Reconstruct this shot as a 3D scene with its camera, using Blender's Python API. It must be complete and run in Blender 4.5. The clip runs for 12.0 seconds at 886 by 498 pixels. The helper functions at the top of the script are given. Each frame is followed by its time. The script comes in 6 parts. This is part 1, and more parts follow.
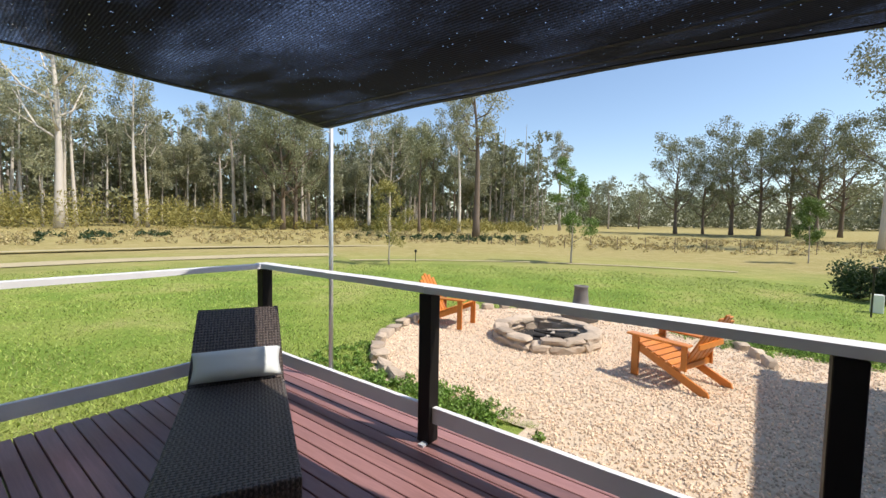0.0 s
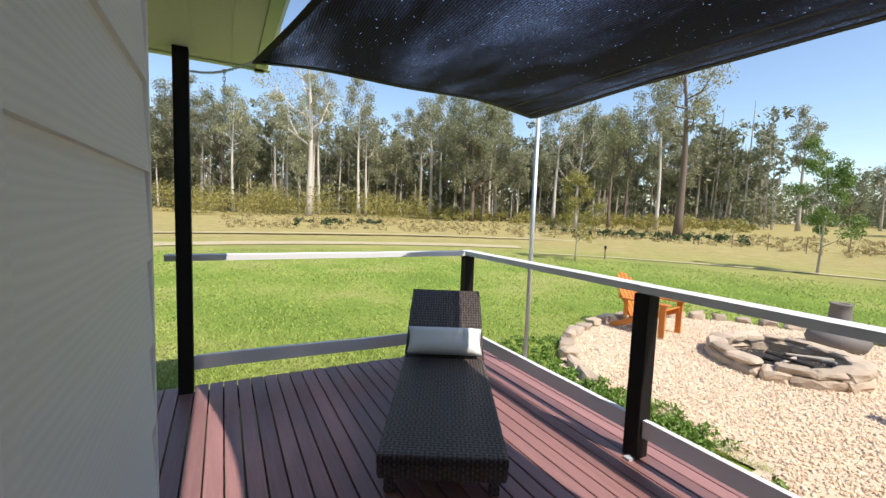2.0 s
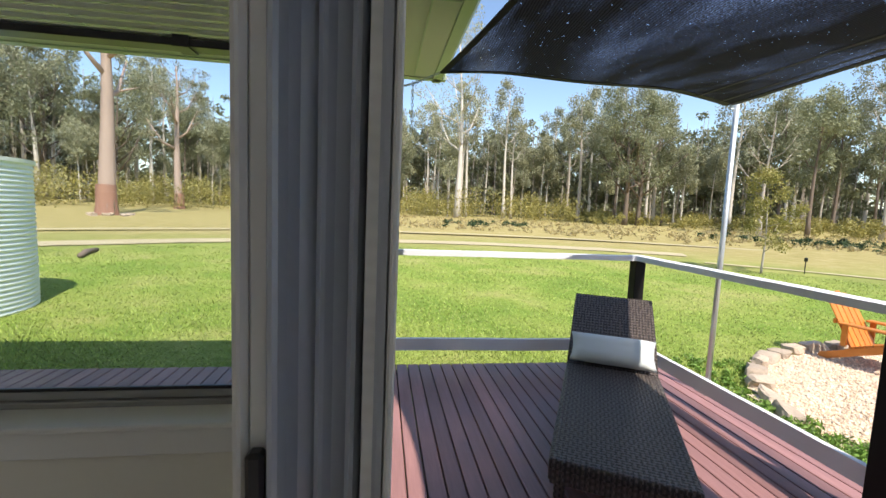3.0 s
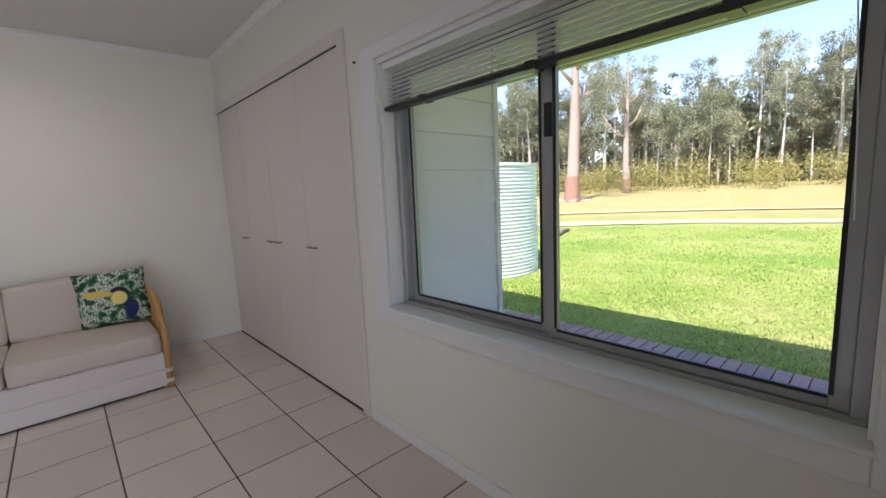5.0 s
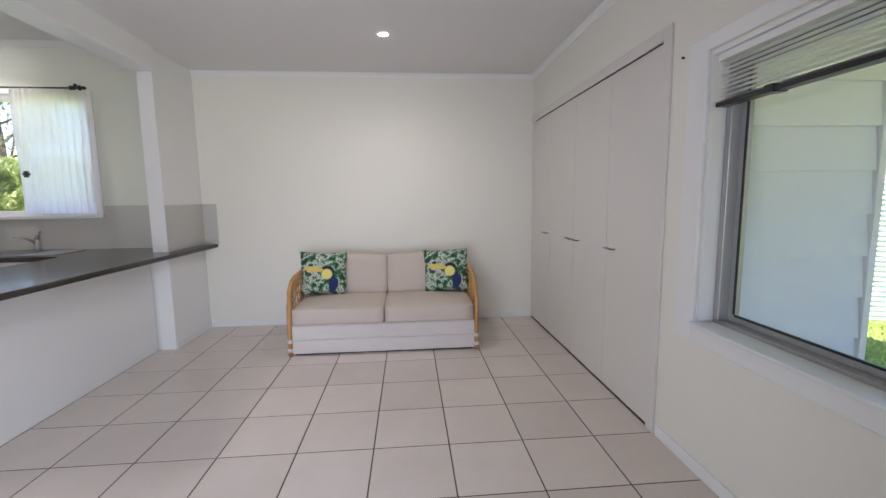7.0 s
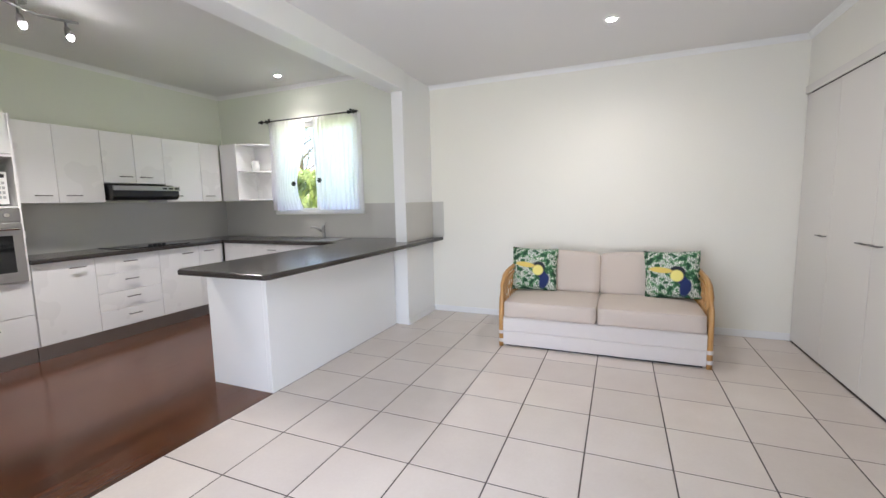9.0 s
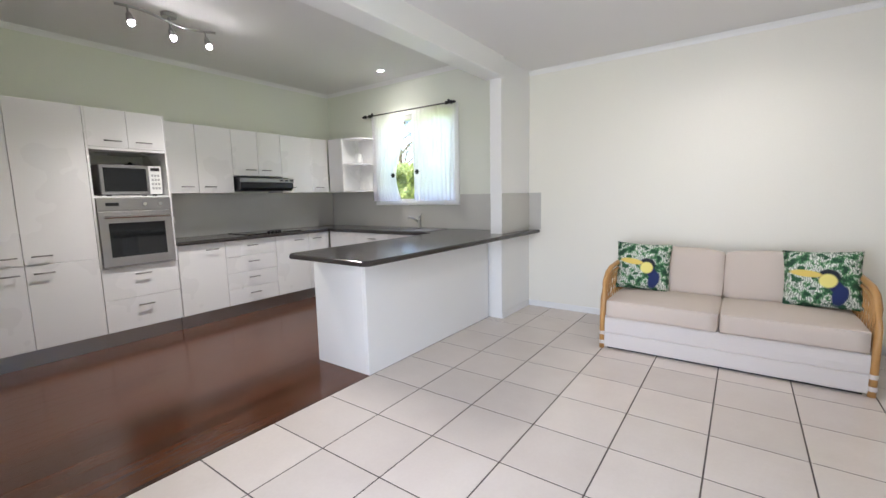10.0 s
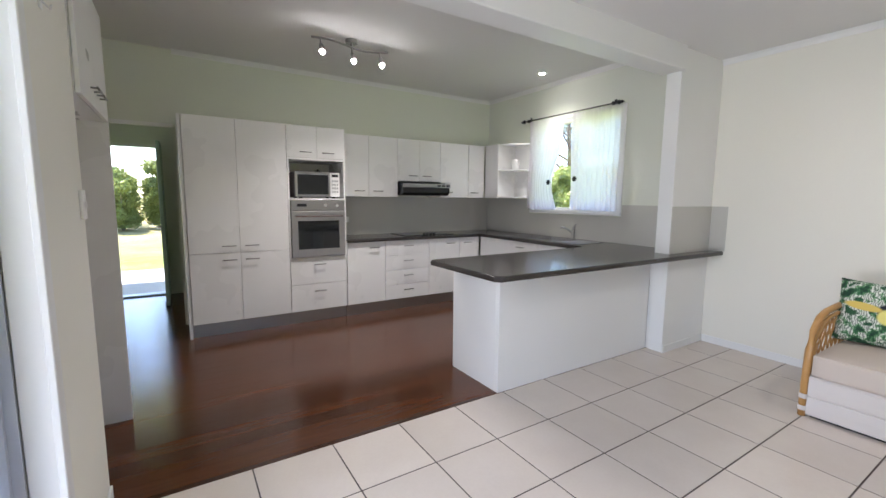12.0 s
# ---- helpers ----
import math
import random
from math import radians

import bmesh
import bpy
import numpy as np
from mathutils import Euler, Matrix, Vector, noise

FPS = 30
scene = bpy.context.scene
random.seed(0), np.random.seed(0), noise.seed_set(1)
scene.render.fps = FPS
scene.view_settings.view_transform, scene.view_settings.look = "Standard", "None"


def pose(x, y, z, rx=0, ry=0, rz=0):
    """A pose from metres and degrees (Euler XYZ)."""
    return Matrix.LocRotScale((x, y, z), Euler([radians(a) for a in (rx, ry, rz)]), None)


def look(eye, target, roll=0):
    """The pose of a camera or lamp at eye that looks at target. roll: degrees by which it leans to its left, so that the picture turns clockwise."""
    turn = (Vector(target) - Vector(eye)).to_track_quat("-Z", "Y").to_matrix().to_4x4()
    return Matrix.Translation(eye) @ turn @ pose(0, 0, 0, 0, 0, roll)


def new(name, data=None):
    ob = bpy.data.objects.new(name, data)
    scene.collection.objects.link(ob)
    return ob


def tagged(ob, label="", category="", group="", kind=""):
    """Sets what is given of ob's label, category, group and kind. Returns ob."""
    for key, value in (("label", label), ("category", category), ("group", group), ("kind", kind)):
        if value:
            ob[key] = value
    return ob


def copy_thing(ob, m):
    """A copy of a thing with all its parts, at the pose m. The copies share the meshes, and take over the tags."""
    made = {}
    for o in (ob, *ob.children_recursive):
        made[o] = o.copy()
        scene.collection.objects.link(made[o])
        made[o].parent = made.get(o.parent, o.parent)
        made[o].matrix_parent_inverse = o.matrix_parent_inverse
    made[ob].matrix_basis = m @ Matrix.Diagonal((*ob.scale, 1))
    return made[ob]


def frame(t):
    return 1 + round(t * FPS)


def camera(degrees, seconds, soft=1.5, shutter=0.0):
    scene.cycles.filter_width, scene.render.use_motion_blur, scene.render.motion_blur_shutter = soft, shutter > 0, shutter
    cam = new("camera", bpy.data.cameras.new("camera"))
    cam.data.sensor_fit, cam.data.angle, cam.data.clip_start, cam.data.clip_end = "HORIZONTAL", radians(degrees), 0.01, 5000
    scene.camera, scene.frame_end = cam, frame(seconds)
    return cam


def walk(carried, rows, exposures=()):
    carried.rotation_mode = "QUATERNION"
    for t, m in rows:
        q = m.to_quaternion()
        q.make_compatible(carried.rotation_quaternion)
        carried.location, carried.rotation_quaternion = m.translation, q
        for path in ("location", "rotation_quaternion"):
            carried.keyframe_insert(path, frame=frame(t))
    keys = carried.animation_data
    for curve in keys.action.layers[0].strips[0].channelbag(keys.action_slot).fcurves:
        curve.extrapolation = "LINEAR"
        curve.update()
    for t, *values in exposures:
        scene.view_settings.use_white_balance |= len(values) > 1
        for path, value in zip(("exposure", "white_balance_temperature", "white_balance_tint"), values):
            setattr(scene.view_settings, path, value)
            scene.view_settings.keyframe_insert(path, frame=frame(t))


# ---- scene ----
cam = camera(93.4, 12.0)
PATH = [
    (0, (2.302, -2.613, 1.425), (3.579, -4.275, 1.297), 1.0),
    (0.5, (2.32, -2.595, 1.425), (3.74, -4.134, 1.278), 1.0),
    (1, (2.352, -2.58, 1.422), (3.905, -3.986, 1.26), 1.2),
    (1.5, (2.396, -2.563, 1.41), (4.101, -3.779, 1.236), 1.5),
    (2, (2.445, -2.516, 1.399), (4.294, -3.495, 1.214), 2.1),
    (2.5, (2.482, -2.448, 1.396), (4.462, -3.124, 1.206), 2.4),
    (3, (2.5, -2.35, 1.375), (4.568, -2.658, 1.174), 2.4),
    (3.5, (2.49, -2.266, 1.392), (4.474, -2.157, 1.172), 1.5),
    (3.7, (2.48, -2.23, 1.388), (4.447, -1.946, 1.161), 1.0),
    (5.3, (2.44, -2.126, 1.359), (3.524, -0.468, 1.087), -2.8),
    (5.5, (2.434, -2.148, 1.367), (3.347, -0.388, 1.1), -2.7),
    (6, (2.405, -2.171, 1.383), (2.99, -0.275, 1.131), -2.3),
    (6.5, (2.373, -2.175, 1.383), (2.732, -0.224, 1.128), -1.5),
    (7, (2.32, -2.194, 1.374), (2.481, -0.215, 1.134), -0.7),
    (7.5, (2.278, -2.206, 1.373), (2.207, -0.219, 1.153), -0.5),
    (7.7, (2.279, -2.205, 1.372), (2.097, -0.225, 1.153), -0.5),
    (9.5, (2.216, -2.214, 1.338), (1.249, -0.479, 1.1), -1.4),
    (10, (2.181, -2.148, 1.327), (1.024, -0.536, 1.076), -1.2),
    (10.5, (2.119, -2.081, 1.328), (0.775, -0.621, 1.076), -0.8),
    (11, (2.101, -2.044, 1.34), (0.593, -0.754, 1.089), -0.1),
    (11.5, (2.141, -1.982, 1.368), (0.521, -0.836, 1.117), 0.3),
    (12, (2.19, -1.93, 1.397), (0.512, -0.868, 1.158), 0.5),
]
walk(cam, [(t, look(e, g, r)) for t, e, g, r in PATH],
     exposures=[(0.0, 0.35, 6500, 10), (2.0, 0.5, 6500, 10), (2.4, 0.62, 6500, 10), (3.0, 0.75, 6500, 10), (3.7, 0.9, 6500, 10), (4.5, 1.25, 6400, 14), (5.3, 1.56, 5950, 20), (6.5, 1.95, 5900, 18),
                (7.7, 2.2, 6050, 20), (9.3, 2.6, 5950, 15), (12.0, 2.34, 5950, 15)])

# ---- world, sun, lamps ----
SUN = Vector((0.67, 0.205, -1.0)).normalized()
world = bpy.data.worlds.new("sky")
scene.world = world
world.use_nodes = True
wn = world.node_tree
sky = wn.nodes.new("ShaderNodeTexSky")
sky.sky_type = "NISHITA"
sky.sun_disc = False
sky.sun_elevation = math.asin(-SUN.z)
sky.sun_rotation = math.atan2(-SUN.x, -SUN.y)
sky.air_density, sky.dust_density, sky.ozone_density = 1.0, 0.6, 1.5
wn.nodes["Background"].inputs[1].default_value = 0.15
wn.links.new(sky.outputs[0], wn.nodes["Background"].inputs[0])
sun = new("sun", bpy.data.lights.new("sun", "SUN"))
sun.data.energy, sun.data.angle, sun.data.color = 4.4, radians(0.53), (1.0, 0.91, 0.79)
sun.matrix_world = look((0, 0, 30), Vector((0, 0, 30)) + SUN)


def lamp(kind, loc, energy, color, size=0.1, down=(0, 0, -1), spot=100):
    l = bpy.data.lights.new("lamp", kind)
    l.energy, l.color = energy, color
    if kind == "AREA":
        l.shape = "RECTANGLE"
        l.size, l.size_y = size
    else:
        l.shadow_soft_size = size
    if kind == "SPOT":
        l.spot_size, l.spot_blend = radians(spot), 1.0
    o = new("lamp", l)
    o.matrix_world = look(loc, Vector(loc) + Vector(down))
    return o


# area lamp added outside the door's glass half to boost incoming sky light
door_fill_lamp = lamp("AREA", (1.28, -2.53, 1.06), 8.5, (0.94, 0.96, 1.0), (1.12, 2.0), (0, 1, 0))
door_fill_lamp.data.spread = radians(135)

# ---- materials ----
def nodes_of(name):
    m = bpy.data.materials.new(name)
    m.use_nodes = True
    return m, m.node_tree.nodes, m.node_tree.links, m.node_tree.nodes["Principled BSDF"]


def noise_node(n, l, vec, scale, detail=4.0, rough=0.55):
    t = n.new("ShaderNodeTexNoise")
    t.inputs["Scale"].default_value, t.inputs["Detail"].default_value, t.inputs["Roughness"].default_value = scale, detail, rough
    l.new(vec, t.inputs["Vector"])
    return t


def mixc(n, l, fac, a, b, mode="MIX"):
    x = n.new("ShaderNodeMix")
    x.data_type, x.blend_type = "RGBA", mode
    for sock, v in ((x.inputs[0], fac), (x.inputs[6], a), (x.inputs[7], b)):
        if isinstance(v, bpy.types.NodeSocket):
            l.new(v, sock)
        elif isinstance(v, (int, float)):
            sock.default_value = v
        else:
            sock.default_value = (*v[:3], 1)
    return x.outputs[2]


def ramp(n, l, fac, stops):
    r = n.new("ShaderNodeValToRGB")
    while len(r.color_ramp.elements) < len(stops):
        r.color_ramp.elements.new(0.5)
    for e, (p, c) in zip(r.color_ramp.elements, stops):
        e.position = p
        e.color = (*c, 1) if not isinstance(c, (int, float)) else (c, c, c, 1)
    l.new(fac, r.inputs[0])
    return r.outputs[0]


def mapped(n, l, scale=(1, 1, 1), coord="Object"):
    tc, mp = n.new("ShaderNodeTexCoord"), n.new("ShaderNodeMapping")
    mp.inputs["Scale"].default_value = scale
    l.new(tc.outputs[coord], mp.inputs[0])
    return mp.outputs[0]


def bump(n, l, b, height, strength=0.3, dist=0.01):
    x = n.new("ShaderNodeBump")
    x.inputs["Strength"].default_value, x.inputs["Distance"].default_value = strength, dist
    l.new(height, x.inputs["Height"])
    l.new(x.outputs[0], b.inputs["Normal"])


def mat(name, col, rough=0.6, metal=0.0, var=0.12, big=1.5, fine=40.0, relief=0.15, dist=0.004, stretch=(1, 1, 1), rand=0.0, island=False, spec=None):
    """A plain procedural surface: two scales of variation, fine relief, and a shade of its own for each object or island."""
    m, n, l, b = nodes_of(name)
    v = mapped(n, l, stretch)
    n1, n2 = noise_node(n, l, v, big, 3), noise_node(n, l, v, fine, 5)
    dark, light = [c * (1 - var) for c in col], [min(1, c * (1 + var)) for c in col]
    c = mixc(n, l, n1.outputs[0], dark, light)
    c = mixc(n, l, 0.5, c, mixc(n, l, n2.outputs[0], dark, light))
    if rand:
        src = n.new("ShaderNodeNewGeometry").outputs["Random Per Island"] if island else n.new("ShaderNodeObjectInfo").outputs["Random"]
        hs = n.new("ShaderNodeHueSaturation")
        mr = n.new("ShaderNodeMapRange")
        mr.inputs[3].default_value, mr.inputs[4].default_value = 1 - rand, 1 + rand
        l.new(src, mr.inputs[0])
        l.new(mr.outputs[0], hs.inputs["Value"])
        l.new(c, hs.inputs["Color"])
        c = hs.outputs[0]
    l.new(c, b.inputs["Base Color"])
    b.inputs["Metallic"].default_value = metal
    rr = n.new("ShaderNodeMapRange")
    rr.inputs[3].default_value, rr.inputs[4].default_value = rough * 0.85, min(1, rough * 1.15)
    l.new(n1.outputs[0], rr.inputs[0])
    l.new(rr.outputs[0], b.inputs["Roughness"])
    if spec is not None:
        b.inputs["Specular IOR Level"].default_value = spec
    if relief:
        bump(n, l, b, n2.outputs[0], relief, dist)
    return m


def emitter(name, col, strength):
    m, n, l, b = nodes_of(name)
    b.inputs["Emission Color"].default_value = (*col, 1)
    b.inputs["Emission Strength"].default_value = strength
    b.inputs["Base Color"].default_value = (*col, 1)
    return m


def glass_mat(name, tint=(0.93, 0.97, 0.95)):
    m, n, l, b = nodes_of(name)
    t, g, mx, lw = n.new("ShaderNodeBsdfTransparent"), n.new("ShaderNodeBsdfGlossy"), n.new("ShaderNodeMixShader"), n.new("ShaderNodeLayerWeight")
    f = n.new("ShaderNodeMath")
    f.operation = "POWER"
    f.inputs[1].default_value = 4.0
    l.new(lw.outputs["Facing"], f.inputs[0])
    f2 = n.new("ShaderNodeMath")
    f2.operation = "MULTIPLY_ADD"
    f2.inputs[1].default_value, f2.inputs[2].default_value = 0.6, 0.03
    l.new(f.outputs[0], f2.inputs[0])
    f = f2
    t.inputs[0].default_value = (*tint, 1)
    g.inputs["Roughness"].default_value = 0.02
    l.new(f.outputs[0], mx.inputs[0])
    l.new(t.outputs[0], mx.inputs[1])
    l.new(g.outputs[0], mx.inputs[2])
    l.new(mx.outputs[0], n["Material Output"].inputs[0])
    return m


def sheer(name, col, trans, opening):
    """Thin cloth: some light passes straight, some is scattered through."""
    m, n, l, b = nodes_of(name)
    v = mapped(n, l)
    w = noise_node(n, l, v, 300, 2)
    d, tl, tr = n.new("ShaderNodeBsdfDiffuse"), n.new("ShaderNodeBsdfTranslucent"), n.new("ShaderNodeBsdfTransparent")
    d.inputs[0].default_value = tl.inputs[0].default_value = (*col, 1)
    m1, m2 = n.new("ShaderNodeMixShader"), n.new("ShaderNodeMixShader")
    m1.inputs[0].default_value = trans
    mr = n.new("ShaderNodeMapRange")
    mr.inputs[1].default_value, mr.inputs[2].default_value, mr.inputs[3].default_value, mr.inputs[4].default_value = 0.3, 0.7, opening * 0.5, opening * 1.5
    l.new(w.outputs[0], mr.inputs[0])
    l.new(d.outputs[0], m1.inputs[1])
    l.new(tl.outputs[0], m1.inputs[2])
    l.new(mr.outputs[0], m2.inputs[0])
    l.new(m1.outputs[0], m2.inputs[1])
    l.new(tr.outputs[0], m2.inputs[2])
    l.new(m2.outputs[0], n["Material Output"].inputs[0])
    return m


M_WALL = mat("cream_wall_paint", (0.82, 0.80, 0.715), 0.55, var=0.03, big=0.7, fine=60, relief=0.06)
M_WALLK = mat("pale_green_wall_paint", (0.74, 0.76, 0.66), 0.5, var=0.03, big=0.7, fine=60, relief=0.06)
M_WHITE = mat("white_gloss_paint", (0.82, 0.82, 0.80), 0.35, var=0.03, fine=80, relief=0.04)
M_CEIL = mat("ceiling_paint", (0.74, 0.73, 0.71), 0.8, var=0.02, fine=70, relief=0.05)
M_LAM = mat("white_laminate", (0.84, 0.83, 0.82), 0.28, var=0.02, fine=120, relief=0.02)
M_ROBE = mat("cream_laminate", (0.72, 0.69, 0.64), 0.4, var=0.025, fine=120, relief=0.02)
M_GAP = mat("dark_gap", (0.06, 0.055, 0.05), 0.8, var=0.1)
M_TOP = mat("dark_laminate_worktop", (0.040, 0.034, 0.031), 0.16, var=0.35, big=25, fine=220, relief=0.03)
M_STEEL = mat("brushed_steel", (0.42, 0.415, 0.41), 0.32, 1.0, var=0.08, big=2, fine=90, relief=0.08, stretch=(1, 1, 12))
M_CHROME = mat("chrome", (0.75, 0.75, 0.76), 0.12, 1.0, var=0.03, relief=0)
M_BLACK = mat("black_plastic", (0.012, 0.012, 0.013), 0.3, var=0.2, relief=0.03)
M_DKGLASS = mat("dark_glass", (0.01, 0.012, 0.013), 0.06, var=0.1, relief=0)
M_SPLASH = mat("glossy_grey_splashback", (0.56, 0.55, 0.51), 0.12, var=0.04, big=2, fine=10, relief=0.02)
M_ALU = mat("grey_aluminium", (0.52, 0.555, 0.62), 0.36, 0.2, var=0.08, big=3, fine=120, relief=0.05)
M_ALUW = mat("pale_aluminium", (0.42, 0.425, 0.42), 0.38, 0.5, var=0.06, big=3, fine=120, relief=0.05)
M_GLASS = glass_mat("window_glass", (0.955, 0.97, 0.97))
M_SLAT = mat("silver_blind_slat", (0.82, 0.82, 0.80), 0.4, 0.0, var=0.05, relief=0.02)
M_CLADL = mat("pale_cladding_board", (0.80, 0.83, 0.82), 0.65, var=0.05, big=1.2, fine=9, relief=0.25, dist=0.004, stretch=(0.5, 0.5, 4))
def board_mat(name, col):
    """Fibre board with an embossed timber grain, painted."""
    m, n, l, b = nodes_of(name)
    v = mapped(n, l, (1.0, 1.0, 6.0))
    n1, n2 = noise_node(n, l, v, 0.9, 3), noise_node(n, l, v, 14, 5)
    w = n.new("ShaderNodeTexWave")
    w.bands_direction = "Z"
    w.inputs["Scale"].default_value, w.inputs["Distortion"].default_value, w.inputs["Detail"].default_value, w.inputs["Detail Scale"].default_value = 3.0, 7.0, 2.0, 0.6
    l.new(v, w.inputs["Vector"])
    h = mixc(n, l, 0.35, w.outputs["Color"], n2.outputs[0])
    c = mixc(n, l, n1.outputs[0], [x * 0.93 for x in col], [min(1, x * 1.05) for x in col])
    l.new(mixc(n, l, 0.08, c, h, "MULTIPLY"), b.inputs["Base Color"])
    b.inputs["Roughness"].default_value = 0.6
    bump(n, l, b, h, 0.10, 0.003)
    return m


M_CLAD = board_mat("grey_cladding_board", (0.80, 0.81, 0.79))
M_SOFFIT = mat("cream_green_soffit", (0.58, 0.60, 0.44), 0.6, var=0.05, relief=0.06)
M_FASCIA = mat("sage_green_gutter", (0.44, 0.53, 0.33), 0.4, var=0.06, relief=0.03)
M_ROOF = mat("steel_roof_sheet", (0.40, 0.42, 0.40), 0.45, 0.4, var=0.08, relief=0.05)
M_POST = mat("black_painted_timber", (0.010, 0.009, 0.009), 0.6, spec=0.2, var=0.25, big=4, fine=60, relief=0.15, stretch=(1, 1, 0.1))
M_RAIL = mat("white_painted_rail", (0.72, 0.73, 0.76), 0.5, var=0.07, big=3, fine=50, relief=0.25, stretch=(0.15, 1, 1))
M_GALV = mat("galvanised_pipe", (0.62, 0.66, 0.68), 0.4, 0.6, var=0.08, big=9, fine=40, relief=0.05)
M_RATTAN_CANE = mat("honey_cane", (0.50, 0.27, 0.09), 0.38, var=0.2, big=10, fine=60, relief=0.12)
M_SOFA = mat("beige_woven_upholstery", (0.60, 0.52, 0.45), 0.9, var=0.06, big=3, fine=260, relief=0.4, dist=0.002)
M_SOFAB = mat("pale_upholstery_base", (0.68, 0.63, 0.59), 0.9, var=0.07, big=3, fine=260, relief=0.35, dist=0.002, stretch=(0.4, 1, 2))
M_TANK = mat("pale_green_tank_steel", (0.74, 0.80, 0.77), 0.4, 0.2, var=0.04, relief=0.03)
M_ORANGE = mat("orange_oiled_timber", (0.58, 0.20, 0.032), 0.38, var=0.22, big=3, fine=18, relief=0.2, stretch=(1, 1, 1), rand=0.12)
M_STONE = mat("sandstone_rock", (0.46, 0.37, 0.28), 0.85, var=0.3, big=3, fine=22, relief=0.7, dist=0.02, rand=0.25)
M_URN = mat("grey_clay_urn", (0.17, 0.155, 0.145), 0.7, var=0.15, big=5, fine=40, relief=0.2)
M_ASH = mat("ash_and_charcoal", (0.022, 0.019, 0.017), 0.95, var=0.5, big=8, fine=30, relief=0.8, dist=0.03)
M_DIRT = mat("pale_dirt_track", (0.42, 0.36, 0.22), 0.95, var=0.38, big=0.9, fine=5, relief=0.4, dist=0.03)
M_PEBBLE = mat("cream_gravel", (0.76, 0.60, 0.45), 0.85, var=0.15, big=20, fine=120, relief=0.2, rand=0.35, island=True)
M_GRAVEL = mat("gravel_bed", (0.62, 0.50, 0.37), 0.9, var=0.25, big=6, fine=55, relief=0.9, dist=0.02)
M_CUSH = mat("grey_blue_cushion", (0.62, 0.66, 0.66), 0.9, var=0.05, big=4, fine=220, relief=0.3, dist=0.002)
M_BARKW = mat("white_gum_bark", (0.58, 0.53, 0.47), 0.75, var=0.25, big=0.6, fine=6, relief=0.35, dist=0.03, stretch=(1, 1, 0.3))
M_BARKD = mat("brown_gum_bark", (0.17, 0.13, 0.10), 0.9, var=0.35, big=0.8, fine=8, relief=0.7, dist=0.05, stretch=(1, 1, 0.25))
M_BARKG = mat("grey_gum_bark", (0.42, 0.37, 0.32), 0.85, var=0.3, big=0.6, fine=7, relief=0.5, dist=0.04, stretch=(1, 1, 0.25))
M_BARKP = mat("pinkish_gum_bark", (0.38, 0.29, 0.24), 0.85, var=0.3, big=0.5, fine=6, relief=0.4, dist=0.03, stretch=(1, 1, 0.3))
M_HANDLE = mat("satin_nickel_handle", (0.26, 0.25, 0.24), 0.35, 0.7, var=0.06, relief=0.03)
M_BARKR = mat("red_brown_bark", (0.31, 0.17, 0.12), 0.9, var=0.3, big=2, fine=8, relief=0.6, dist=0.05, stretch=(1, 1, 0.25))


def leaf_mat(name, col, var=0.25):
    m, n, l, b = nodes_of(name)
    g, oi = n.new("ShaderNodeNewGeometry"), n.new("ShaderNodeObjectInfo")
    c = ramp(n, l, g.outputs["Random Per Island"], [(0, [x * (1 - var) for x in col]), (0.6, col), (1, [x * (1 + var) + 0.01 for x in col])])
    hs = n.new("ShaderNodeHueSaturation")
    mr = n.new("ShaderNodeMapRange")
    mr.inputs[3].default_value, mr.inputs[4].default_value = 0.8, 1.25
    l.new(oi.outputs["Random"], mr.inputs[0])
    l.new(mr.outputs[0], hs.inputs["Value"])
    l.new(c, hs.inputs["Color"])
    l.new(hs.outputs[0], b.inputs["Base Color"])
    b.inputs["Roughness"].default_value = 0.55
    tl, mx = n.new("ShaderNodeBsdfTranslucent"), n.new("ShaderNodeMixShader")
    l.new(hs.outputs[0], tl.inputs[0])
    mx.inputs[0].default_value = 0.3
    l.new(b.outputs[0], mx.inputs[1])
    l.new(tl.outputs[0], mx.inputs[2])
    l.new(mx.outputs[0], n["Material Output"].inputs[0])
    return m


L_GUM = leaf_mat("gum_leaves", (0.32, 0.325, 0.20))
L_GUM2 = leaf_mat("olive_gum_leaves", (0.225, 0.24, 0.135))
L_SHRUB = leaf_mat("shrub_leaves", (0.30, 0.27, 0.08))
L_SAP = leaf_mat("bright_sapling_leaves", (0.17, 0.26, 0.06))
L_LIME = leaf_mat("lime_shrub_leaves", (0.36, 0.41, 0.13))
L_BUSH = leaf_mat("dark_bush_leaves", (0.04, 0.075, 0.025))
L_GRASS = leaf_mat("lawn_blades", (0.30, 0.37, 0.085), 0.5)
L_CLOVER = leaf_mat("clover_leaves", (0.16, 0.27, 0.045), 0.5)
L_DRY = leaf_mat("dry_grass_blades", (0.46, 0.38, 0.18), 0.35)


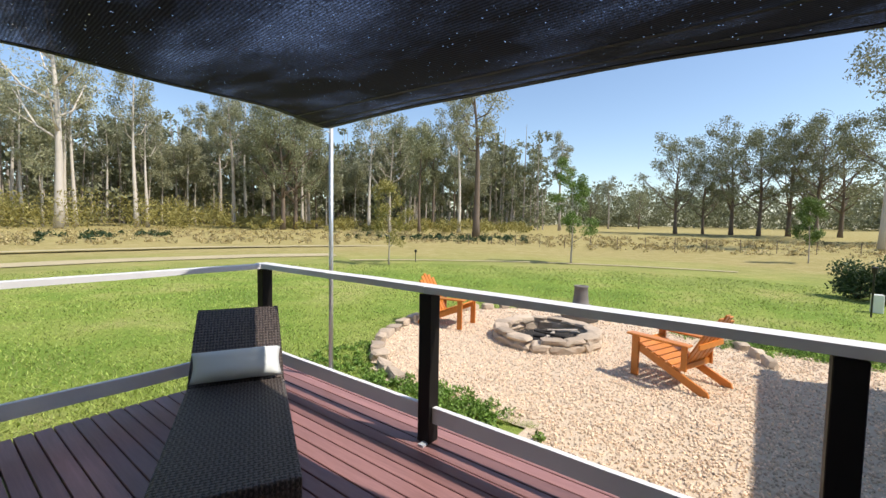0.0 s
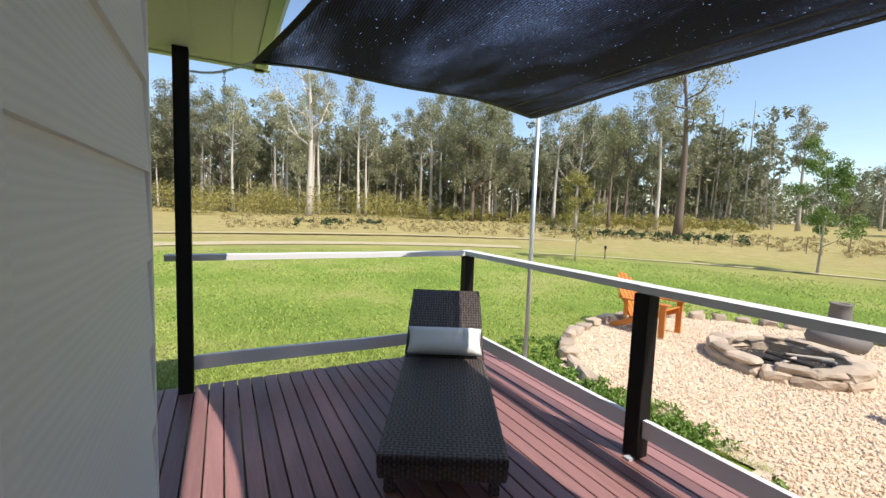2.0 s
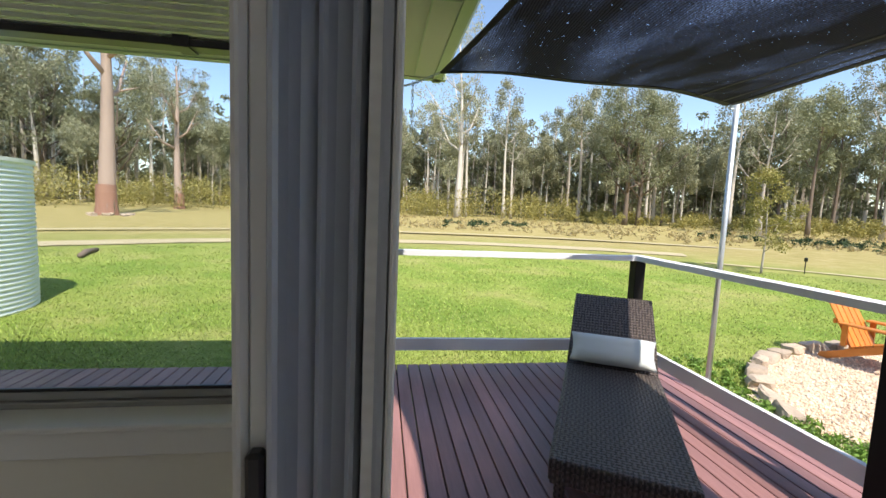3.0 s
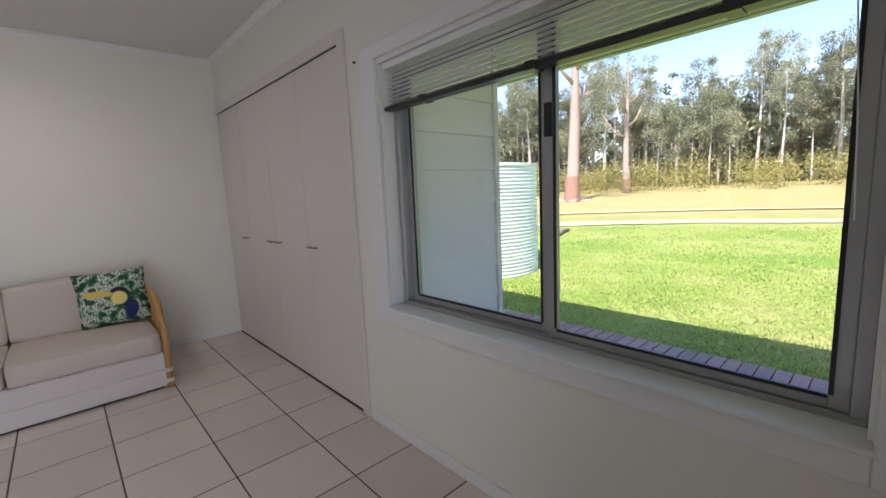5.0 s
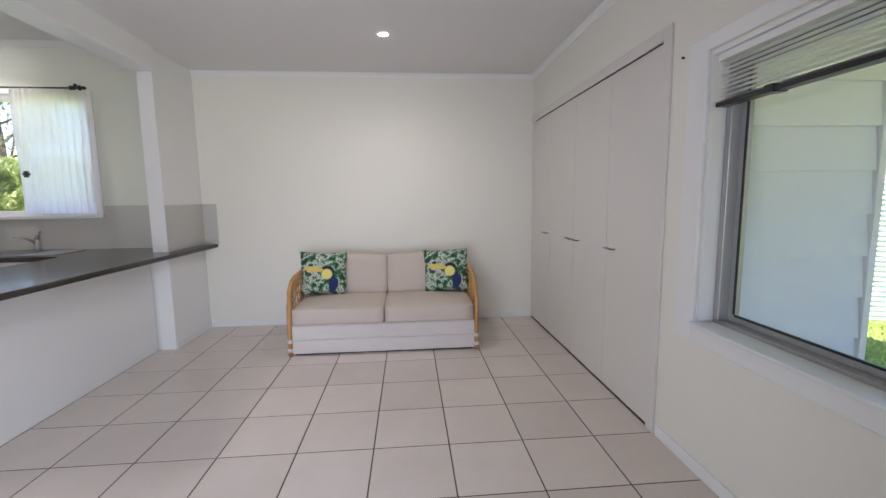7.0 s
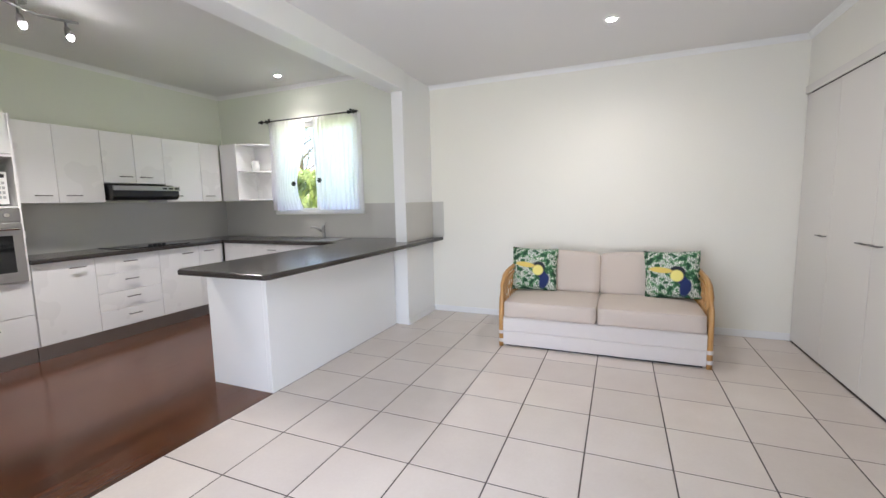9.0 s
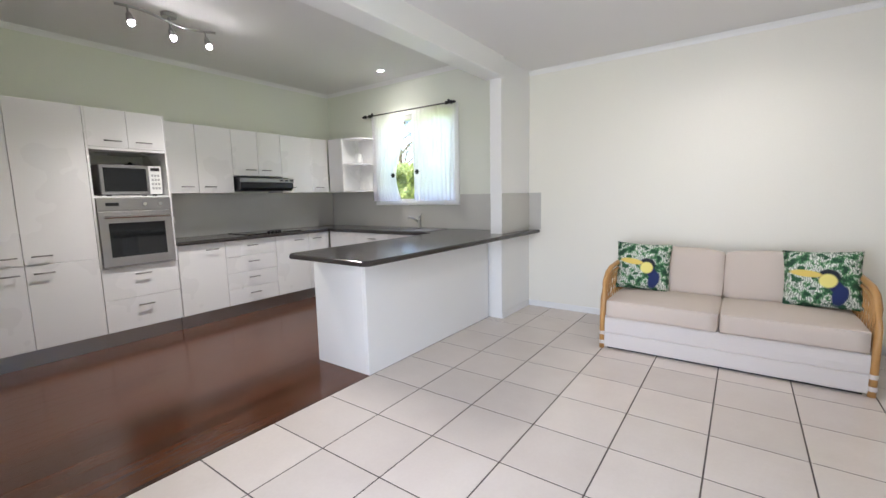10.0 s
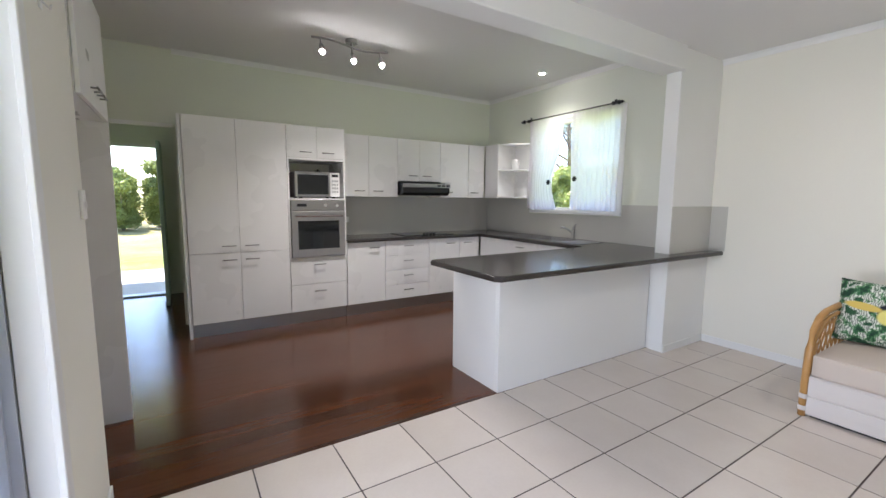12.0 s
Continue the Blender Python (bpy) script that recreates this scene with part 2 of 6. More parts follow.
def timber_mat(name, dark, light, rough, scale=6.0, rand=0.25, axis=(14, 1, 14)):
    m, n, l, b = nodes_of(name)
    v = mapped(n, l, axis)
    oi = n.new("ShaderNodeObjectInfo")
    ad = n.new("ShaderNodeVectorMath")
    sc = n.new("ShaderNodeVectorMath")
    sc.operation = "SCALE"
    sc.inputs[0].default_value = (17, 31, 7)
    l.new(oi.outputs["Random"], sc.inputs["Scale"])
    l.new(v, ad.inputs[0])
    l.new(sc.outputs[0], ad.inputs[1])
    g1, g2 = noise_node(n, l, ad.outputs[0], scale * 0.25, 4), noise_node(n, l, ad.outputs[0], scale, 6, 0.65)
    c = mixc(n, l, g1.outputs[0], dark, light)
    c = mixc(n, l, 0.45, c, mixc(n, l, g2.outputs[0], dark, light))
    hs, mr = n.new("ShaderNodeHueSaturation"), n.new("ShaderNodeMapRange")
    mr.inputs[3].default_value, mr.inputs[4].default_value = 1 - rand, 1 + rand
    l.new(oi.outputs["Random"], mr.inputs[0])
    l.new(mr.outputs[0], hs.inputs["Value"])
    l.new(c, hs.inputs["Color"])
    l.new(hs.outputs[0], b.inputs["Base Color"])
    b.inputs["Roughness"].default_value = rough
    bump(n, l, b, g2.outputs[0], 0.12, 0.003)
    return m


M_DECK = timber_mat("oiled_merbau_deck", (0.125, 0.063, 0.064), (0.40, 0.21, 0.20), 0.40, 5, 0.25, (1.2, 16, 16))
M_FLOORB = timber_mat("glossy_hardwood_floor", (0.036, 0.011, 0.004), (0.118, 0.038, 0.012), 0.17, 4, 0.30, (14, 1.2, 14))


def tile_mat():
    m, n, l, b = nodes_of("cream_floor_tile")
    v = mapped(n, l)
    oi = n.new("ShaderNodeObjectInfo")
    sh, ad = n.new("ShaderNodeVectorMath"), n.new("ShaderNodeVectorMath")
    sh.operation = "SCALE"
    sh.inputs[0].default_value = (23, 41, 11)
    l.new(oi.outputs["Random"], sh.inputs["Scale"])
    l.new(v, ad.inputs[0])
    l.new(sh.outputs[0], ad.inputs[1])
    v = ad.outputs[0]
    n1, n2 = noise_node(n, l, v, 3, 5), noise_node(n, l, v, 60, 4)
    c = mixc(n, l, n1.outputs[0], (0.59, 0.51, 0.445), (0.74, 0.67, 0.60))
    c = mixc(n, l, 0.25, c, mixc(n, l, n2.outputs[0], (0.56, 0.49, 0.42), (0.74, 0.68, 0.61)))
    hs, mr = n.new("ShaderNodeHueSaturation"), n.new("ShaderNodeMapRange")
    mr.inputs[3].default_value, mr.inputs[4].default_value = 0.95, 1.05
    l.new(oi.outputs["Random"], mr.inputs[0])
    l.new(mr.outputs[0], hs.inputs["Value"])
    l.new(c, hs.inputs["Color"])
    l.new(hs.outputs[0], b.inputs["Base Color"])
    b.inputs["Roughness"].default_value = 0.15
    bump(n, l, b, n1.outputs[0], 0.05, 0.004)
    return m


M_TILE = tile_mat()
M_GROUT = mat("dark_grout", (0.095, 0.075, 0.065), 0.9, var=0.2, fine=120, relief=0.3)


def weave_mat():
    """Dark synthetic wicker: over and under strands."""
    m, n, l, b = nodes_of("dark_wicker")
    v = mapped(n, l)
    c = n.new("ShaderNodeTexChecker")
    c.inputs["Scale"].default_value = 66
    l.new(v, c.inputs["Vector"])
    w1, w2 = n.new("ShaderNodeTexWave"), n.new("ShaderNodeTexWave")
    w1.bands_direction, w2.bands_direction = "X", "Y"
    for w in (w1, w2):
        w.inputs["Scale"].default_value = 15
        w.inputs["Distortion"].default_value = 0.3
        l.new(v, w.inputs["Vector"])
    h = mixc(n, l, c.outputs["Fac"], w1.outputs["Color"], w2.outputs["Color"])
    n1 = noise_node(n, l, v, 6, 3)
    col = mixc(n, l, h, (0.008, 0.007, 0.0065), (0.16, 0.125, 0.110))
    col = mixc(n, l, 0.3, col, mixc(n, l, noise_node(n, l, mapped(n, l, (3, 40, 3)), 3, 4).outputs[0], (0.004, 0.003, 0.003), (0.11, 0.085, 0.075)))
    l.new(col, b.inputs["Base Color"])
    b.inputs["Roughness"].default_value = 0.38
    bump(n, l, b, h, 1.0, 0.008)
    return m


M_WICKER = weave_mat()


def sail_mat():
    """Knitted shade cloth: dark yarn, fine open holes, sky-blue light painted in patches."""
    m, n, l, b = nodes_of("charcoal_shade_cloth")
    v = mapped(n, l)
    w = n.new("ShaderNodeTexWave")
    w.bands_direction = "Y"
    w.inputs["Scale"].default_value, w.inputs["Distortion"].default_value, w.inputs["Detail"].default_value = 26, 2.5, 2
    l.new(v, w.inputs["Vector"])
    fine = noise_node(n, l, mapped(n, l, (1.6, 0.8, 1)), 150, 2, 0.7)
    big = noise_node(n, l, mapped(n, l, (0.6, 1.6, 1)), 1.2, 4)
    speck = ramp(n, l, fine.outputs[0], [(0.40, 0.0), (0.58, 0.35), (0.68, 1.0)])
    patch = ramp(n, l, big.outputs[0], [(0.43, 0.02), (0.52, 0.30), (0.60, 1.0)])
    open_knit = mixc(n, l, 1.0, speck, patch, "MULTIPLY")
    pin = noise_node(n, l, v, 95, 1, 0.5)
    pinhole = ramp(n, l, pin.outputs[0], [(0.745, 0.0), (0.775, 1.0)])
    hole = mixc(n, l, 1.0, mixc(n, l, 1.0, open_knit, (0.30, 0.30, 0.30), "MULTIPLY"), pinhole, "ADD")
    yarn = mixc(n, l, w.outputs["Color"], (0.007, 0.0065, 0.006), (0.024, 0.024, 0.027))
    l.new(yarn, b.inputs["Base Color"])
    b.inputs["Roughness"].default_value = 0.85
    b.inputs["Specular IOR Level"].default_value = 0.15
    tl, tr = n.new("ShaderNodeBsdfTranslucent"), n.new("ShaderNodeBsdfTransparent")
    # the sky's blue shining through is put into the cloth's own colour
    sky_glow = mixc(n, l, open_knit, (0.008, 0.008, 0.008), (0.22, 0.30, 0.56))
    l.new(mixc(n, l, 0.5, sky_glow, mixc(n, l, 1.0, sky_glow, w.outputs["Color"], "MULTIPLY")), tl.inputs[0])
    m1, m2 = n.new("ShaderNodeMixShader"), n.new("ShaderNodeMixShader")
    m1.inputs[0].default_value = 0.45
    l.new(b.outputs[0], m1.inputs[1])
    l.new(tl.outputs[0], m1.inputs[2])
    l.new(hole, m2.inputs[0])
    l.new(m1.outputs[0], m2.inputs[1])
    l.new(tr.outputs[0], m2.inputs[2])
    l.new(m2.outputs[0], n["Material Output"].inputs[0])
    return m


M_SAIL = sail_mat()
M_HEM = mat("dark_sail_hem", (0.007, 0.007, 0.009), 0.8, var=0.2, relief=0.2)
M_CURT = sheer("white_sheer_curtain", (0.97, 0.94, 0.98), 0.76, 0.06)


def ground_mat():
    """Lawn round the house, dry paddock further out, bare patches."""
    m, n, l, b = nodes_of("lawn_and_paddock")
    tc = n.new("ShaderNodeTexCoord")
    v = tc.outputs["Object"]
    ln = n.new("ShaderNodeVectorMath")
    ln.operation = "LENGTH"
    sub = n.new("ShaderNodeVectorMath")
    sub.operation = "SUBTRACT"
    sub.inputs[1].default_value = (4, -3, 0)
    l.new(v, sub.inputs[0])
    l.new(sub.outputs[0], ln.inputs[0])
    wob = noise_node(n, l, v, 0.12, 4)
    add = n.new("ShaderNodeMath")
    add.operation = "MULTIPLY_ADD"
    add.inputs[1].default_value, add.inputs[2].default_value = 14.0, -7.0
    l.new(wob.outputs[0], add.inputs[0])
    s = n.new("ShaderNodeMath")
    l.new(ln.outputs["Value"], s.inputs[0])
    l.new(add.outputs[0], s.inputs[1])
    mr = n.new("ShaderNodeMapRange")
    mr.inputs[1].default_value, mr.inputs[2].default_value = 13, 27
    l.new(s.outputs[0], mr.inputs[0])
    n1, n2, n3, n4 = noise_node(n, l, v, 0.33, 7, 0.65), noise_node(n, l, v, 6, 6, 0.7), noise_node(n, l, v, 45, 5, 0.7), noise_node(n, l, v, 1.4, 5)
    lawn = ramp(n, l, n1.outputs[0], [(0.34, (0.07, 0.18, 0.02)), (0.45, (0.16, 0.28, 0.04)), (0.54, (0.32, 0.38, 0.09)), (0.64, (0.52, 0.44, 0.20))])
    lawn = mixc(n, l, 0.42, lawn, ramp(n, l, n2.outputs[0], [(0.3, (0.10, 0.18, 0.025)), (0.55, (0.25, 0.34, 0.06)), (0.75, (0.48, 0.47, 0.19))]))
    lawn = mixc(n, l, 0.32, lawn, ramp(n, l, n3.outputs[0], [(0.3, (0.07, 0.12, 0.015)), (0.7, (0.30, 0.36, 0.10))]))
    dry = ramp(n, l, n4.outputs[0], [(0.3, (0.26, 0.23, 0.08)), (0.55, (0.37, 0.31, 0.13)), (0.75, (0.47, 0.39, 0.21))])
    dry = mixc(n, l, 0.4, dry, ramp(n, l, n2.outputs[0], [(0.3, (0.18, 0.18, 0.05)), (0.7, (0.48, 0.40, 0.21))]))
    c = mixc(n, l, mr.outputs[0], lawn, dry)
    l.new(c, b.inputs["Base Color"])
    b.inputs["Roughness"].default_value = 0.95
    b.inputs["Specular IOR Level"].default_value = 0.1
    hm = mixc(n, l, 0.5, n2.outputs[0], n3.outputs[0])
    bump(n, l, b, hm, 0.8, 0.06)
    return m


M_GROUND = ground_mat()


def pillow_mat():
    """Printed cloth: palm fronds in greens on a pale ground, with plain yellow and navy shapes."""
    m, n, l, b = nodes_of("palm_print_cloth")
    v = mapped(n, l)
    base = noise_node(n, l, v, 13, 4)
    w = n.new("ShaderNodeTexWave")
    w.inputs["Scale"].default_value, w.inputs["Distortion"].default_value, w.inputs["Detail"].default_value, w.inputs["Detail Scale"].default_value = 22, 14, 2, 1.0
    l.new(v, w.inputs["Vector"])
    c1 = ramp(n, l, base.outputs[0], [(0.38, (0.012, 0.045, 0.025)), (0.44, (0.05, 0.19, 0.07)), (0.48, (0.30, 0.50, 0.28)), (0.51, (0.80, 0.82, 0.74)), (0.58, (0.72, 0.76, 0.66)), (0.62, (0.03, 0.12, 0.05))])
    c = mixc(n, l, w.outputs["Color"], mixc(n, l, 0.75, c1, (0.015, 0.06, 0.03)), c1)

    def spot(c, cx, cz, rx, rz, col, rot=0.0):
        mp = n.new("ShaderNodeMapping")
        mp.vector_type = "TEXTURE"
        mp.inputs["Location"].default_value = (cx, 0, cz)
        mp.inputs["Rotation"].default_value = (0, rot, 0)
        mp.inputs["Scale"].default_value = (rx, 1000, rz)
        l.new(v, mp.inputs[0])
        g = n.new("ShaderNodeTexGradient")
        g.gradient_type = "SPHERICAL"
        l.new(mp.outputs[0], g.inputs[0])
        mask = ramp(n, l, g.outputs["Fac"], [(0.05, 0.0), (0.25, 1.0)])
        return mixc(n, l, mask, c, col)

    c = spot(c, 0.08, 0.16, 0.10, 0.045, (0.012, 0.02, 0.09), 0.9)
    c = spot(c, 0.10, 0.10, 0.05, 0.09, (0.015, 0.03, 0.12), 0.3)
    c = spot(c, 0.04, 0.24, 0.075, 0.06, (0.015, 0.02, 0.03))
    c = spot(c, 0.035, 0.205, 0.06, 0.06, (0.80, 0.72, 0.22))
    c = spot(c, -0.09, 0.255, 0.11, 0.03, (0.72, 0.55, 0.13), 0.12)
    l.new(c, b.inputs["Base Color"])
    b.inputs["Roughness"].default_value = 0.85
    bump(n, l, b, noise_node(n, l, v, 250, 2).outputs[0], 0.2, 0.002)
    return m


M_PILLOW = pillow_mat()
M_BULB = emitter("lit_lamp_lens", (1.0, 0.95, 0.86), 40.0)


# ---- mesh helpers ----
def bx(bm, x0, x1, y0, y1, z0, z1):
    vs = [bm.verts.new(p) for p in ((x0, y0, z0), (x1, y0, z0), (x1, y1, z0), (x0, y1, z0), (x0, y0, z1), (x1, y0, z1), (x1, y1, z1), (x0, y1, z1))]
    for f in ((0, 3, 2, 1), (4, 5, 6, 7), (0, 1, 5, 4), (1, 2, 6, 5), (2, 3, 7, 6), (3, 0, 4, 7)):
        bm.faces.new([vs[i] for i in f])
    return vs


def tube(bm, pts, rads, n=8, cap=True):
    """A round tube along points with a radius at each."""
    pts = [Vector(p) for p in pts]
    rads = rads if isinstance(rads, (list, tuple)) else [rads] * len(pts)
    rings = []
    for i, p in enumerate(pts):
        d = (pts[min(i + 1, len(pts) - 1)] - pts[max(i - 1, 0)]).normalized()
        a = d.cross(Vector((0, 0, 1)) if abs(d.z) < 0.9 else Vector((1, 0, 0))).normalized()
        c = d.cross(a)
        rings.append([bm.verts.new(p + (a * math.cos(2 * math.pi * k / n) + c * math.sin(2 * math.pi * k / n)) * rads[i]) for k in range(n)])
    for r0, r1 in zip(rings, rings[1:]):
        for k in range(n):
            bm.faces.new((r0[k], r0[(k + 1) % n], r1[(k + 1) % n], r1[k]))
    if cap:
        bm.faces.new(rings[0][::-1])
        bm.faces.new(rings[-1])


def lathe(bm, prof, n=24, centre=(0, 0)):
    rings = [[bm.verts.new((centre[0] + r * math.cos(2 * math.pi * k / n), centre[1] + r * math.sin(2 * math.pi * k / n), z)) for k in range(n)] for r, z in prof]
    for r0, r1 in zip(rings, rings[1:]):
        for k in range(n):
            bm.faces.new((r0[k], r0[(k + 1) % n], r1[(k + 1) % n], r1[k]))
    bm.faces.new(rings[0][::-1])
    bm.faces.new(rings[-1])


def B():
    return bmesh.new()


def boxes(*bs):
    bm = B()
    for b in bs:
        bx(bm, *b)
    return bm


def tubes(pts, r, n=8):
    bm = B()
    tube(bm, pts, r, n)
    return bm


def thing(name, loc=(0, 0, 0), rot=0.0, label="", category="", group="", kind=""):
    ob = new(name)
    ob.empty_display_size = 0.1
    ob.matrix_basis = pose(*loc, 0, 0, rot)
    return tagged(ob, label, category, group, kind)


def part(name, bm, material, parent=None, label="", bev=0.0, smooth=False, seg=1):
    """Links a bmesh as one mesh object under a thing or a part."""
    if bev:
        bmesh.ops.bevel(bm, geom=bm.edges[:], offset=bev, segments=seg, affect="EDGES", profile=0.5)
    bmesh.ops.recalc_face_normals(bm, faces=bm.faces[:])
    me = bpy.data.meshes.new(name)
    bm.to_mesh(me)
    bm.free()
    me.materials.append(material)
    if smooth:
        me.polygons.foreach_set("use_smooth", [True] * len(me.polygons))
    ob = new(name, me)
    if parent:
        ob.parent = parent
    if label:
        tagged(ob, label)
    return ob


def soup(name, verts, faces, material, parent=None, smooth=False):
    me = bpy.data.meshes.new(name)
    me.from_pydata(verts, [], faces)
    me.materials.append(material)
    if smooth:
        me.polygons.foreach_set("use_smooth", [True] * len(me.polygons))
    ob = new(name, me)
    if parent:
        ob.parent = parent
    return ob


def setting(name, bm, material, label="", bev=0.0):
    return tagged(part(name, bm, material, None, "", bev), label, "", "", "structure")

# ---- ground ----
def gz(x, y):
    r = math.hypot(x - 3, y + 3)
    t = max(0.0, min(r, 150.0) - 32)
    return -0.5 + 0.02 * t * t / (t + 8)


def ground_sheet():
    bm = B()
    rr = [0, 3, 6, 9, 12, 16, 20, 25, 30, 36, 43, 52, 62, 75, 90, 110, 150, 250, 500, 1000, 2200]
    n = 72
    rings = []
    for r in rr[1:]:
        rings.append([bm.verts.new((3 + r * math.cos(2 * math.pi * k / n), -3 + r * math.sin(2 * math.pi * k / n),
                                    gz(3 + r * math.cos(2 * math.pi * k / n), -3 + r * math.sin(2 * math.pi * k / n))
                                    + (0.25 * noise.noise((r * math.cos(2 * math.pi * k / n) * 0.06, r * math.sin(2 * math.pi * k / n) * 0.06, 0)) if r > 28 else 0))) for k in range(n)])
    c = bm.verts.new((3, -3, -0.5))
    for k in range(n):
        bm.faces.new((c, rings[0][k], rings[0][(k + 1) % n]))
    for a, b in zip(rings, rings[1:]):
        for k in range(n):
            bm.faces.new((a[k], b[k], b[(k + 1) % n], a[(k + 1) % n]))
    o = setting("ground", bm, M_GROUND, "green mown lawn running out to dry paddock grass")
    o.data.polygons.foreach_set("use_smooth", [True] * len(o.data.polygons))


ground_sheet()

# ---- house shell ----
XE, YS, YN, XK, YK = 3.72, -2.27, 2.467, -3.06, 2.22      # inner faces: east, south, north, kitchen west, kitchen north
YSE = -2.2222                                              # inner face of the south wall east of the door
ZL, ZK = 2.70, 2.88                                       # ceilings
# east wall with the sliding window (opening y -2.13..-0.30, z 0.765..2.02) and the wardrobe opening
setting("wall_east", boxes((XE, 3.84, -2.315, -2.13, 0, 3), (XE, 3.84, -0.30, 0.02, 0, 3), (XE, 3.84, -2.13, -0.30, 0, 0.739), (XE, 3.84, -2.13, -0.30, 2.02, 3),
                           (XE, 3.84, 0.02, 2.60, 2.23, 3)), M_WALL, "cream painted plaster wall with a wide window")
setting("wall_south", boxes((2.914, XE, -2.315, YSE, 0, 3), (-0.14, 0.636, -2.40, YS, 0, 3), (0.636, 2.906, -2.33, -2.25, 2.12, 3)), M_WALL, "cream painted wall with a wide doorway to the deck")
setting("wall_north", boxes((-0.02, 3.75, YN, YN + 0.15, 0, 3)), M_WALL, "cream painted wall behind the sofa")
setting("wall_north_kitchen", boxes((XK - 0.1, -2.06, YK, YK + 0.12, 0, 3), (-0.72, 0.0, YK, YK + 0.12, 0, 3), (-2.06, -0.72, YK, YK + 0.12, 0, 1.25), (-2.06, -0.72, YK, YK + 0.12, 2.40, 3)), M_WALLK,
        "pale green kitchen wall with a window")
setting("wall_west", boxes((XK - 0.1, XK, -1.93, YK, 0, 3), (XK - 0.1, XK, -3.05, -2.78, 0, 3), (XK - 0.1, XK, -2.78, -1.93, 2.14, 3)), M_WALLK, "pale green wall above the kitchen cupboards")
setting("wall_kitchen_south", boxes((-4.9, -0.02, -3.17, -3.05, 0, 3), (-0.14, -0.02, -3.05, -2.40, 0, 3)), M_WALL, "cream wall behind the fridge space")
setting("wall_hall", boxes((-5.02, -4.9, -2.12, 0.2, 0, 3), (-5.02, -4.9, -3.17, -3.0, 0, 3), (-5.02, -4.9, -3.0, -2.12, 2.10, 3), (-4.9, XK - 0.1, -1.2, -1.08, 0, 3)), M_WALLK, "shaded hall wall with a doorway")
setting("stub_wall", boxes((0.0, 0.132, 1.77, YN, 0, ZL), (-0.06, -0.001, 1.78, YK, 0, 0.878)), M_WHITE, "short white wall end at the breakfast bar", 0.003)
setting("ceiling", boxes((-0.02, 3.9, -2.5, 2.62, ZL, ZL + 0.06)), M_CEIL, "white plaster ceiling")
setting("ceiling_kitchen", boxes((-5.0, -0.05, -3.2, 2.4, ZK, ZK + 0.06)), M_CEIL, "white plaster kitchen ceiling")
setting("beam", boxes((-0.05, 0.16, YS, 1.79, 2.50, 2.95)), M_WHITE, "white boxed ceiling beam", 0.006)


def cornice(name, p0, p1, inward, z):
    """A small coved cornice between wall and ceiling."""
    bm = B()
    p0, p1, q = Vector(p0), Vector(p1), Vector(inward)
    prof = [(0, -0.045), (0.006, -0.045), (0.012, -0.03), (0.026, -0.012), (0.04, -0.005), (0.04, 0), (0, 0)]
    ra = [bm.verts.new((p0.x + q.x * a, p0.y + q.y * a, z + b)) for a, b in prof]
    rb = [bm.verts.new((p1.x + q.x * a, p1.y + q.y * a, z + b)) for a, b in prof]
    for i in range(len(prof)):
        bm.faces.new((ra[i], ra[(i + 1) % len(prof)], rb[(i + 1) % len(prof)], rb[i]))
    bm.faces.new(ra)
    bm.faces.new(rb[::-1])
    setting(name, bm, M_WHITE, "white plaster cornice")


cornice("cornice_north", (0.132, YN), (XE, YN), (0, -1), ZL)
cornice("cornice_east", (XE, YN), (XE, YS), (-1, 0), ZL)
cornice("cornice_south", (3.6, -2.25), (0.66, -2.25), (0, 1), ZL)
cornice("cornice_kitchen", (XK, -1.9), (XK, YK), (1, 0), ZK)
cornice("cornice_kitchen_window", (XK, YK), (-0.06, YK), (0, -1), ZK)
setting("baseboard", boxes((0.13, XE, YN - 0.012, YN - 0.002, 0, 0.07), (0.134, 0.144, 1.775, YN - 0.013, 0, 0.07), (XE - 0.012, XE - 0.002, -2.216, -0.03, 0, 0.07),
                           (-0.13, 0.58, YS + 0.002, YS + 0.012, 0, 0.07)), M_WHITE, "low white skirting board", 0.002)

# exterior of the house
def lapped(name, horizontal, fixed, a0, a1, z0, z1, out, material, label, pitch=0.19, ft=0.029):
    """Weatherboards one over the other; each board leans out at its foot."""
    ob = thing(name, (0, 0, 0), 0, label, "", "", "structure")
    z, i = z0, 0
    while z < z1:
        h = min(pitch + 0.025, z1 - z)
        bm = B()
        tp = 0.003
        pr = [(0.0, z), (ft, z), (tp, z + h), (0.0, z + h)]
        ends = []
        for a in (a0 + 0.0015 * (i % 2), a1 - 0.0015 * (i % 2)):
            ends.append([bm.verts.new((a, fixed + out * d, zz) if horizontal else (fixed + out * d, a, zz)) for d, zz in pr])
        for k in range(4):
            bm.faces.new((ends[0][k], ends[0][(k + 1) % 4], ends[1][(k + 1) % 4], ends[1][k]))
        bm.faces.new(ends[0])
        bm.faces.new(ends[1][::-1])
        part("weatherboard", bm, material, ob)
        z += pitch
        i += 1
    return ob


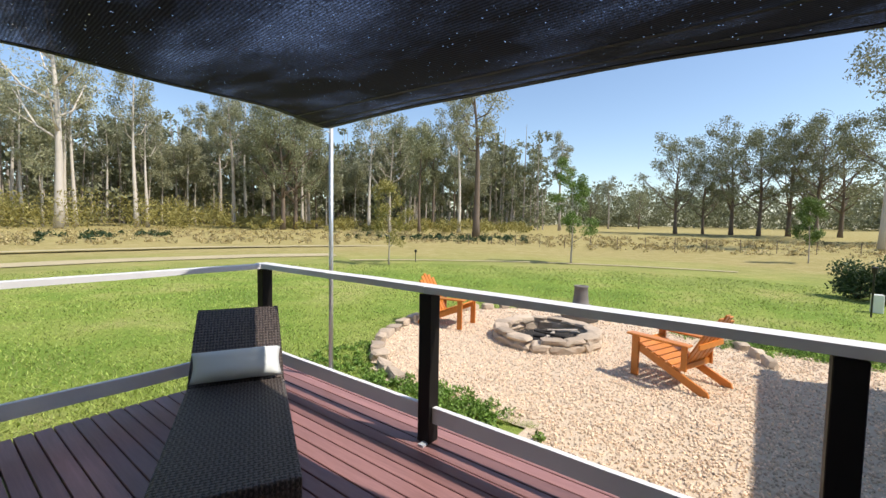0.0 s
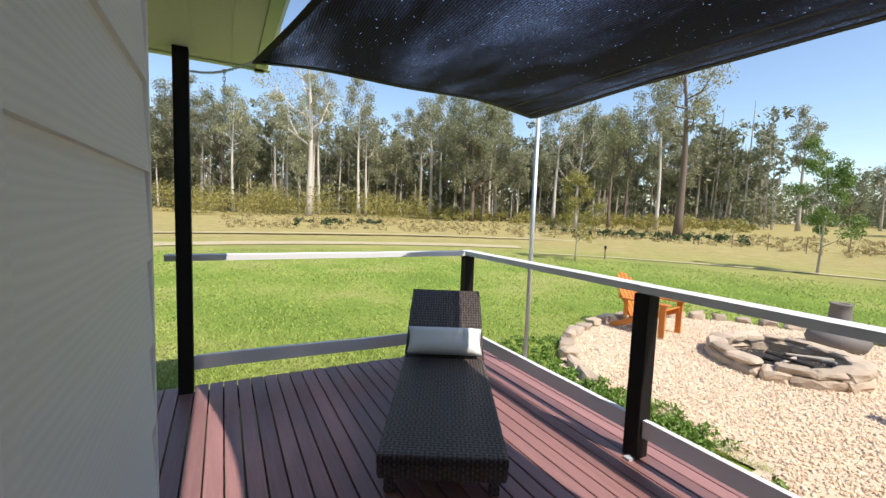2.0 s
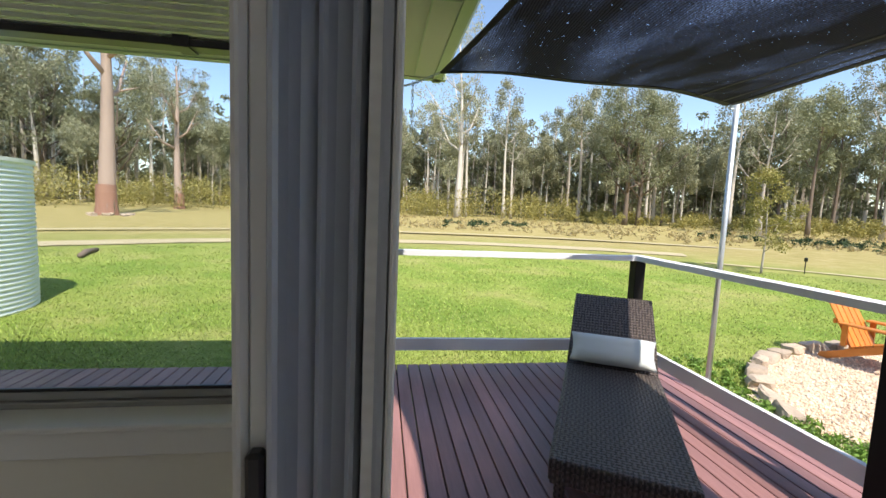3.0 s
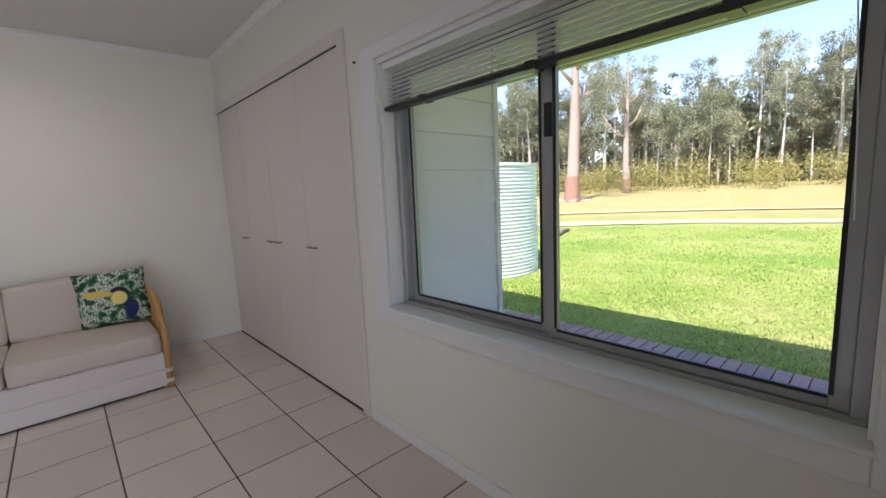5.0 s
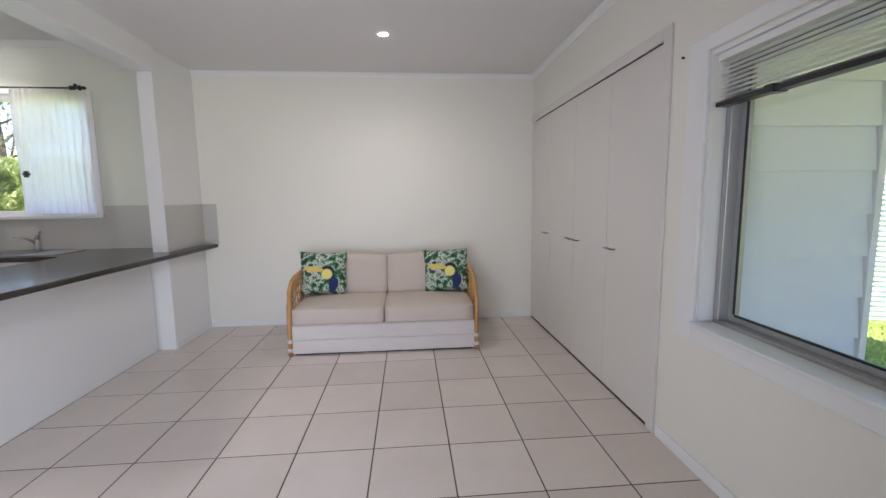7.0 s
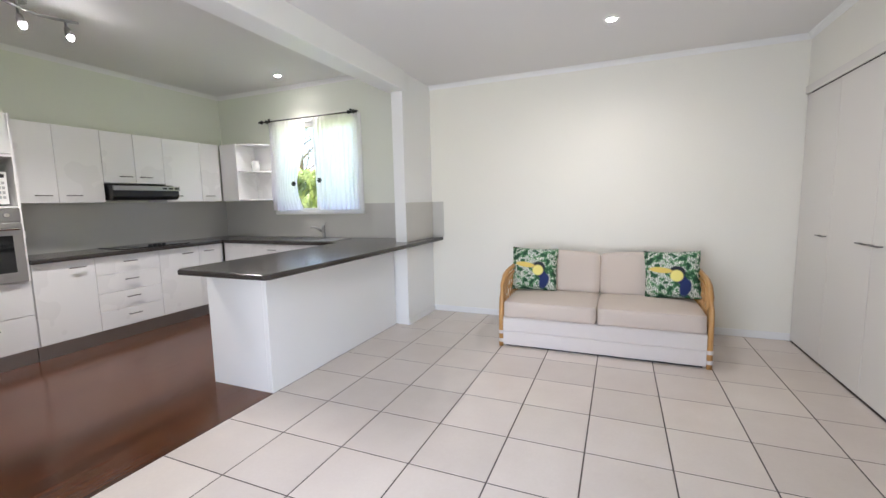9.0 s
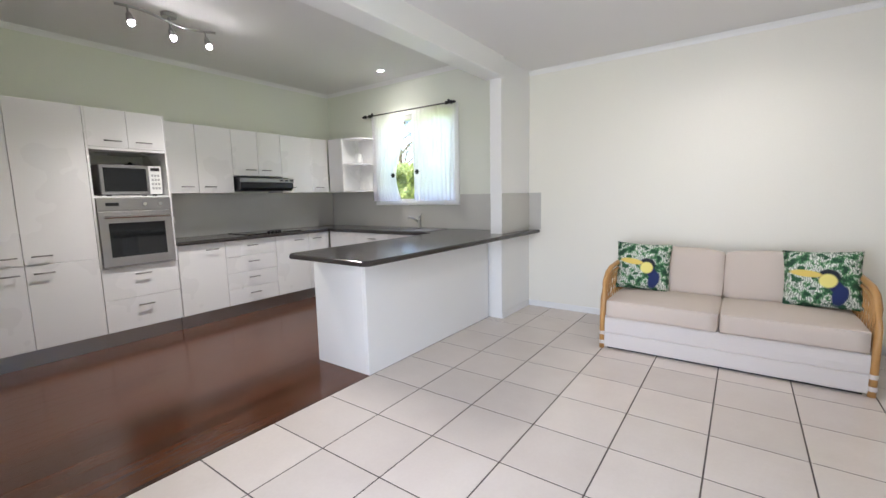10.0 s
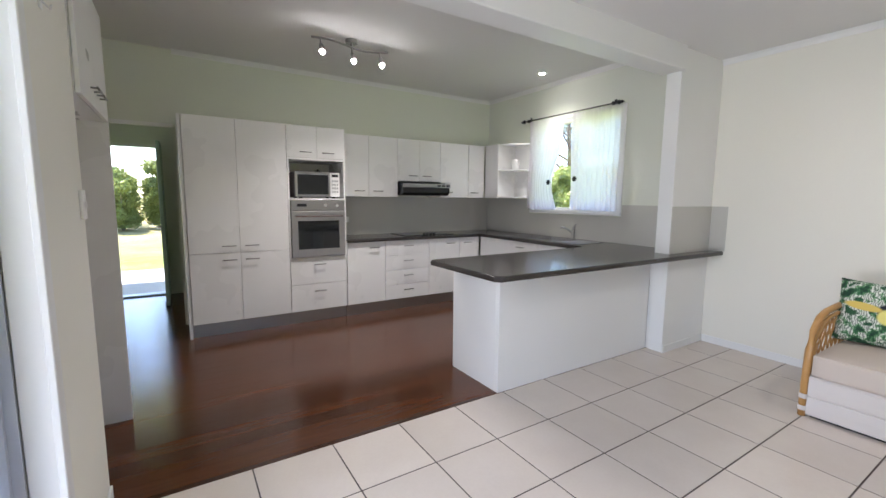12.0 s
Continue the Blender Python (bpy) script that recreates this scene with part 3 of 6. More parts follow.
setting("outer_wall_south", boxes((2.914, 3.885, -2.3175, -2.3155, -0.02, 3.0), (0.12, 0.59, -2.46, -2.40, -0.02, 3.0), (0.12, 2.906, -2.348, -2.331, 2.13, 3.0)), M_CLAD, "grey outer wall")
lapped("cladding_south", True, -2.318, 2.914, 3.89, -0.234, 2.47, -1, M_CLAD, "pale grey lapped weatherboards beside the sliding door", 0.245, 0.017)
setting("outer_wall_east", boxes((3.842, 3.885, -2.3155, -2.15, -0.02, 3.0), (3.842, 3.885, -0.28, -0.20, -0.02, 3.0), (3.842, 3.885, -2.15, -0.28, -0.02, 0.745), (3.842, 3.885, -2.15, -0.28, 2.04, 3.0)), M_CLADL, "pale outer wall")
setting("corner_stop", boxes((3.888, 3.904, -2.337, -2.30, 0, 2.478)), M_WHITE, "painted corner stop", 0.003)
# wardrobe bay that stands out from the house
setting("wall_bay", boxes((3.885, 4.70, -0.20, -0.12, -0.53, 3.0), (4.64, 4.71, -0.12, 2.70, -0.5, 3.0)), M_CLADL, "pale outer wall of the wardrobe bay")
lapped("cladding_bay", True, -0.202, 3.90, 4.699, -0.05, 2.47, -1, M_CLADL, "pale blue-white weatherboards on the wardrobe bay", 0.22)
lapped("cladding_bay_east", False, 4.712, -0.195, 2.7, -0.05, 2.47, 1, M_CLADL, "pale weatherboards on the bay's outer side", 0.25)
setting("bay_corner_trim", boxes((4.70, 4.742, -0.236, -0.2, -0.06, 2.478)), M_WHITE, "white corner trim on the wardrobe bay", 0.003)
# unseen slabs: keep sun out of the rooms, second one's edge shades the gravel
setting("house_roof", boxes((-8.0, 3.95, -2.5, 2.95, 3.02, 3.14), (-8.0, -0.15, -10.0, -2.5, 3.02, 3.14)), M_ROOF, "flat slabs standing in for the house's unseen roof")
setting("wall_back", boxes((0.0, 4.64, 2.75, 2.85, -0.5, 3.02)), M_CLADL, "outer wall at the back of the house")
# west wing beside the deck, unseen: added to cast the gravel's straight shade edge
setting("wall_wing", boxes((0.0, 0.12, -10.0, -2.40, -0.53, 2.62), (-0.3, -0.2, -10.0, -3.2, 2.62, 3.02), (-8.0, 0.0, -10.12, -10.0, -0.5, 3.02)), M_CLADL, "plain wing wall added out of view to shade the gravel")
setting("wing_eave", boxes((0.12, 0.25, -10.4, -2.9, 2.36, 2.50)), M_SOFFIT, "shallow eave added out of view to shade the gravel")
# south eave and the verandah roof
setting("soffit_south", boxes((0.12, 6.15, -2.747, -2.36, 2.479, 2.495), (3.92, 6.15, -2.358, 9.0, 2.479, 2.495)), M_SOFFIT, "cream soffit under the eaves")
setting("verandah_roof", boxes((0.12, 6.23, -2.79, -2.4, 2.62, 2.68), (3.96, 6.23, -2.4, 9.0, 2.62, 2.68)), M_ROOF, "steel verandah roof")
setting("soffit_joint", boxes((0.13, 6.13, -2.59, -2.58, 2.473, 2.478), *[(x, x + 0.012, -2.74, -2.39, 2.473, 2.478) for x in (1.2, 2.4, 3.6, 4.8)], *[(3.95, 6.13, y, y + 0.012, 2.473, 2.478) for y in (-1.6, -0.4, 0.8)]), M_FASCIA, "cover strips between soffit sheets")


def gutter(name, a, b, out):
    bm = B()
    a, b, o = Vector(a), Vector(b), Vector(out)
    prof = [(0.0, -0.02), (0.07, -0.02), (0.10, 0.02), (0.10, 0.10), (0.115, 0.115), (0.115, 0.13), (0.09, 0.13), (0.09, 0.04), (0.02, 0.0), (0.02, 0.13), (0, 0.13)]
    ends = [[bm.verts.new((p.x + o.x * d, p.y + o.y * d, p.z + z)) for d, z in prof] for p in (a, b)]
    for k in range(len(prof)):
        bm.faces.new((ends[0][k], ends[0][(k + 1) % len(prof)], ends[1][(k + 1) % len(prof)], ends[1][k]))
    bm.faces.new(ends[0])
    bm.faces.new(ends[1][::-1])
    setting(name, bm, M_FASCIA, "sage green steel gutter")


gutter("gutter_south", (0.13, -2.749, 2.489), (6.27, -2.749, 2.489), (0, -1))
gutter("gutter_east", (6.152, -2.86, 2.489), (6.152, 9.0, 2.489), (1, 0))

# ---- sliding door ----
def sliding_door():
    d = thing("door_1", (0, 0, 0), 0, "open aluminium sliding door onto the deck", "", "", "structure")
    # east jamb: fluted ribs of the frame, each with a sharp rounded nose, step out towards the deck
    for prof in ([(2.912, -2.254), (2.868, -2.254), (2.864, -2.256), (2.863, -2.260), (2.866, -2.264), (2.884, -2.268), (2.900, -2.275), (2.907, -2.286), (2.912, -2.292)],
                 [(2.912, -2.2922), (2.902, -2.290), (2.896, -2.291), (2.894, -2.295), (2.897, -2.299), (2.906, -2.306), (2.910, -2.316), (2.912, -2.3205)],
                 [(2.912, -2.3207), (2.898, -2.320), (2.884, -2.321), (2.880, -2.325), (2.883, -2.329), (2.898, -2.333), (2.912, -2.335)],
                 [(2.912, -2.3352), (2.902, -2.335), (2.890, -2.338), (2.876, -2.344), (2.866, -2.350), (2.860, -2.3555), (2.912, -2.356)]):
        bm = B()
        lo, hi = [bm.verts.new((x, y, 0.0)) for x, y in prof], [bm.verts.new((x, y, 2.10)) for x, y in prof]
        for k in range(len(prof) - 1):
            bm.faces.new((lo[k], lo[k + 1], hi[k + 1], hi[k]))
        part("jamb_rib", bm, M_ALU, d, "grey aluminium jamb rib")
    part("outer_fin", boxes((2.850, 2.871, -2.3645, -2.3575, 0, 2.14)), M_SLAT, d, "pale aluminium outer flange", 0.002)
    part("cladding_stop", boxes((2.8715, 2.9135, -2.361, -2.3365, 0, 2.40)), M_CLAD, d, "grey painted stop at the boards' end")
    part("jamb_board", boxes((2.880, 2.9125, -2.2535, -2.2365, 0, 2.11)), M_WHITE, d, "white timber jamb lining", 0.002)
    part("corner_bead", boxes((2.874, 2.9125, -2.236, -2.2225, 0, 2.17)), M_WHITE, d, "white rounded architrave bead", 0.005)
    part("jamb_lining", boxes((0.638, 0.65, -2.332, -2.262, 0, 2.11)), M_WHITE, d, bev=0.002)
    for xb, ya, yb in ((0.68, -2.475, -2.452), (0.66, -2.452, -2.430), (0.676, -2.430, -2.412), (0.66, -2.412, -2.375), (0.68, -2.375, -2.36), (0.66, -2.36, -2.335)):
        part("jamb_rib", boxes((0.65, xb, ya, yb, 0.0, 2.10)), M_ALU, d, "grey aluminium jamb rib")
    part("outer_fin", boxes((0.58, 0.66, -2.492, -2.477, 0, 2.14)), M_ALUW, d, "pale aluminium outer flange", 0.002)
    part("architrave", boxes((0.585, 0.652, -2.268, -2.248, 0, 2.17)), M_WHITE, d, bev=0.003)
    part("head_frame", boxes((0.65, 2.905, -2.40, -2.252, 2.10, 2.119)), M_ALU, d)
    part("head_architrave", boxes((0.66, 2.848, -2.248, -2.23, 2.112, 2.17)), M_WHITE, d)
    part("sill_track", boxes((0.66, 2.84, -2.47, -2.331, -0.019, 0.008), (0.66, 2.84, -2.43, -2.422, 0.008, 0.02), (0.66, 2.84, -2.36, -2.352, 0.008, 0.02)), M_ALU, d)
    part("door_stop", boxes((2.862, 2.8795, -2.2535, -2.237, 1.04, 1.155)), M_BLACK, d, "black door latch keeper", 0.004)
    leaf = part("door_panel", boxes((0.70, 0.75, -2.425, -2.39, 0.02, 2.09), (1.80, 1.85, -2.425, -2.39, 0.02, 2.09), (0.75, 1.80, -2.425, -2.39, 0.02, 0.09), (0.75, 1.80, -2.425, -2.39, 2.03, 2.09)), M_ALU, d, "aluminium framed glass panel slid open")
    g = part("pane", boxes((0.751, 1.799, -2.41, -2.404, 0.091, 2.029)), M_GLASS, leaf)
    g.visible_shadow = False


sliding_door()


def east_window():
    w = thing("window_1", (0, 0, 0), 0, "wide aluminium sliding window with a raised venetian blind", "", "", "structure")
    part("architrave", boxes((XE - 0.02, XE - 0.001, -2.215, -2.13, 0.66, 2.10), (XE - 0.02, XE - 0.001, -0.30, -0.17, 0.66, 2.10), (XE - 0.021, XE - 0.001, -2.13, -0.30, 0.66, 0.74), (XE - 0.021, XE - 0.001, -2.13, -0.30, 2.03, 2.10)), M_WHITE, w, bev=0.003)
    part("window_sill", boxes((XE - 0.04, 3.80, -2.135, -0.295, 0.741, 0.757)), M_WHITE, w, bev=0.004)
    part("reveal", boxes((XE, 3.80, -0.312, -0.30, 0.765, 2.02), (XE, 3.80, -2.13, -2.118, 0.765, 2.02), (XE, 3.80, -2.118, -0.312, 2.008, 2.02)), M_WHITE, w)
    part("window_frame", boxes((3.80, 3.88, -2.118, -0.312, 0.747, 0.772), (3.80, 3.88, -2.118, -0.312, 1.98, 2.008), (3.80, 3.88, -2.118, -2.085, 0.772, 1.98), (3.80, 3.88, -0.345, -0.312, 0.772, 1.98)), M_ALUW, w, bev=0.002)
    for y0, y1, x in ((-2.085, -1.222, 3.815), (-1.214, -0.345, 3.848)):
        s = part("sash", boxes((x, x + 0.026, y0, y0 + 0.042, 0.773, 1.979), (x, x + 0.026, y1 - 0.042, y1, 0.773, 1.979), (x, x + 0.026, y0 + 0.042, y1 - 0.042, 0.773, 0.800), (x, x + 0.026, y0 + 0.042, y1 - 0.042, 1.945, 1.979)), M_ALUW, w, bev=0.002)
        part("seal", boxes((x - 0.004, x + 0.004, y0 + 0.043, y1 - 0.043, 0.801, 0.811), (x - 0.003, x + 0.003, y0 + 0.032, y0 + 0.0425, 0.811, 1.944), (x - 0.003, x + 0.003, y1 - 0.0425, y1 - 0.032, 0.811, 1.944)), M_BLACK, s, "black rubber glazing seal")
        g = part("pane", boxes((x + 0.011, x + 0.015, y0 + 0.043, y1 - 0.043, 0.801, 1.944)), M_GLASS, s)
        g.visible_shadow = False
    part("lock", boxes((3.79, 3.815, -1.262, -1.228, 1.54, 1.66)), M_BLACK, w, "black sash lock", 0.004)
    b = thing("venetian_blind", (3.76, -1.215, 2.005), 0, "silver venetian blind pulled up under the window head", "blind")
    part("headrail", boxes((-0.025, 0.025, -0.89, 0.89, -0.03, 0)), M_SLAT, b)
    bm = B()
    for i in range(9):
        z = -0.046 - i * 0.0195
        bx(bm, -0.0125, 0.0125, -0.885, 0.885, z - 0.0009, z)
        bm.verts.ensure_lookup_table()
        for q in bm.verts[-8:]:
            q.co.z -= q.co.x * 0.10
    part("slats", bm, M_SLAT, b)
    part("bottom_rail", boxes((-0.028, 0.028, -0.89, 0.89, -0.232, -0.212)), M_BLACK, b, "dark bottom rail", 0.003)
    for y in (-0.6, 0.0, 0.6):
        part("ladder_tape", boxes((-0.032, 0.032, y - 0.02, y + 0.02, -0.236, -0.205)), M_BLACK, b)
    part("cord", tubes([(-0.02, -0.82, -0.2), (-0.025, -0.84, -0.5), (-0.02, -0.85, -0.75)], 0.0018, 5), M_WHITE, b)


east_window()


def kitchen_window():
    w = thing("window_2", (0, 0, 0), 0, "white framed kitchen window behind sheer curtains", "", "", "structure")
    part("window_frame", boxes((-2.06, -2.01, YK + 0.02, YK + 0.1, 1.25, 2.40), (-0.77, -0.72, YK + 0.02, YK + 0.1, 1.25, 2.40), (-2.01, -0.77, YK + 0.02, YK + 0.1, 1.25, 1.30), (-2.01, -0.77, YK + 0.02, YK + 0.1, 2.35, 2.40), (-1.42, -1.38, YK + 0.03, YK + 0.09, 1.30, 2.35)), M_WHITE, w, bev=0.004)
    part("window_sill", boxes((-2.10, -0.68, YK - 0.025, YK + 0.02, 1.22, 1.255)), M_WHITE, w, bev=0.004)
    part("architrave", boxes((-2.10, -2.06, YK - 0.014, YK - 0.002, 1.255, 2.44), (-0.72, -0.68, YK - 0.014, YK - 0.002, 1.255, 2.44), (-2.06, -0.72, YK - 0.014, YK - 0.002, 2.40, 2.44)), M_WHITE, w)
    g = part("pane", boxes((-2.009, -0.771, YK + 0.056, YK + 0.06, 1.301, 2.349)), M_GLASS, w)
    g.visible_shadow = False


kitchen_window()


def curtain(name, x0, x1, tie, label):
    """A hanging gathered sheer, drawn to one side where tied."""
    verts, faces = [], []
    nx, nz = 70, 24
    for j in range(nz + 1):
        z = 2.435 - j / nz * 1.16
        pull = 0.0 if tie == 0 else math.exp(-((z - 1.60) / 0.40) ** 2) * 0.30
        for i in range(nx + 1):
            u = i / nx
            uu = u * (1 - pull)
            x = x0 + (x1 - x0) * uu
            verts.append((x, YK - 0.055 + 0.02 * math.sin(u * 60 + 0.8 * math.sin(j * 0.25)) * (0.6 + 0.4 * j / nz) + 0.008 * math.sin(u * 131), z))
    for j in range(nz):
        for i in range(nx):
            a = j * (nx + 1) + i
            faces.append((a, a + 1, a + nx + 2, a + nx + 1))
    o = soup(name, verts, faces, M_CURT, None, True)
    return tagged(o, label, "curtain", "kitchen curtains")


curtain("curtain", -2.10, -1.50, 1, "white sheer curtain tied back at its middle")
curtain("curtain", -0.71, -1.36, 0, "white sheer curtain hanging straight over the window")
rod = thing("curtain_rod", (0, YK - 0.06, 2.45), 0, "black iron curtain rod with leaf finials", "curtain rod")
part("pole", tubes([(-2.21, 0, 0), (-0.74, 0, 0)], 0.008), M_BLACK, rod)
for x, s in ((-2.21, -1), (-0.74, 1)):
    bm = B()
    lathe(bm, [(0.004, -0.03), (0.022, -0.012), (0.026, 0.0), (0.012, 0.02), (0.018, 0.035), (0.003, 0.06)], 10)
    bmesh.ops.rotate(bm, verts=bm.verts, cent=(0, 0, 0), matrix=Matrix.Rotation(s * math.pi / 2, 3, "Y"))
    bmesh.ops.translate(bm, verts=bm.verts, vec=(x, 0, 0))
    part("finial", bm, M_BLACK, rod)
    part("bracket", boxes((x - s * 0.08 - 0.008, x - s * 0.08 + 0.008, -0.01, 0.058, -0.02, 0.02), (x - s * 0.08 - 0.014, x - s * 0.08 + 0.014, 0.05, 0.058, -0.05, 0.05)), M_BLACK, rod)
for x, z in ((-1.70, 1.62), (-1.28, 1.65)):
    h = thing("tieback_hook", (x, YK - 0.09, z), 0, "black flower-shaped curtain tieback", "tieback", "tiebacks")
    bm = B()
    for k in range(6):
        a = k * math.pi / 3
        tube(bm, [(0, 0, 0), (0.03 * math.cos(a), 0, 0.03 * math.sin(a))], [0.008, 0.011], 6)
    part("flower", bm, M_BLACK, h)

# ---- kitchen ----
def bar_handle(parent, c, length, axis, out):
    """A short bar handle on two feet."""
    c, a, o = Vector(c), Vector(axis), Vector(out)
    bm = B()
    tube(bm, [c - a * length / 2 + o * 0.028, c + a * length / 2 + o * 0.028], 0.006, 6)
    for s in (-0.38, 0.38):
        tube(bm, [c + a * length * s, c + a * length * s + o * 0.028], 0.0045, 5)
    return part("handle", bm, M_HANDLE, parent, "brushed steel bar handle", smooth=True)


WX = -2.46                                                # front of the west base units
Yd, Xd = Vector((0, 1, 0)), Vector((1, 0, 0))


def west_unit(name, label, y0, y1, z0, z1, fronts, depth=0.58, front=WX, kick=True, cat="cabinet"):
    """A cabinet on the west wall; fronts are (y0, y1, z0, z1, handle y, handle z, kind)."""
    c = thing(name, (front, (y0 + y1) / 2, 0), 0, label, cat)
    ym = (y0 + y1) / 2
    part("body", boxes((-depth, -0.02, y0 - ym + 0.001, y1 - ym - 0.001, z0, z1)), M_LAM, c)
    if kick:
        part("kickboard", boxes((-depth, -0.055, y0 - ym, y1 - ym, 0.0, z0 - 0.002)), M_STEEL, c, "brushed metal kickboard")
    for a, b, za, zb, hy, hz, kind in fronts:
        f = part(kind, boxes((-0.018, 0.0, a - ym + 0.002, b - ym - 0.002, za + 0.002, zb - 0.002)), M_LAM, c, bev=0.0015)
        if hz:
            bar_handle(f, (0.0, hy - ym, hz), 0.13, Yd, Xd)
    return c


KZ = 0.14
west_unit("pantry_cupboard", "tall white laminate pantry with four doors", -1.87, -0.94, KZ, 2.16,
          [(-1.87, -1.42, 0.84, 2.16, -1.52, 0.91, "door"), (-1.42, -0.94, 0.84, 2.16, -1.31, 0.91, "door"), (-1.87, -1.42, KZ, 0.84, -1.52, 0.77, "door"), (-1.42, -0.94, KZ, 0.84, -1.31, 0.77, "door")])
part_side = setting("pantry_end_panel", boxes((XK + 0.002, WX - 0.01, -1.90, -1.872, 0, 2.16)), M_LAM, "white end panel of the pantry")
ot = west_unit("oven_tower", "white oven tower with drawers under a built-in oven", -0.938, -0.308, KZ, 0.74,
               [(-0.938, -0.308, 0.44, 0.735, -0.62, 0.66, "drawer"), (-0.938, -0.308, KZ, 0.44, -0.62, 0.36, "drawer")])
for nb in ((-0.58, -0.56, -0.313, 0.313, 0.741, 2.15), (-0.56, 0.0, -0.315, -0.297, 0.741, 2.16), (-0.56, 0.0, 0.297, 0.315, 0.741, 2.16), (-0.56, 0.0, -0.297, 0.297, 1.80, 1.82), (-0.56, 0.0, -0.297, 0.297, 1.375, 1.39), (-0.56, -0.02, -0.297, 0.297, 2.14, 2.158)):
    part("niche_panel", boxes(nb), M_LAM, ot)
for a, b, hy in ((-0.30, 0.0, -0.06), (0.0, 0.30, 0.08)):
    f = part("door", boxes((-0.018, 0.002, a + 0.001, b - 0.001, 1.824, 2.156)), M_LAM, ot, bev=0.0015)
    bar_handle(f, (0.002, hy - 0.06 if a < 0 else hy + 0.04, 1.88), 0.13, Yd, Xd)


def wall_oven():
    o = thing("wall_oven", (WX, -0.623, 0.745), 0, "stainless steel built-in oven with a dark glass door", "oven")
    part("body", boxes((-0.5, 0.0, -0.294, 0.294, 0.0, 0.625)), M_STEEL, o)
    part("control_panel", boxes((0.0, 0.02, -0.294, 0.294, 0.515, 0.625)), M_STEEL, o, bev=0.003)
    part("display", boxes((0.02, 0.0215, -0.23, -0.13, 0.555, 0.585)), M_BLACK, o)
    for y in (0.07, 0.2):
        bm = B()
        tube(bm, [(0.02, y, 0.57), (0.042, y, 0.57)], [0.02, 0.018], 14)
        part("knob", bm, M_CHROME, o)
    d = part("oven_door", boxes((0.0, 0.025, -0.294, 0.294, 0.005, 0.505)), M_STEEL, o, bev=0.004)
    part("glass", boxes((0.025, 0.028, -0.225, 0.225, 0.09, 0.40)), M_DKGLASS, d, "dark glass")
    bm = B()
    tube(bm, [(0.06, -0.26, 0.455), (0.06, 0.26, 0.455)], 0.011, 8)
    for y in (-0.23, 0.23):
        tube(bm, [(0.025, y, 0.455), (0.06, y, 0.455)], 0.008, 6)
    part("handle", bm, M_CHROME, d, "chrome bar handle")


wall_oven()


def microwave():
    m = thing("microwave", (WX - 0.06, -0.60, 1.392), 0, "silver microwave with a black window", "microwave")
    part("case", boxes((-0.36, 0.0, -0.25, 0.24, 0.012, 0.285)), M_STEEL, m, bev=0.006)
    part("door", boxes((0.0, 0.016, -0.25, 0.13, 0.015, 0.282)), M_STEEL, m, bev=0.003)
    part("window", boxes((0.016, 0.0185, -0.225, 0.11, 0.04, 0.255)), M_DKGLASS, m, "black glass")
    part("keypad", boxes((0.0, 0.016, 0.133, 0.24, 0.015, 0.282)), M_WHITE, m, "pale keypad")
    part("screen", boxes((0.016, 0.018, 0.15, 0.225, 0.235, 0.265)), M_BLACK, m)
    for i in range(4):
        for j in range(3):
            part("key", boxes((0.016, 0.018, 0.152 + j * 0.026, 0.170 + j * 0.026, 0.06 + i * 0.04, 0.082 + i * 0.04)), M_ALUW, m)
    for fx in (-0.3, -0.05):
        for fy in (-0.2, 0.17):
            part("foot", boxes((fx, fx + 0.03, fy, fy + 0.03, 0, 0.012)), M_BLACK, m)
    t = thing("small_lid", (WX - 0.2, -0.56, 1.678), 0, "small black lid lying on the microwave", "lid")
    bm = B()
    lathe(bm, [(0.05, 0.0), (0.05, 0.012), (0.02, 0.022), (0.012, 0.035), (0.004, 0.04)], 16)
    part("lid", bm, M_BLACK, t, smooth=True)


microwave()
BZ = 0.88
west_unit("base_cabinet", "white base cupboard with one door below the worktop", -0.30, 0.18, KZ, BZ, [(-0.30, 0.18, KZ, BZ, 0.03, 0.81, "door")])
dz = (BZ - KZ) / 4
west_unit("drawer_cabinet", "white bank of four drawers below the worktop", 0.18, 0.80, KZ, BZ, [(0.18, 0.80, KZ + i * dz, KZ + (i + 1) * dz, 0.49, KZ + (i + 0.62) * dz, "drawer") for i in range(4)])
west_unit("base_cabinet", "white base cupboard with one door near the corner", 0.80, 1.28, KZ, BZ, [(0.80, 1.28, KZ, BZ, 1.12, 0.81, "door")])
west_unit("base_cabinet", "narrow white base cupboard at the corner", 1.28, 1.62, KZ, BZ, [(1.28, 1.61, KZ, BZ, 1.40, 0.81, "door")])


def north_units():
    y = 1.62
    for i, (x0, x1, hx) in enumerate(((-2.44, -1.96, None), (-1.96, -1.36, -1.62), (-1.36, -0.62, -1.0))):
        c = thing("base_cabinet", ((x0 + x1) / 2, y, 0), 0, "white base cupboard under the sink bench", "cabinet")
        m = (x0 + x1) / 2
        part("body", boxes((x0 - m + 0.001, x1 - m - 0.001, 0.02, 0.59, KZ, 0.70 if i == 2 else BZ)), M_LAM, c)
        part("kickboard", boxes((x0 - m, x1 - m, 0.055, 0.59, 0, KZ - 0.002)), M_STEEL, c)
        f = part("door", boxes((x0 - m + 0.002, x1 - m - 0.002, 0.0, 0.018, KZ + 0.002, BZ - 0.002)), M_LAM, c, bev=0.0015)
        if hx:
            bar_handle(f, (hx - m, 0.0, 0.81), 0.13, Xd, -Yd)


north_units()

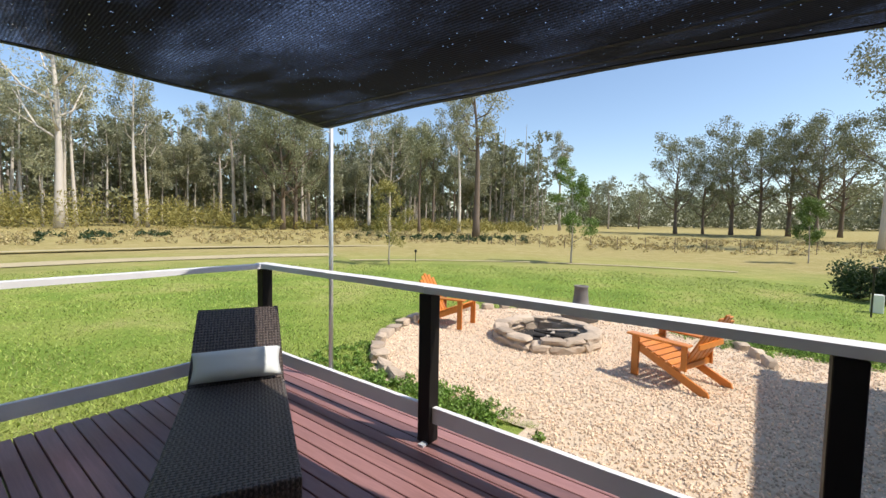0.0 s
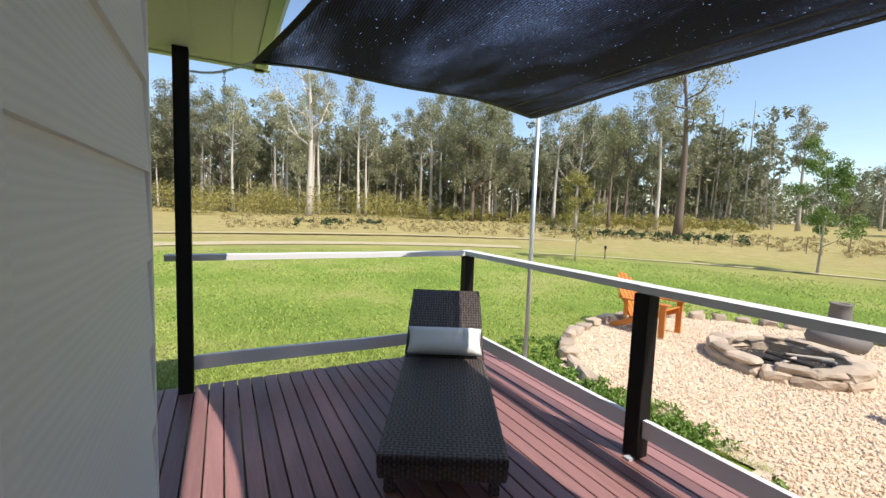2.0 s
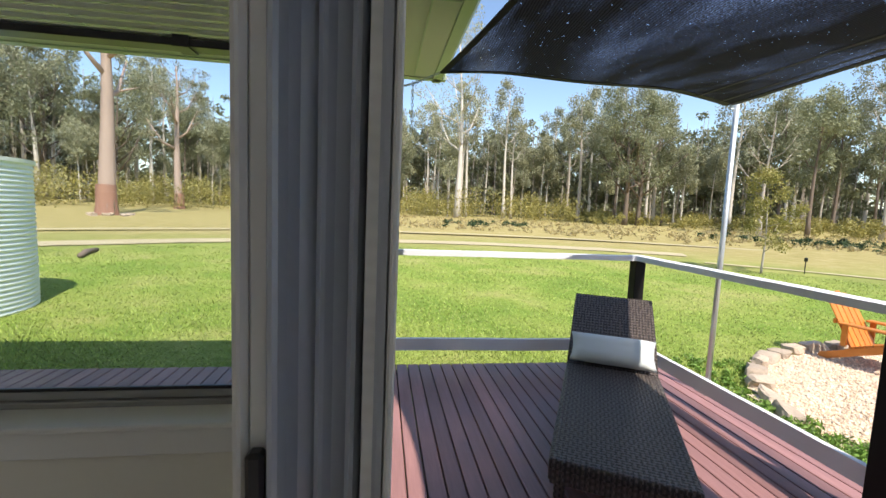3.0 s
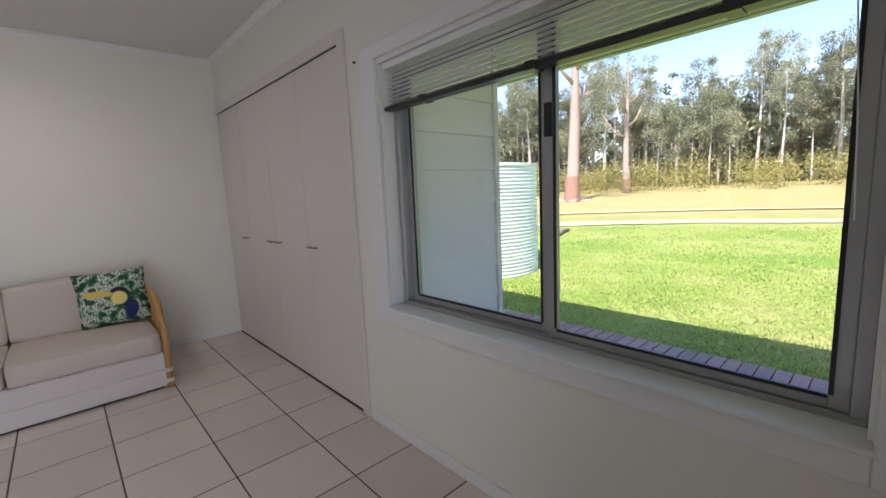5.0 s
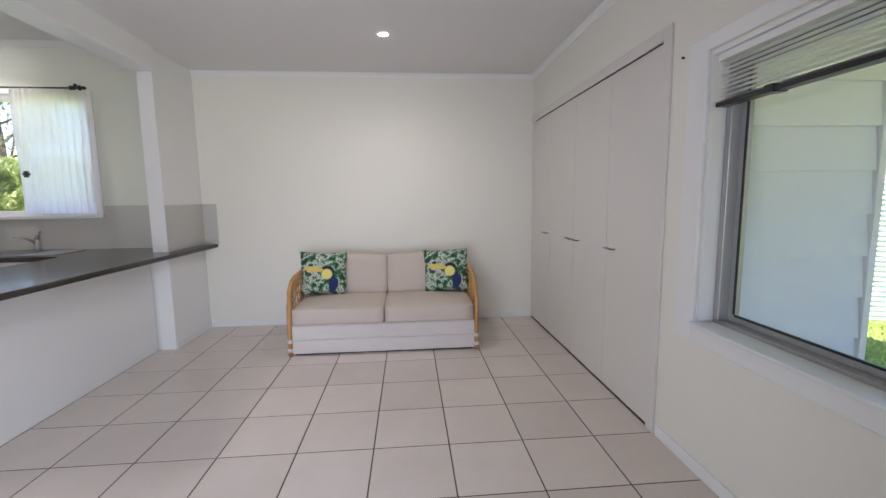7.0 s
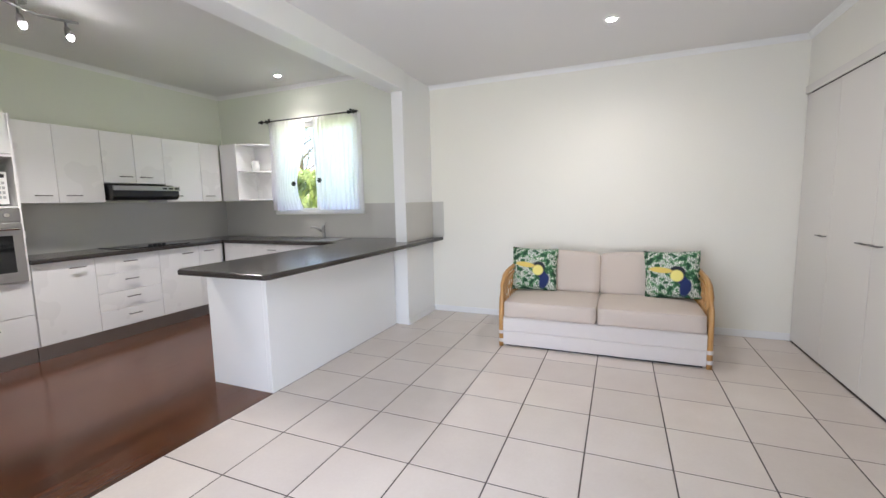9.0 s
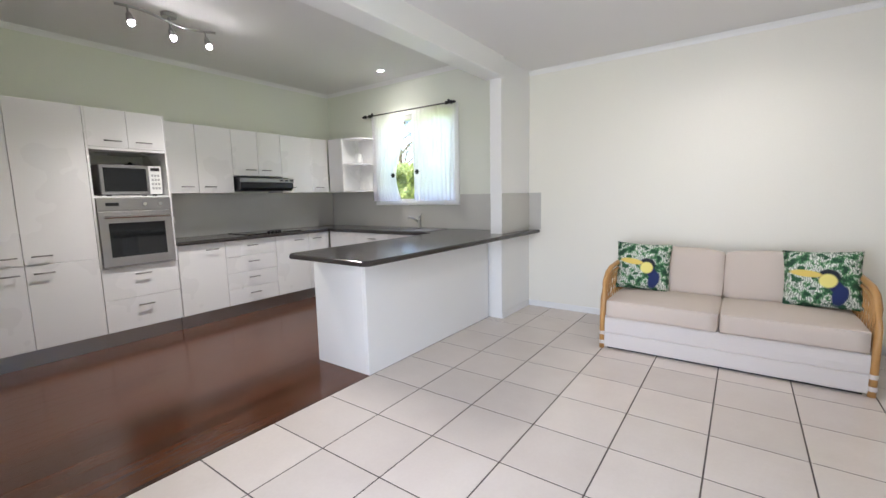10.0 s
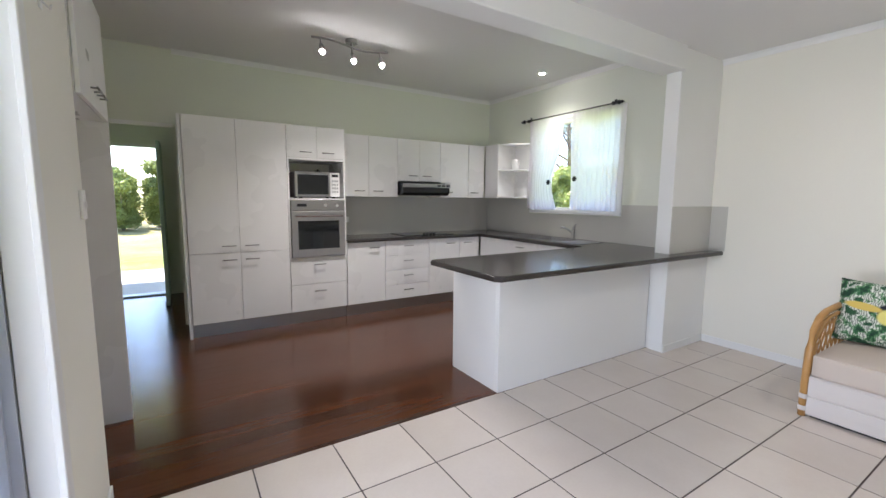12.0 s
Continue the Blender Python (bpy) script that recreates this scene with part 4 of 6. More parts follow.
# breakfast bar: half wall and cupboard backs
bar = thing("breakfast_bar", (-0.32, 0.7, 0), 0, "white panelled breakfast bar under the worktop", "breakfast bar")
part("front_panel", boxes((0.255, 0.292, -0.75, 1.065, 0, BZ - 0.002)), M_WHITE, bar, bev=0.002)
part("end_panel", boxes((-0.295, 0.2545, -0.75, -0.715, 0, BZ - 0.002)), M_WHITE, bar, bev=0.002)
part("cupboards", boxes((-0.29, 0.25, -0.71, 1.06, KZ, BZ - 0.002)), M_LAM, bar)
part("kickboard", boxes((-0.24, 0.25, -0.71, 1.06, 0, KZ - 0.002)), M_STEEL, bar)


def worktop():
    w = thing("worktop", (0, 0, BZ), 0, "dark grey-brown speckled laminate worktop with rounded edges", "worktop")

    def slab(name, pts, h=0.04, bev=0.012):
        bm = B()
        lo = [bm.verts.new((x, y, 0)) for x, y in pts]
        hi = [bm.verts.new((x, y, h)) for x, y in pts]
        bm.faces.new(lo[::-1])
        bm.faces.new(hi)
        for i in range(len(pts)):
            bm.faces.new((lo[i], lo[(i + 1) % len(pts)], hi[(i + 1) % len(pts)], hi[i]))
        bmesh.ops.bevel(bm, geom=[e for e in bm.edges if abs(e.verts[0].co.z - e.verts[1].co.z) < 1e-6], offset=bev, segments=3, affect="EDGES", profile=0.5)
        part(name, bm, M_TOP, w)

    slab("west_run", [(XK + 0.002, -0.302), (WX + 0.03, -0.302), (WX + 0.03, 1.589), (XK + 0.002, 1.589)])
    # the sink bench is laid round the sink's opening
    slab("corner_run", [(XK + 0.002, 1.59), (-1.56, 1.59), (-1.56, YK - 0.002), (XK + 0.002, YK - 0.002)])
    slab("sink_front", [(-1.559, 1.59), (-1.081, 1.59), (-1.081, 1.70), (-1.559, 1.70)], bev=0.004)
    slab("sink_back", [(-1.559, 2.08), (-1.081, 2.08), (-1.081, YK - 0.002), (-1.559, YK - 0.002)], bev=0.004)
    slab("bar_top", [(-1.08, YK - 0.002), (-1.08, 1.59), (-0.66, 1.59), (-0.62, 1.55), (-0.62, -0.25), (-0.58, -0.29), (0.20, -0.29), (0.235, -0.25), (0.27, YN - 0.003), (0.135, YN - 0.003), (0.135, 1.767), (-0.003, 1.767), (-0.003, YK - 0.002)])


worktop()


def sink():
    s = thing("sink", (-1.32, 1.89, 0.918), 0, "stainless steel sink with a ribbed drainer", "sink")
    bm = boxes((-0.25, -0.22, -0.20, 0.20, 0.0, 0.006), (0.22, 0.25, -0.20, 0.20, 0, 0.006), (-0.22, 0.22, -0.20, -0.17, 0, 0.006), (-0.22, 0.22, 0.17, 0.20, 0, 0.006),
               (-0.225, -0.215, -0.175, 0.175, -0.17, 0.0), (0.215, 0.225, -0.175, 0.175, -0.17, 0), (-0.215, 0.215, -0.175, -0.165, -0.17, 0), (-0.215, 0.215, 0.165, 0.175, -0.17, 0), (-0.215, 0.215, -0.165, 0.165, -0.18, -0.17))
    part("bowl", bm, M_STEEL, s)
    bm = boxes((-0.72, -0.255, -0.20, 0.20, 0.002, 0.007))
    for i in range(9):
        bx(bm, -0.70, -0.28, -0.17 + i * 0.042, -0.158 + i * 0.042, 0.007, 0.011)
    part("drainer", bm, M_STEEL, s)
    bm = boxes((0.255, 0.52, -0.20, 0.20, 0.002, 0.007))
    part("side_tray", bm, M_STEEL, s)
    t = thing("mixer_tap", (-1.26, 2.13, 0.92), 0, "chrome mixer tap at the sink", "tap")
    part("body", tubes([(0, 0, 0), (0, 0, 0.015), (0, 0, 0.02), (0, 0, 0.115)], [0.03, 0.03, 0.024, 0.022], 14), M_STEEL, t, smooth=True)
    part("spout", tubes([(0, 0, 0.07), (-0.06, -0.05, 0.125), (-0.10, -0.09, 0.145), (-0.115, -0.10, 0.125)], [0.016, 0.014, 0.013, 0.013], 10), M_STEEL, t, smooth=True)
    part("lever", tubes([(0, 0, 0.115), (0.005, 0.0, 0.14), (0.03, 0.01, 0.185)], [0.023, 0.02, 0.011], 10), M_STEEL, t, smooth=True)



sink()
ck = thing("cooktop", (-2.76, 0.86, 0.921), 0, "black glass cooktop set in the worktop", "cooktop")
part("glass", boxes((-0.24, 0.24, -0.36, 0.36, 0, 0.006)), M_DKGLASS, ck, bev=0.002)
for i in range(4):
    bm = B()
    lathe(bm, [(0.02, 0.006), (0.02, 0.02), (0.016, 0.026)], 12, (0.17, -0.06 + i * 0.05))
    part("knob", bm, M_BLACK, ck)
for x, y, r in ((-0.1, -0.2, 0.09), (-0.1, 0.2, 0.075), (0.08, -0.22, 0.075), (0.08, 0.24, 0.09)):
    bm = B()
    lathe(bm, [(r, 0.0062), (r, 0.0068), (r - 0.004, 0.0072)], 28, (x, y))
    part("ring", bm, M_BLACK, ck)

# splashback
def splash():
    s = thing("splashback", (0, 0, 0), 0, "glossy grey-beige splashback above the worktop", "", "", "structure")
    part("west_sheet", boxes((XK + 0.002, XK + 0.008, -0.30, YK - 0.009, 0.921, 1.415)), M_SPLASH, s)
    part("north_sheet", boxes((XK + 0.009, -2.11, YK - 0.008, YK - 0.002, 0.921, 1.41), (-2.11, -0.67, YK - 0.008, YK - 0.002, 0.921, 1.215), (-0.67, -0.003, YK - 0.008, YK - 0.002, 0.921, 1.345)), M_SPLASH, s)
    part("stub_sheet", boxes((0.133, 0.138, 1.772, YN - 0.007, 0.921, 1.345)), M_SPLASH, s)
    part("wall_sheet", boxes((0.139, 0.28, YN - 0.006, YN - 0.002, 0.921, 1.345)), M_SPLASH, s)


splash()
# wall cupboards
UX, UT, UB = -2.70, 2.155, 1.415


def uppers():
    for i, (y0, y1, zb, doors) in enumerate(((-0.306, 0.47, UB, ((-0.306, 0.075, -0.05), (0.075, 0.47, 0.19))), (0.47, 1.11, 1.62, ((0.47, 0.79, 0.68), (0.79, 1.11, 0.89))),
                                            (1.11, 1.86, UB, ((1.11, 1.58, 1.23), (1.58, 1.86, 1.68))))):
        west_unit("wall_cupboard", ("white wall cupboard with two doors", "short white wall cupboard over the rangehood", "white wall cupboard with unequal doors by the corner")[i], y0, y1, zb, UT,
                  [(a, b, zb, UT, h, zb + 0.07, "door") for a, b, h in doors], 0.34, UX, False)
    c = thing("corner_cupboard", (-2.56, 1.88, 0), 0, "white corner wall cupboard end beside the open shelf", "cabinet")
    part("body", boxes((-0.14, 0.13, 0.0, 0.335, UB, UT)), M_LAM, c)
    s = thing("open_shelf_unit", (-2.25, 1.88, 0), 0, "white open end shelf unit beside the window", "shelf")
    part("back", boxes((-0.175, 0.15, 0.315, 0.333, UB, UT)), M_LAM, s)
    for nm, z in (("bottom", UB), ("shelf", 1.79), ("top", UT - 0.018)):
        bm = B()
        pts = [(-0.175, 0.315)] + [(-0.175 + 0.32 * math.sin(a), 0.315 - 0.30 * math.cos(a)) for a in [k * math.pi / 20 for k in range(11)]]
        lo, hi = [bm.verts.new((x, y, z)) for x, y in pts], [bm.verts.new((x, y, z + 0.018)) for x, y in pts]
        bm.faces.new(lo)
        bm.faces.new(hi)
        for k in range(len(pts)):
            bm.faces.new((lo[k], lo[(k + 1) % len(pts)], hi[(k + 1) % len(pts)], hi[k]))
        part(nm, bm, M_LAM, s)
    part("side", boxes((-0.176, -0.16, 0.0, 0.314, UB, UT)), M_LAM, s)
    j = thing("jug", (-2.27, 2.07, 1.809), 0, "small white china jug on the shelf", "jug")
    bm = B()
    lathe(bm, [(0.03, 0), (0.045, 0.02), (0.05, 0.06), (0.036, 0.10), (0.042, 0.135), (0.036, 0.135), (0.03, 0.10)], 16)
    part("body", bm, M_WHITE, j, smooth=True)
    part("handle", tubes([(0.04, 0, 0.12), (0.08, 0, 0.11), (0.085, 0, 0.07), (0.05, 0, 0.04)], 0.006, 6), M_WHITE, j)
    part("spout", tubes([(-0.045, 0, 0.06), (-0.075, 0, 0.10), (-0.085, 0, 0.125)], [0.014, 0.009, 0.007], 6), M_WHITE, j)


uppers()
rh = thing("rangehood", (-3.05, 0.82, 1.44), 0, "slide-out rangehood in black and steel under the cupboard", "rangehood")
bm = B()
vs = [(0.0, 0.0), (0.42, 0.0), (0.46, 0.035), (0.46, 0.10), (0.34, 0.17), (0, 0.17)]
ends = [[bm.verts.new((x, y, z)) for x, z in vs] for y in (-0.33, 0.37)]
for k in range(len(vs)):
    bm.faces.new((ends[0][k], ends[0][(k + 1) % len(vs)], ends[1][(k + 1) % len(vs)], ends[1][k]))
bm.faces.new(ends[0])
bm.faces.new(ends[1][::-1])
part("hood", bm, M_BLACK, rh)
part("trim", boxes((0.455, 0.475, -0.335, 0.375, 0.10, 0.15)), M_STEEL, rh, "steel front strip", 0.003)
part("buttons", boxes((0.475, 0.478, 0.17, 0.22, 0.115, 0.135), (0.475, 0.478, 0.24, 0.29, 0.115, 0.135), (0.475, 0.478, 0.31, 0.36, 0.115, 0.135)), M_BLACK, rh)


def outlet(name, loc, out, w, h, label, cat, rocker=1):
    o = thing(name, loc, 0, label, cat)
    if out == "x":
        part("plate", boxes((0, 0.009, -w / 2, w / 2, -h / 2, h / 2)), M_WHITE, o, bev=0.002)
        for k in range(rocker):
            part("rocker", boxes((0.009, 0.013, -w / 4 + k * w / 2 - 0.006, -w / 4 + k * w / 2 + 0.006, 0, h / 3)), M_WHITE, o)
    else:
        part("plate", boxes((-w / 2, w / 2, 0, 0.012, -h / 2, h / 2)), M_WHITE, o, bev=0.002)
        for k in range(rocker):
            part("rocker", boxes((-0.008, 0.008, 0.012, 0.018, -0.015 + k * 0.04, 0.012 + k * 0.04)), M_WHITE, o)
    return o


outlet("power_outlet", (XK + 0.009, -0.12, 1.12), "x", 0.115, 0.072, "white double power point on the splashback", "outlet", 2)
outlet("light_switch", (-0.09 + 0.01, YS + 0.001, 1.36), "y", 0.075, 0.12, "white wall light switch with a dimmer", "switch", 1)

# fridge space
fp = thing("fridge_cabinet", (-0.55, -2.62, 0), 0, "white overhead cupboard above an empty fridge space", "cabinet")
part("side_panel", boxes((-0.42, -0.40, -0.425, 0.375, 0, 2.40)), M_LAM, fp)
part("body", boxes((-0.398, 0.405, -0.42, 0.355, 1.82, 2.40)), M_LAM, fp)
for a, b, hx in ((-0.398, 0.0, -0.09), (0.0, 0.405, 0.09)):
    f = part("door", boxes((a + 0.002, b - 0.002, 0.357, 0.375, 1.822, 2.398)), M_LAM, fp, bev=0.0015)
    bar_handle(f, (hx, 0.375, 1.90), 0.13, Xd, Yd)

# entry door
ed = thing("door_2", (-4.9, -2.12, 0), 0, "pale green entry door standing open to the porch", "", "", "structure")
lf = part("door_leaf", boxes((0.02, 0.84, 0.0, 0.04, 0.015, 2.07)), mat("pale_green_door_paint", (0.42, 0.55, 0.45), 0.4, var=0.05, relief=0.05), ed, bev=0.003)
part("door_handle", tubes([(0.76, -0.05, 1.02), (0.66, -0.05, 1.02)], 0.009, 8), M_CHROME, lf)
part("rose", tubes([(0.76, 0.0, 1.02), (0.76, -0.05, 1.02)], [0.026, 0.01], 12), M_CHROME, lf)
part("draught_seal", boxes((0.02, 0.84, -0.012, 0.0, 0.005, 0.06)), M_BLACK, lf)
part("frame", boxes((-0.12, 0.0, -0.88, -0.84, 0, 2.10), (-0.12, 0.0, -0.03, 0.0, 0, 2.10), (-0.12, 0.0, -0.84, -0.03, 2.06, 2.10)), M_WHITE, ed)
part("threshold", boxes((-0.14, 0.02, -0.84, -0.03, 0.0, 0.02)), M_ALU, ed)
setting("hall_lintel", boxes((XK + 0.002, XK + 0.014, -2.78, -1.93, 2.10, 2.14)), M_WHITE, "white head trim over the hall opening")
setting("porch_floor", boxes((-7.6, -5.03, -4.5, -0.5, -0.12, -0.02)), mat("grey_porch_boards", (0.34, 0.33, 0.36), 0.6, var=0.15, stretch=(12, 1, 1)), "grey boarded porch floor")
setting("porch_roof", boxes((-7.8, -5.03, -4.7, -0.3, 2.40, 2.50)), M_SOFFIT, "pale porch ceiling")
for y in (-4.3, -0.7):
    pp = thing("porch_post", (-7.5, y, -0.02), 0, "white square porch post", "post", "porch posts")
    part("post", boxes((-0.05, 0.05, -0.05, 0.05, 0, 2.42)), M_WHITE, pp, bev=0.005)


# lights
def downlight(x, y, z, e, label):
    d = thing("downlight", (x, y, z), 0, label, "ceiling light", "downlights")
    bm = B()
    lathe(bm, [(0.055, -0.008), (0.055, 0.0), (0.04, 0.0), (0.04, -0.006)], 24)
    part("trim_ring", bm, M_WHITE, d)
    bm = B()
    lathe(bm, [(0.001, -0.014), (0.02, -0.012), (0.036, -0.007), (0.038, -0.001)], 20)
    part("lens", bm, M_BULB, d, "glowing warm lens")
    lamp("SPOT", (x, y, z - 0.03), e, (1.0, 0.93, 0.82), 0.035, (0, 0, -1), 120 if y > 1.5 else 165)


downlight(2.15, 1.38, ZL, 6.5, "recessed warm downlight over the living area")
downlight(-1.54, 1.80, ZK, 13, "recessed warm downlight over the sink")


def track_light():
    t = thing("track_light", (-1.80, -0.45, ZK), 0, "brushed steel track light with three lit spots", "ceiling light")
    bm = B()
    lathe(bm, [(0.055, -0.03), (0.06, -0.012), (0.06, 0)], 20)
    part("canopy", bm, M_STEEL, t)
    pts = [(0.05 * math.sin(k * 0.62), -0.38 + k * 0.076, -0.055 + 0.012 * math.cos(k * 0.6)) for k in range(11)]
    part("bar", tubes(pts, 0.011, 8), M_STEEL, t, smooth=True)
    part("stem", tubes([(0.0, 0, -0.02), (0.0, 0, -0.06)], 0.012, 8), M_STEEL, t)
    for k in (1, 5, 9):
        p = Vector(pts[k])
        h = part("spot_head", tubes([p, p + Vector((0, 0, -0.05)), p + Vector((0.01, 0.0, -0.06)), p + Vector((0.045, 0.0, -0.13))], [0.008, 0.008, 0.02, 0.032], 12), M_STEEL, t, smooth=True)
        part("bulb", tubes([p + Vector((0.045, 0, -0.13)), p + Vector((0.056, 0, -0.152))], [0.023, 0.016], 12), M_BULB, h, "lit bulb")
        w = Vector((-1.80, -0.45, ZK)) + p + Vector((0.062, 0, -0.165))
        lamp("SPOT", w, 13, (1.0, 0.93, 0.82), 0.03, (0.18, 0, -1), 125)


track_light()


# ---- wardrobe ----
def wardrobe():
    w = thing("built_in_wardrobe", (XE, 1.26, 0), 0, "cream built-in wardrobe with four tall flat doors", "wardrobe")
    part("carcass", boxes((0.03, 0.66, -1.20, 1.205, 0.0, 2.22)), M_GAP, w)
    for i in range(4):
        a = -1.20 + i * 0.60
        d = part("door", boxes((0.0, 0.022, a + 0.0025, a + 0.5975, 0.012, 2.192)), M_ROBE, w, bev=0.0015)
        hy = (a + 0.52, a + 0.53, a + 0.07, a + 0.09)[i]
        bar_handle(d, (0.0, hy, 1.015), 0.13, Yd, -Xd).data.materials[0] = M_HANDLE
    part("architrave", boxes((-0.018, -0.001, -1.275, -1.205, 0, 2.265), (-0.018, -0.001, -1.205, 1.20, 2.198, 2.265)), M_ROBE, w, bev=0.003)


wardrobe()
pn = thing("wall_pin", (XE - 0.002, -0.105, 2.06), 0, "small black pin in the wall", "pin")
part("pin", tubes([(0, 0, 0), (-0.012, 0, 0)], 0.006, 8), M_BLACK, pn)


hk = thing("wall_hook", (0.30, YS + 0.001, 2.02), 0, "small white adhesive hook on the wall", "hook")
part("plate", boxes((-0.014, 0.014, 0, 0.006, -0.03, 0.03)), M_WHITE, hk, bev=0.002)
part("hook", tubes([(0, 0.006, -0.005), (0, 0.02, -0.02), (0, 0.026, -0.028), (0, 0.03, -0.012)], 0.004, 6), M_WHITE, hk)


# ---- sofa ----
def cushion_mesh(sx, sy, sz, puff=0.03, n=10, corner=0.0):
    """A soft box: faces swell, edges round off."""
    bm = B()
    bmesh.ops.create_cube(bm, size=1.0)
    bmesh.ops.subdivide_edges(bm, edges=bm.edges[:], cuts=n, use_grid_fill=True)
    for v in bm.verts:
        x, y, z = v.co * 2
        k = lambda a: math.copysign(1 - (1 - abs(a)) ** 1.0, a)
        px, py, pz = (1 - y * y) * (1 - z * z), (1 - x * x) * (1 - z * z), (1 - x * x) * (1 - y * y)
        e = max(abs(x) * abs(y), abs(y) * abs(z), abs(x) * abs(z)) ** 6
        v.co = Vector((x * sx / 2 * (1 - 0.02 * e) + math.copysign(puff * 0.6 * px, x) * abs(x) ** 4,
                       y * sy / 2 * (1 - 0.02 * e) + math.copysign(puff * 0.6 * py, y) * abs(y) ** 4,
                       z * sz / 2 * (1 - 0.10 * e) + math.copysign(puff * pz, z) * abs(z) ** 4))
    return bm


def pillow_mesh(w, h, t):
    """A square pillow with pointed corners, standing in the xz plane."""
    bm = B()
    n = 18
    sides = []
    for s in (-1, 1):
        g = []
        for j in range(n + 1):
            for i in range(n + 1):
                u, v = i / n * 2 - 1, j / n * 2 - 1
                pin = 1 - 0.06 * (1 - u * u) * abs(v) ** 2
                pin2 = 1 - 0.06 * (1 - v * v) * abs(u) ** 2
                th = t / 2 * max(0, (1 - u ** 4) * (1 - v ** 4)) ** 0.6
                g.append(bm.verts.new((u * w / 2 * pin2, s * th + 0.004 * noise.noise((u * 3, v * 3, s)), h / 2 + v * h / 2 * pin)))
        sides.append(g)
        for j in range(n):
            for i in range(n):
                a = j * (n + 1) + i
                bm.faces.new((g[a], g[a + 1], g[a + n + 2], g[a + n + 1]))
    bmesh.ops.remove_doubles(bm, verts=bm.verts[:], dist=0.006)
    return bm


def sofa():
    s = thing("sofa", (2.085, 1.46, 0), 0, "beige two-seat sofa bed with cane arms against the wall", "sofa")
    W = 0.81
    bm = B()
    n = 40
    rings = []
    for z, out in ((0.018, 0.0), (0.03, 0.004), (0.08, 0.006), (0.135, 0.002), (0.143, -0.006), (0.15, 0.003), (0.20, 0.008), (0.262, 0.006), (0.275, -0.004)):
        front = [(-W + 2 * W * i / n, 0.012 - out + 0.003 * noise.noise((i * 0.5, z * 14, 2)), z + 0.004 * noise.noise((i * 0.3, z * 9, 7))) for i in range(n + 1)]
        rings.append([bm.verts.new(p) for p in front + [(W, 0.80, z), (-W, 0.80, z)]])
    for r0, r1 in zip(rings, rings[1:]):
        for k in range(len(r0)):
            bm.faces.new((r0[k], r0[(k + 1) % len(r0)], r1[(k + 1) % len(r0)], r1[k]))
    bm.faces.new(rings[0][::-1])
    bm.faces.new(rings[-1])
    part("base", bm, M_SOFAB, s, "pale upholstered base with a seam along its middle", smooth=False)
    # black strip added to draw the thin dark line under the base
    part("plinth", boxes((-W + 0.02, W - 0.02, 0.03, 0.78, 0.0, 0.017)), M_BLACK, s)
    for sx in (-1, 1):
        bm = cushion_mesh(W - 0.008, 0.66, 0.15, 0.022)
        bmesh.ops.translate(bm, verts=bm.verts, vec=(sx * W / 2, 0.318, 0.352))
        c = part("seat_cushion", bm, M_SOFA, s, smooth=True)
        part("piping", tubes([(sx * W / 2 - W / 2 + 0.02, -0.006, 0.420), (sx * W / 2 + W / 2 - 0.02, -0.006, 0.420)], 0.005, 6), M_SOFA, c)
        bm = cushion_mesh(W - 0.004, 0.17, 0.42, 0.014)
        bmesh.ops.rotate(bm, verts=bm.verts, cent=(0, 0, 0), matrix=Matrix.Rotation(radians(-10), 3, "X"))
        bmesh.ops.translate(bm, verts=bm.verts, vec=(sx * W / 2, 0.72, 0.60))
        part("back_cushion", bm, M_SOFA, s, smooth=True)
        # cane arm: arched outer hoop, inner hoop, lattice
        x = sx * (W + 0.022)
        hoop = [(x, 0.02, 0.0), (x, 0.02, 0.30), (x, 0.03, 0.45), (x, 0.07, 0.56), (x, 0.15, 0.635), (x, 0.27, 0.665), (x, 0.5, 0.675), (x, 0.76, 0.68), (x, 0.78, 0.5), (x, 0.78, 0.0)]
        part("arm_hoop", tubes(hoop, 0.022, 10), M_RATTAN_CANE, s, smooth=True)
        part("arm_hoop", tubes([(x - sx * 0.005, p[1] + 0.04 if p[1] < 0.6 else p[1] - 0.03, p[2] * 0.93) for p in hoop[1:-1]], 0.014, 8), M_RATTAN_CANE, s, smooth=True)
        bm = B()
        for k in range(9):
            y = 0.08 + k * 0.08
            tube(bm, [(x, y, 0.30), (x, min(0.76, y + 0.18), 0.63 if y > 0.15 else 0.58)], 0.006, 5)
            tube(bm, [(x, y, 0.63 if y > 0.2 else 0.54), (x, min(0.76, y + 0.18), 0.30)], 0.006, 5)
        part("arm_lattice", bm, M_RATTAN_CANE, s)
        for z in (0.04, 0.12):
            part("binding", tubes([(x, 0.02, z), (x, 0.02, z + 0.03)], 0.026, 10), M_SOFAB, s)
    for x, r, lean in ((-0.625, 7, 2), (0.615, -5, -3)):
        p = thing("throw_pillow", (0, 0, 0), 0, "square palm-print throw pillow with yellow and navy shapes", "pillow", "sofa pillows")
        p.matrix_basis = pose(2.085 + x, 1.955, 0.433, -15, lean, r)
        part("cover", pillow_mesh(0.46, 0.44, 0.15), M_PILLOW, p, smooth=True)



sofa()

# ---- deck rails, posts, sail ----
DZ = -0.02
# the deck and garden are set out on a plan of their own, a little smaller than life
PLAN = Matrix.Translation((-0.278, 0.256, 0.001)) @ Matrix.Scale(1.05, 4)
indoors = set(bpy.data.objects) - {bpy.data.objects["ground"]}


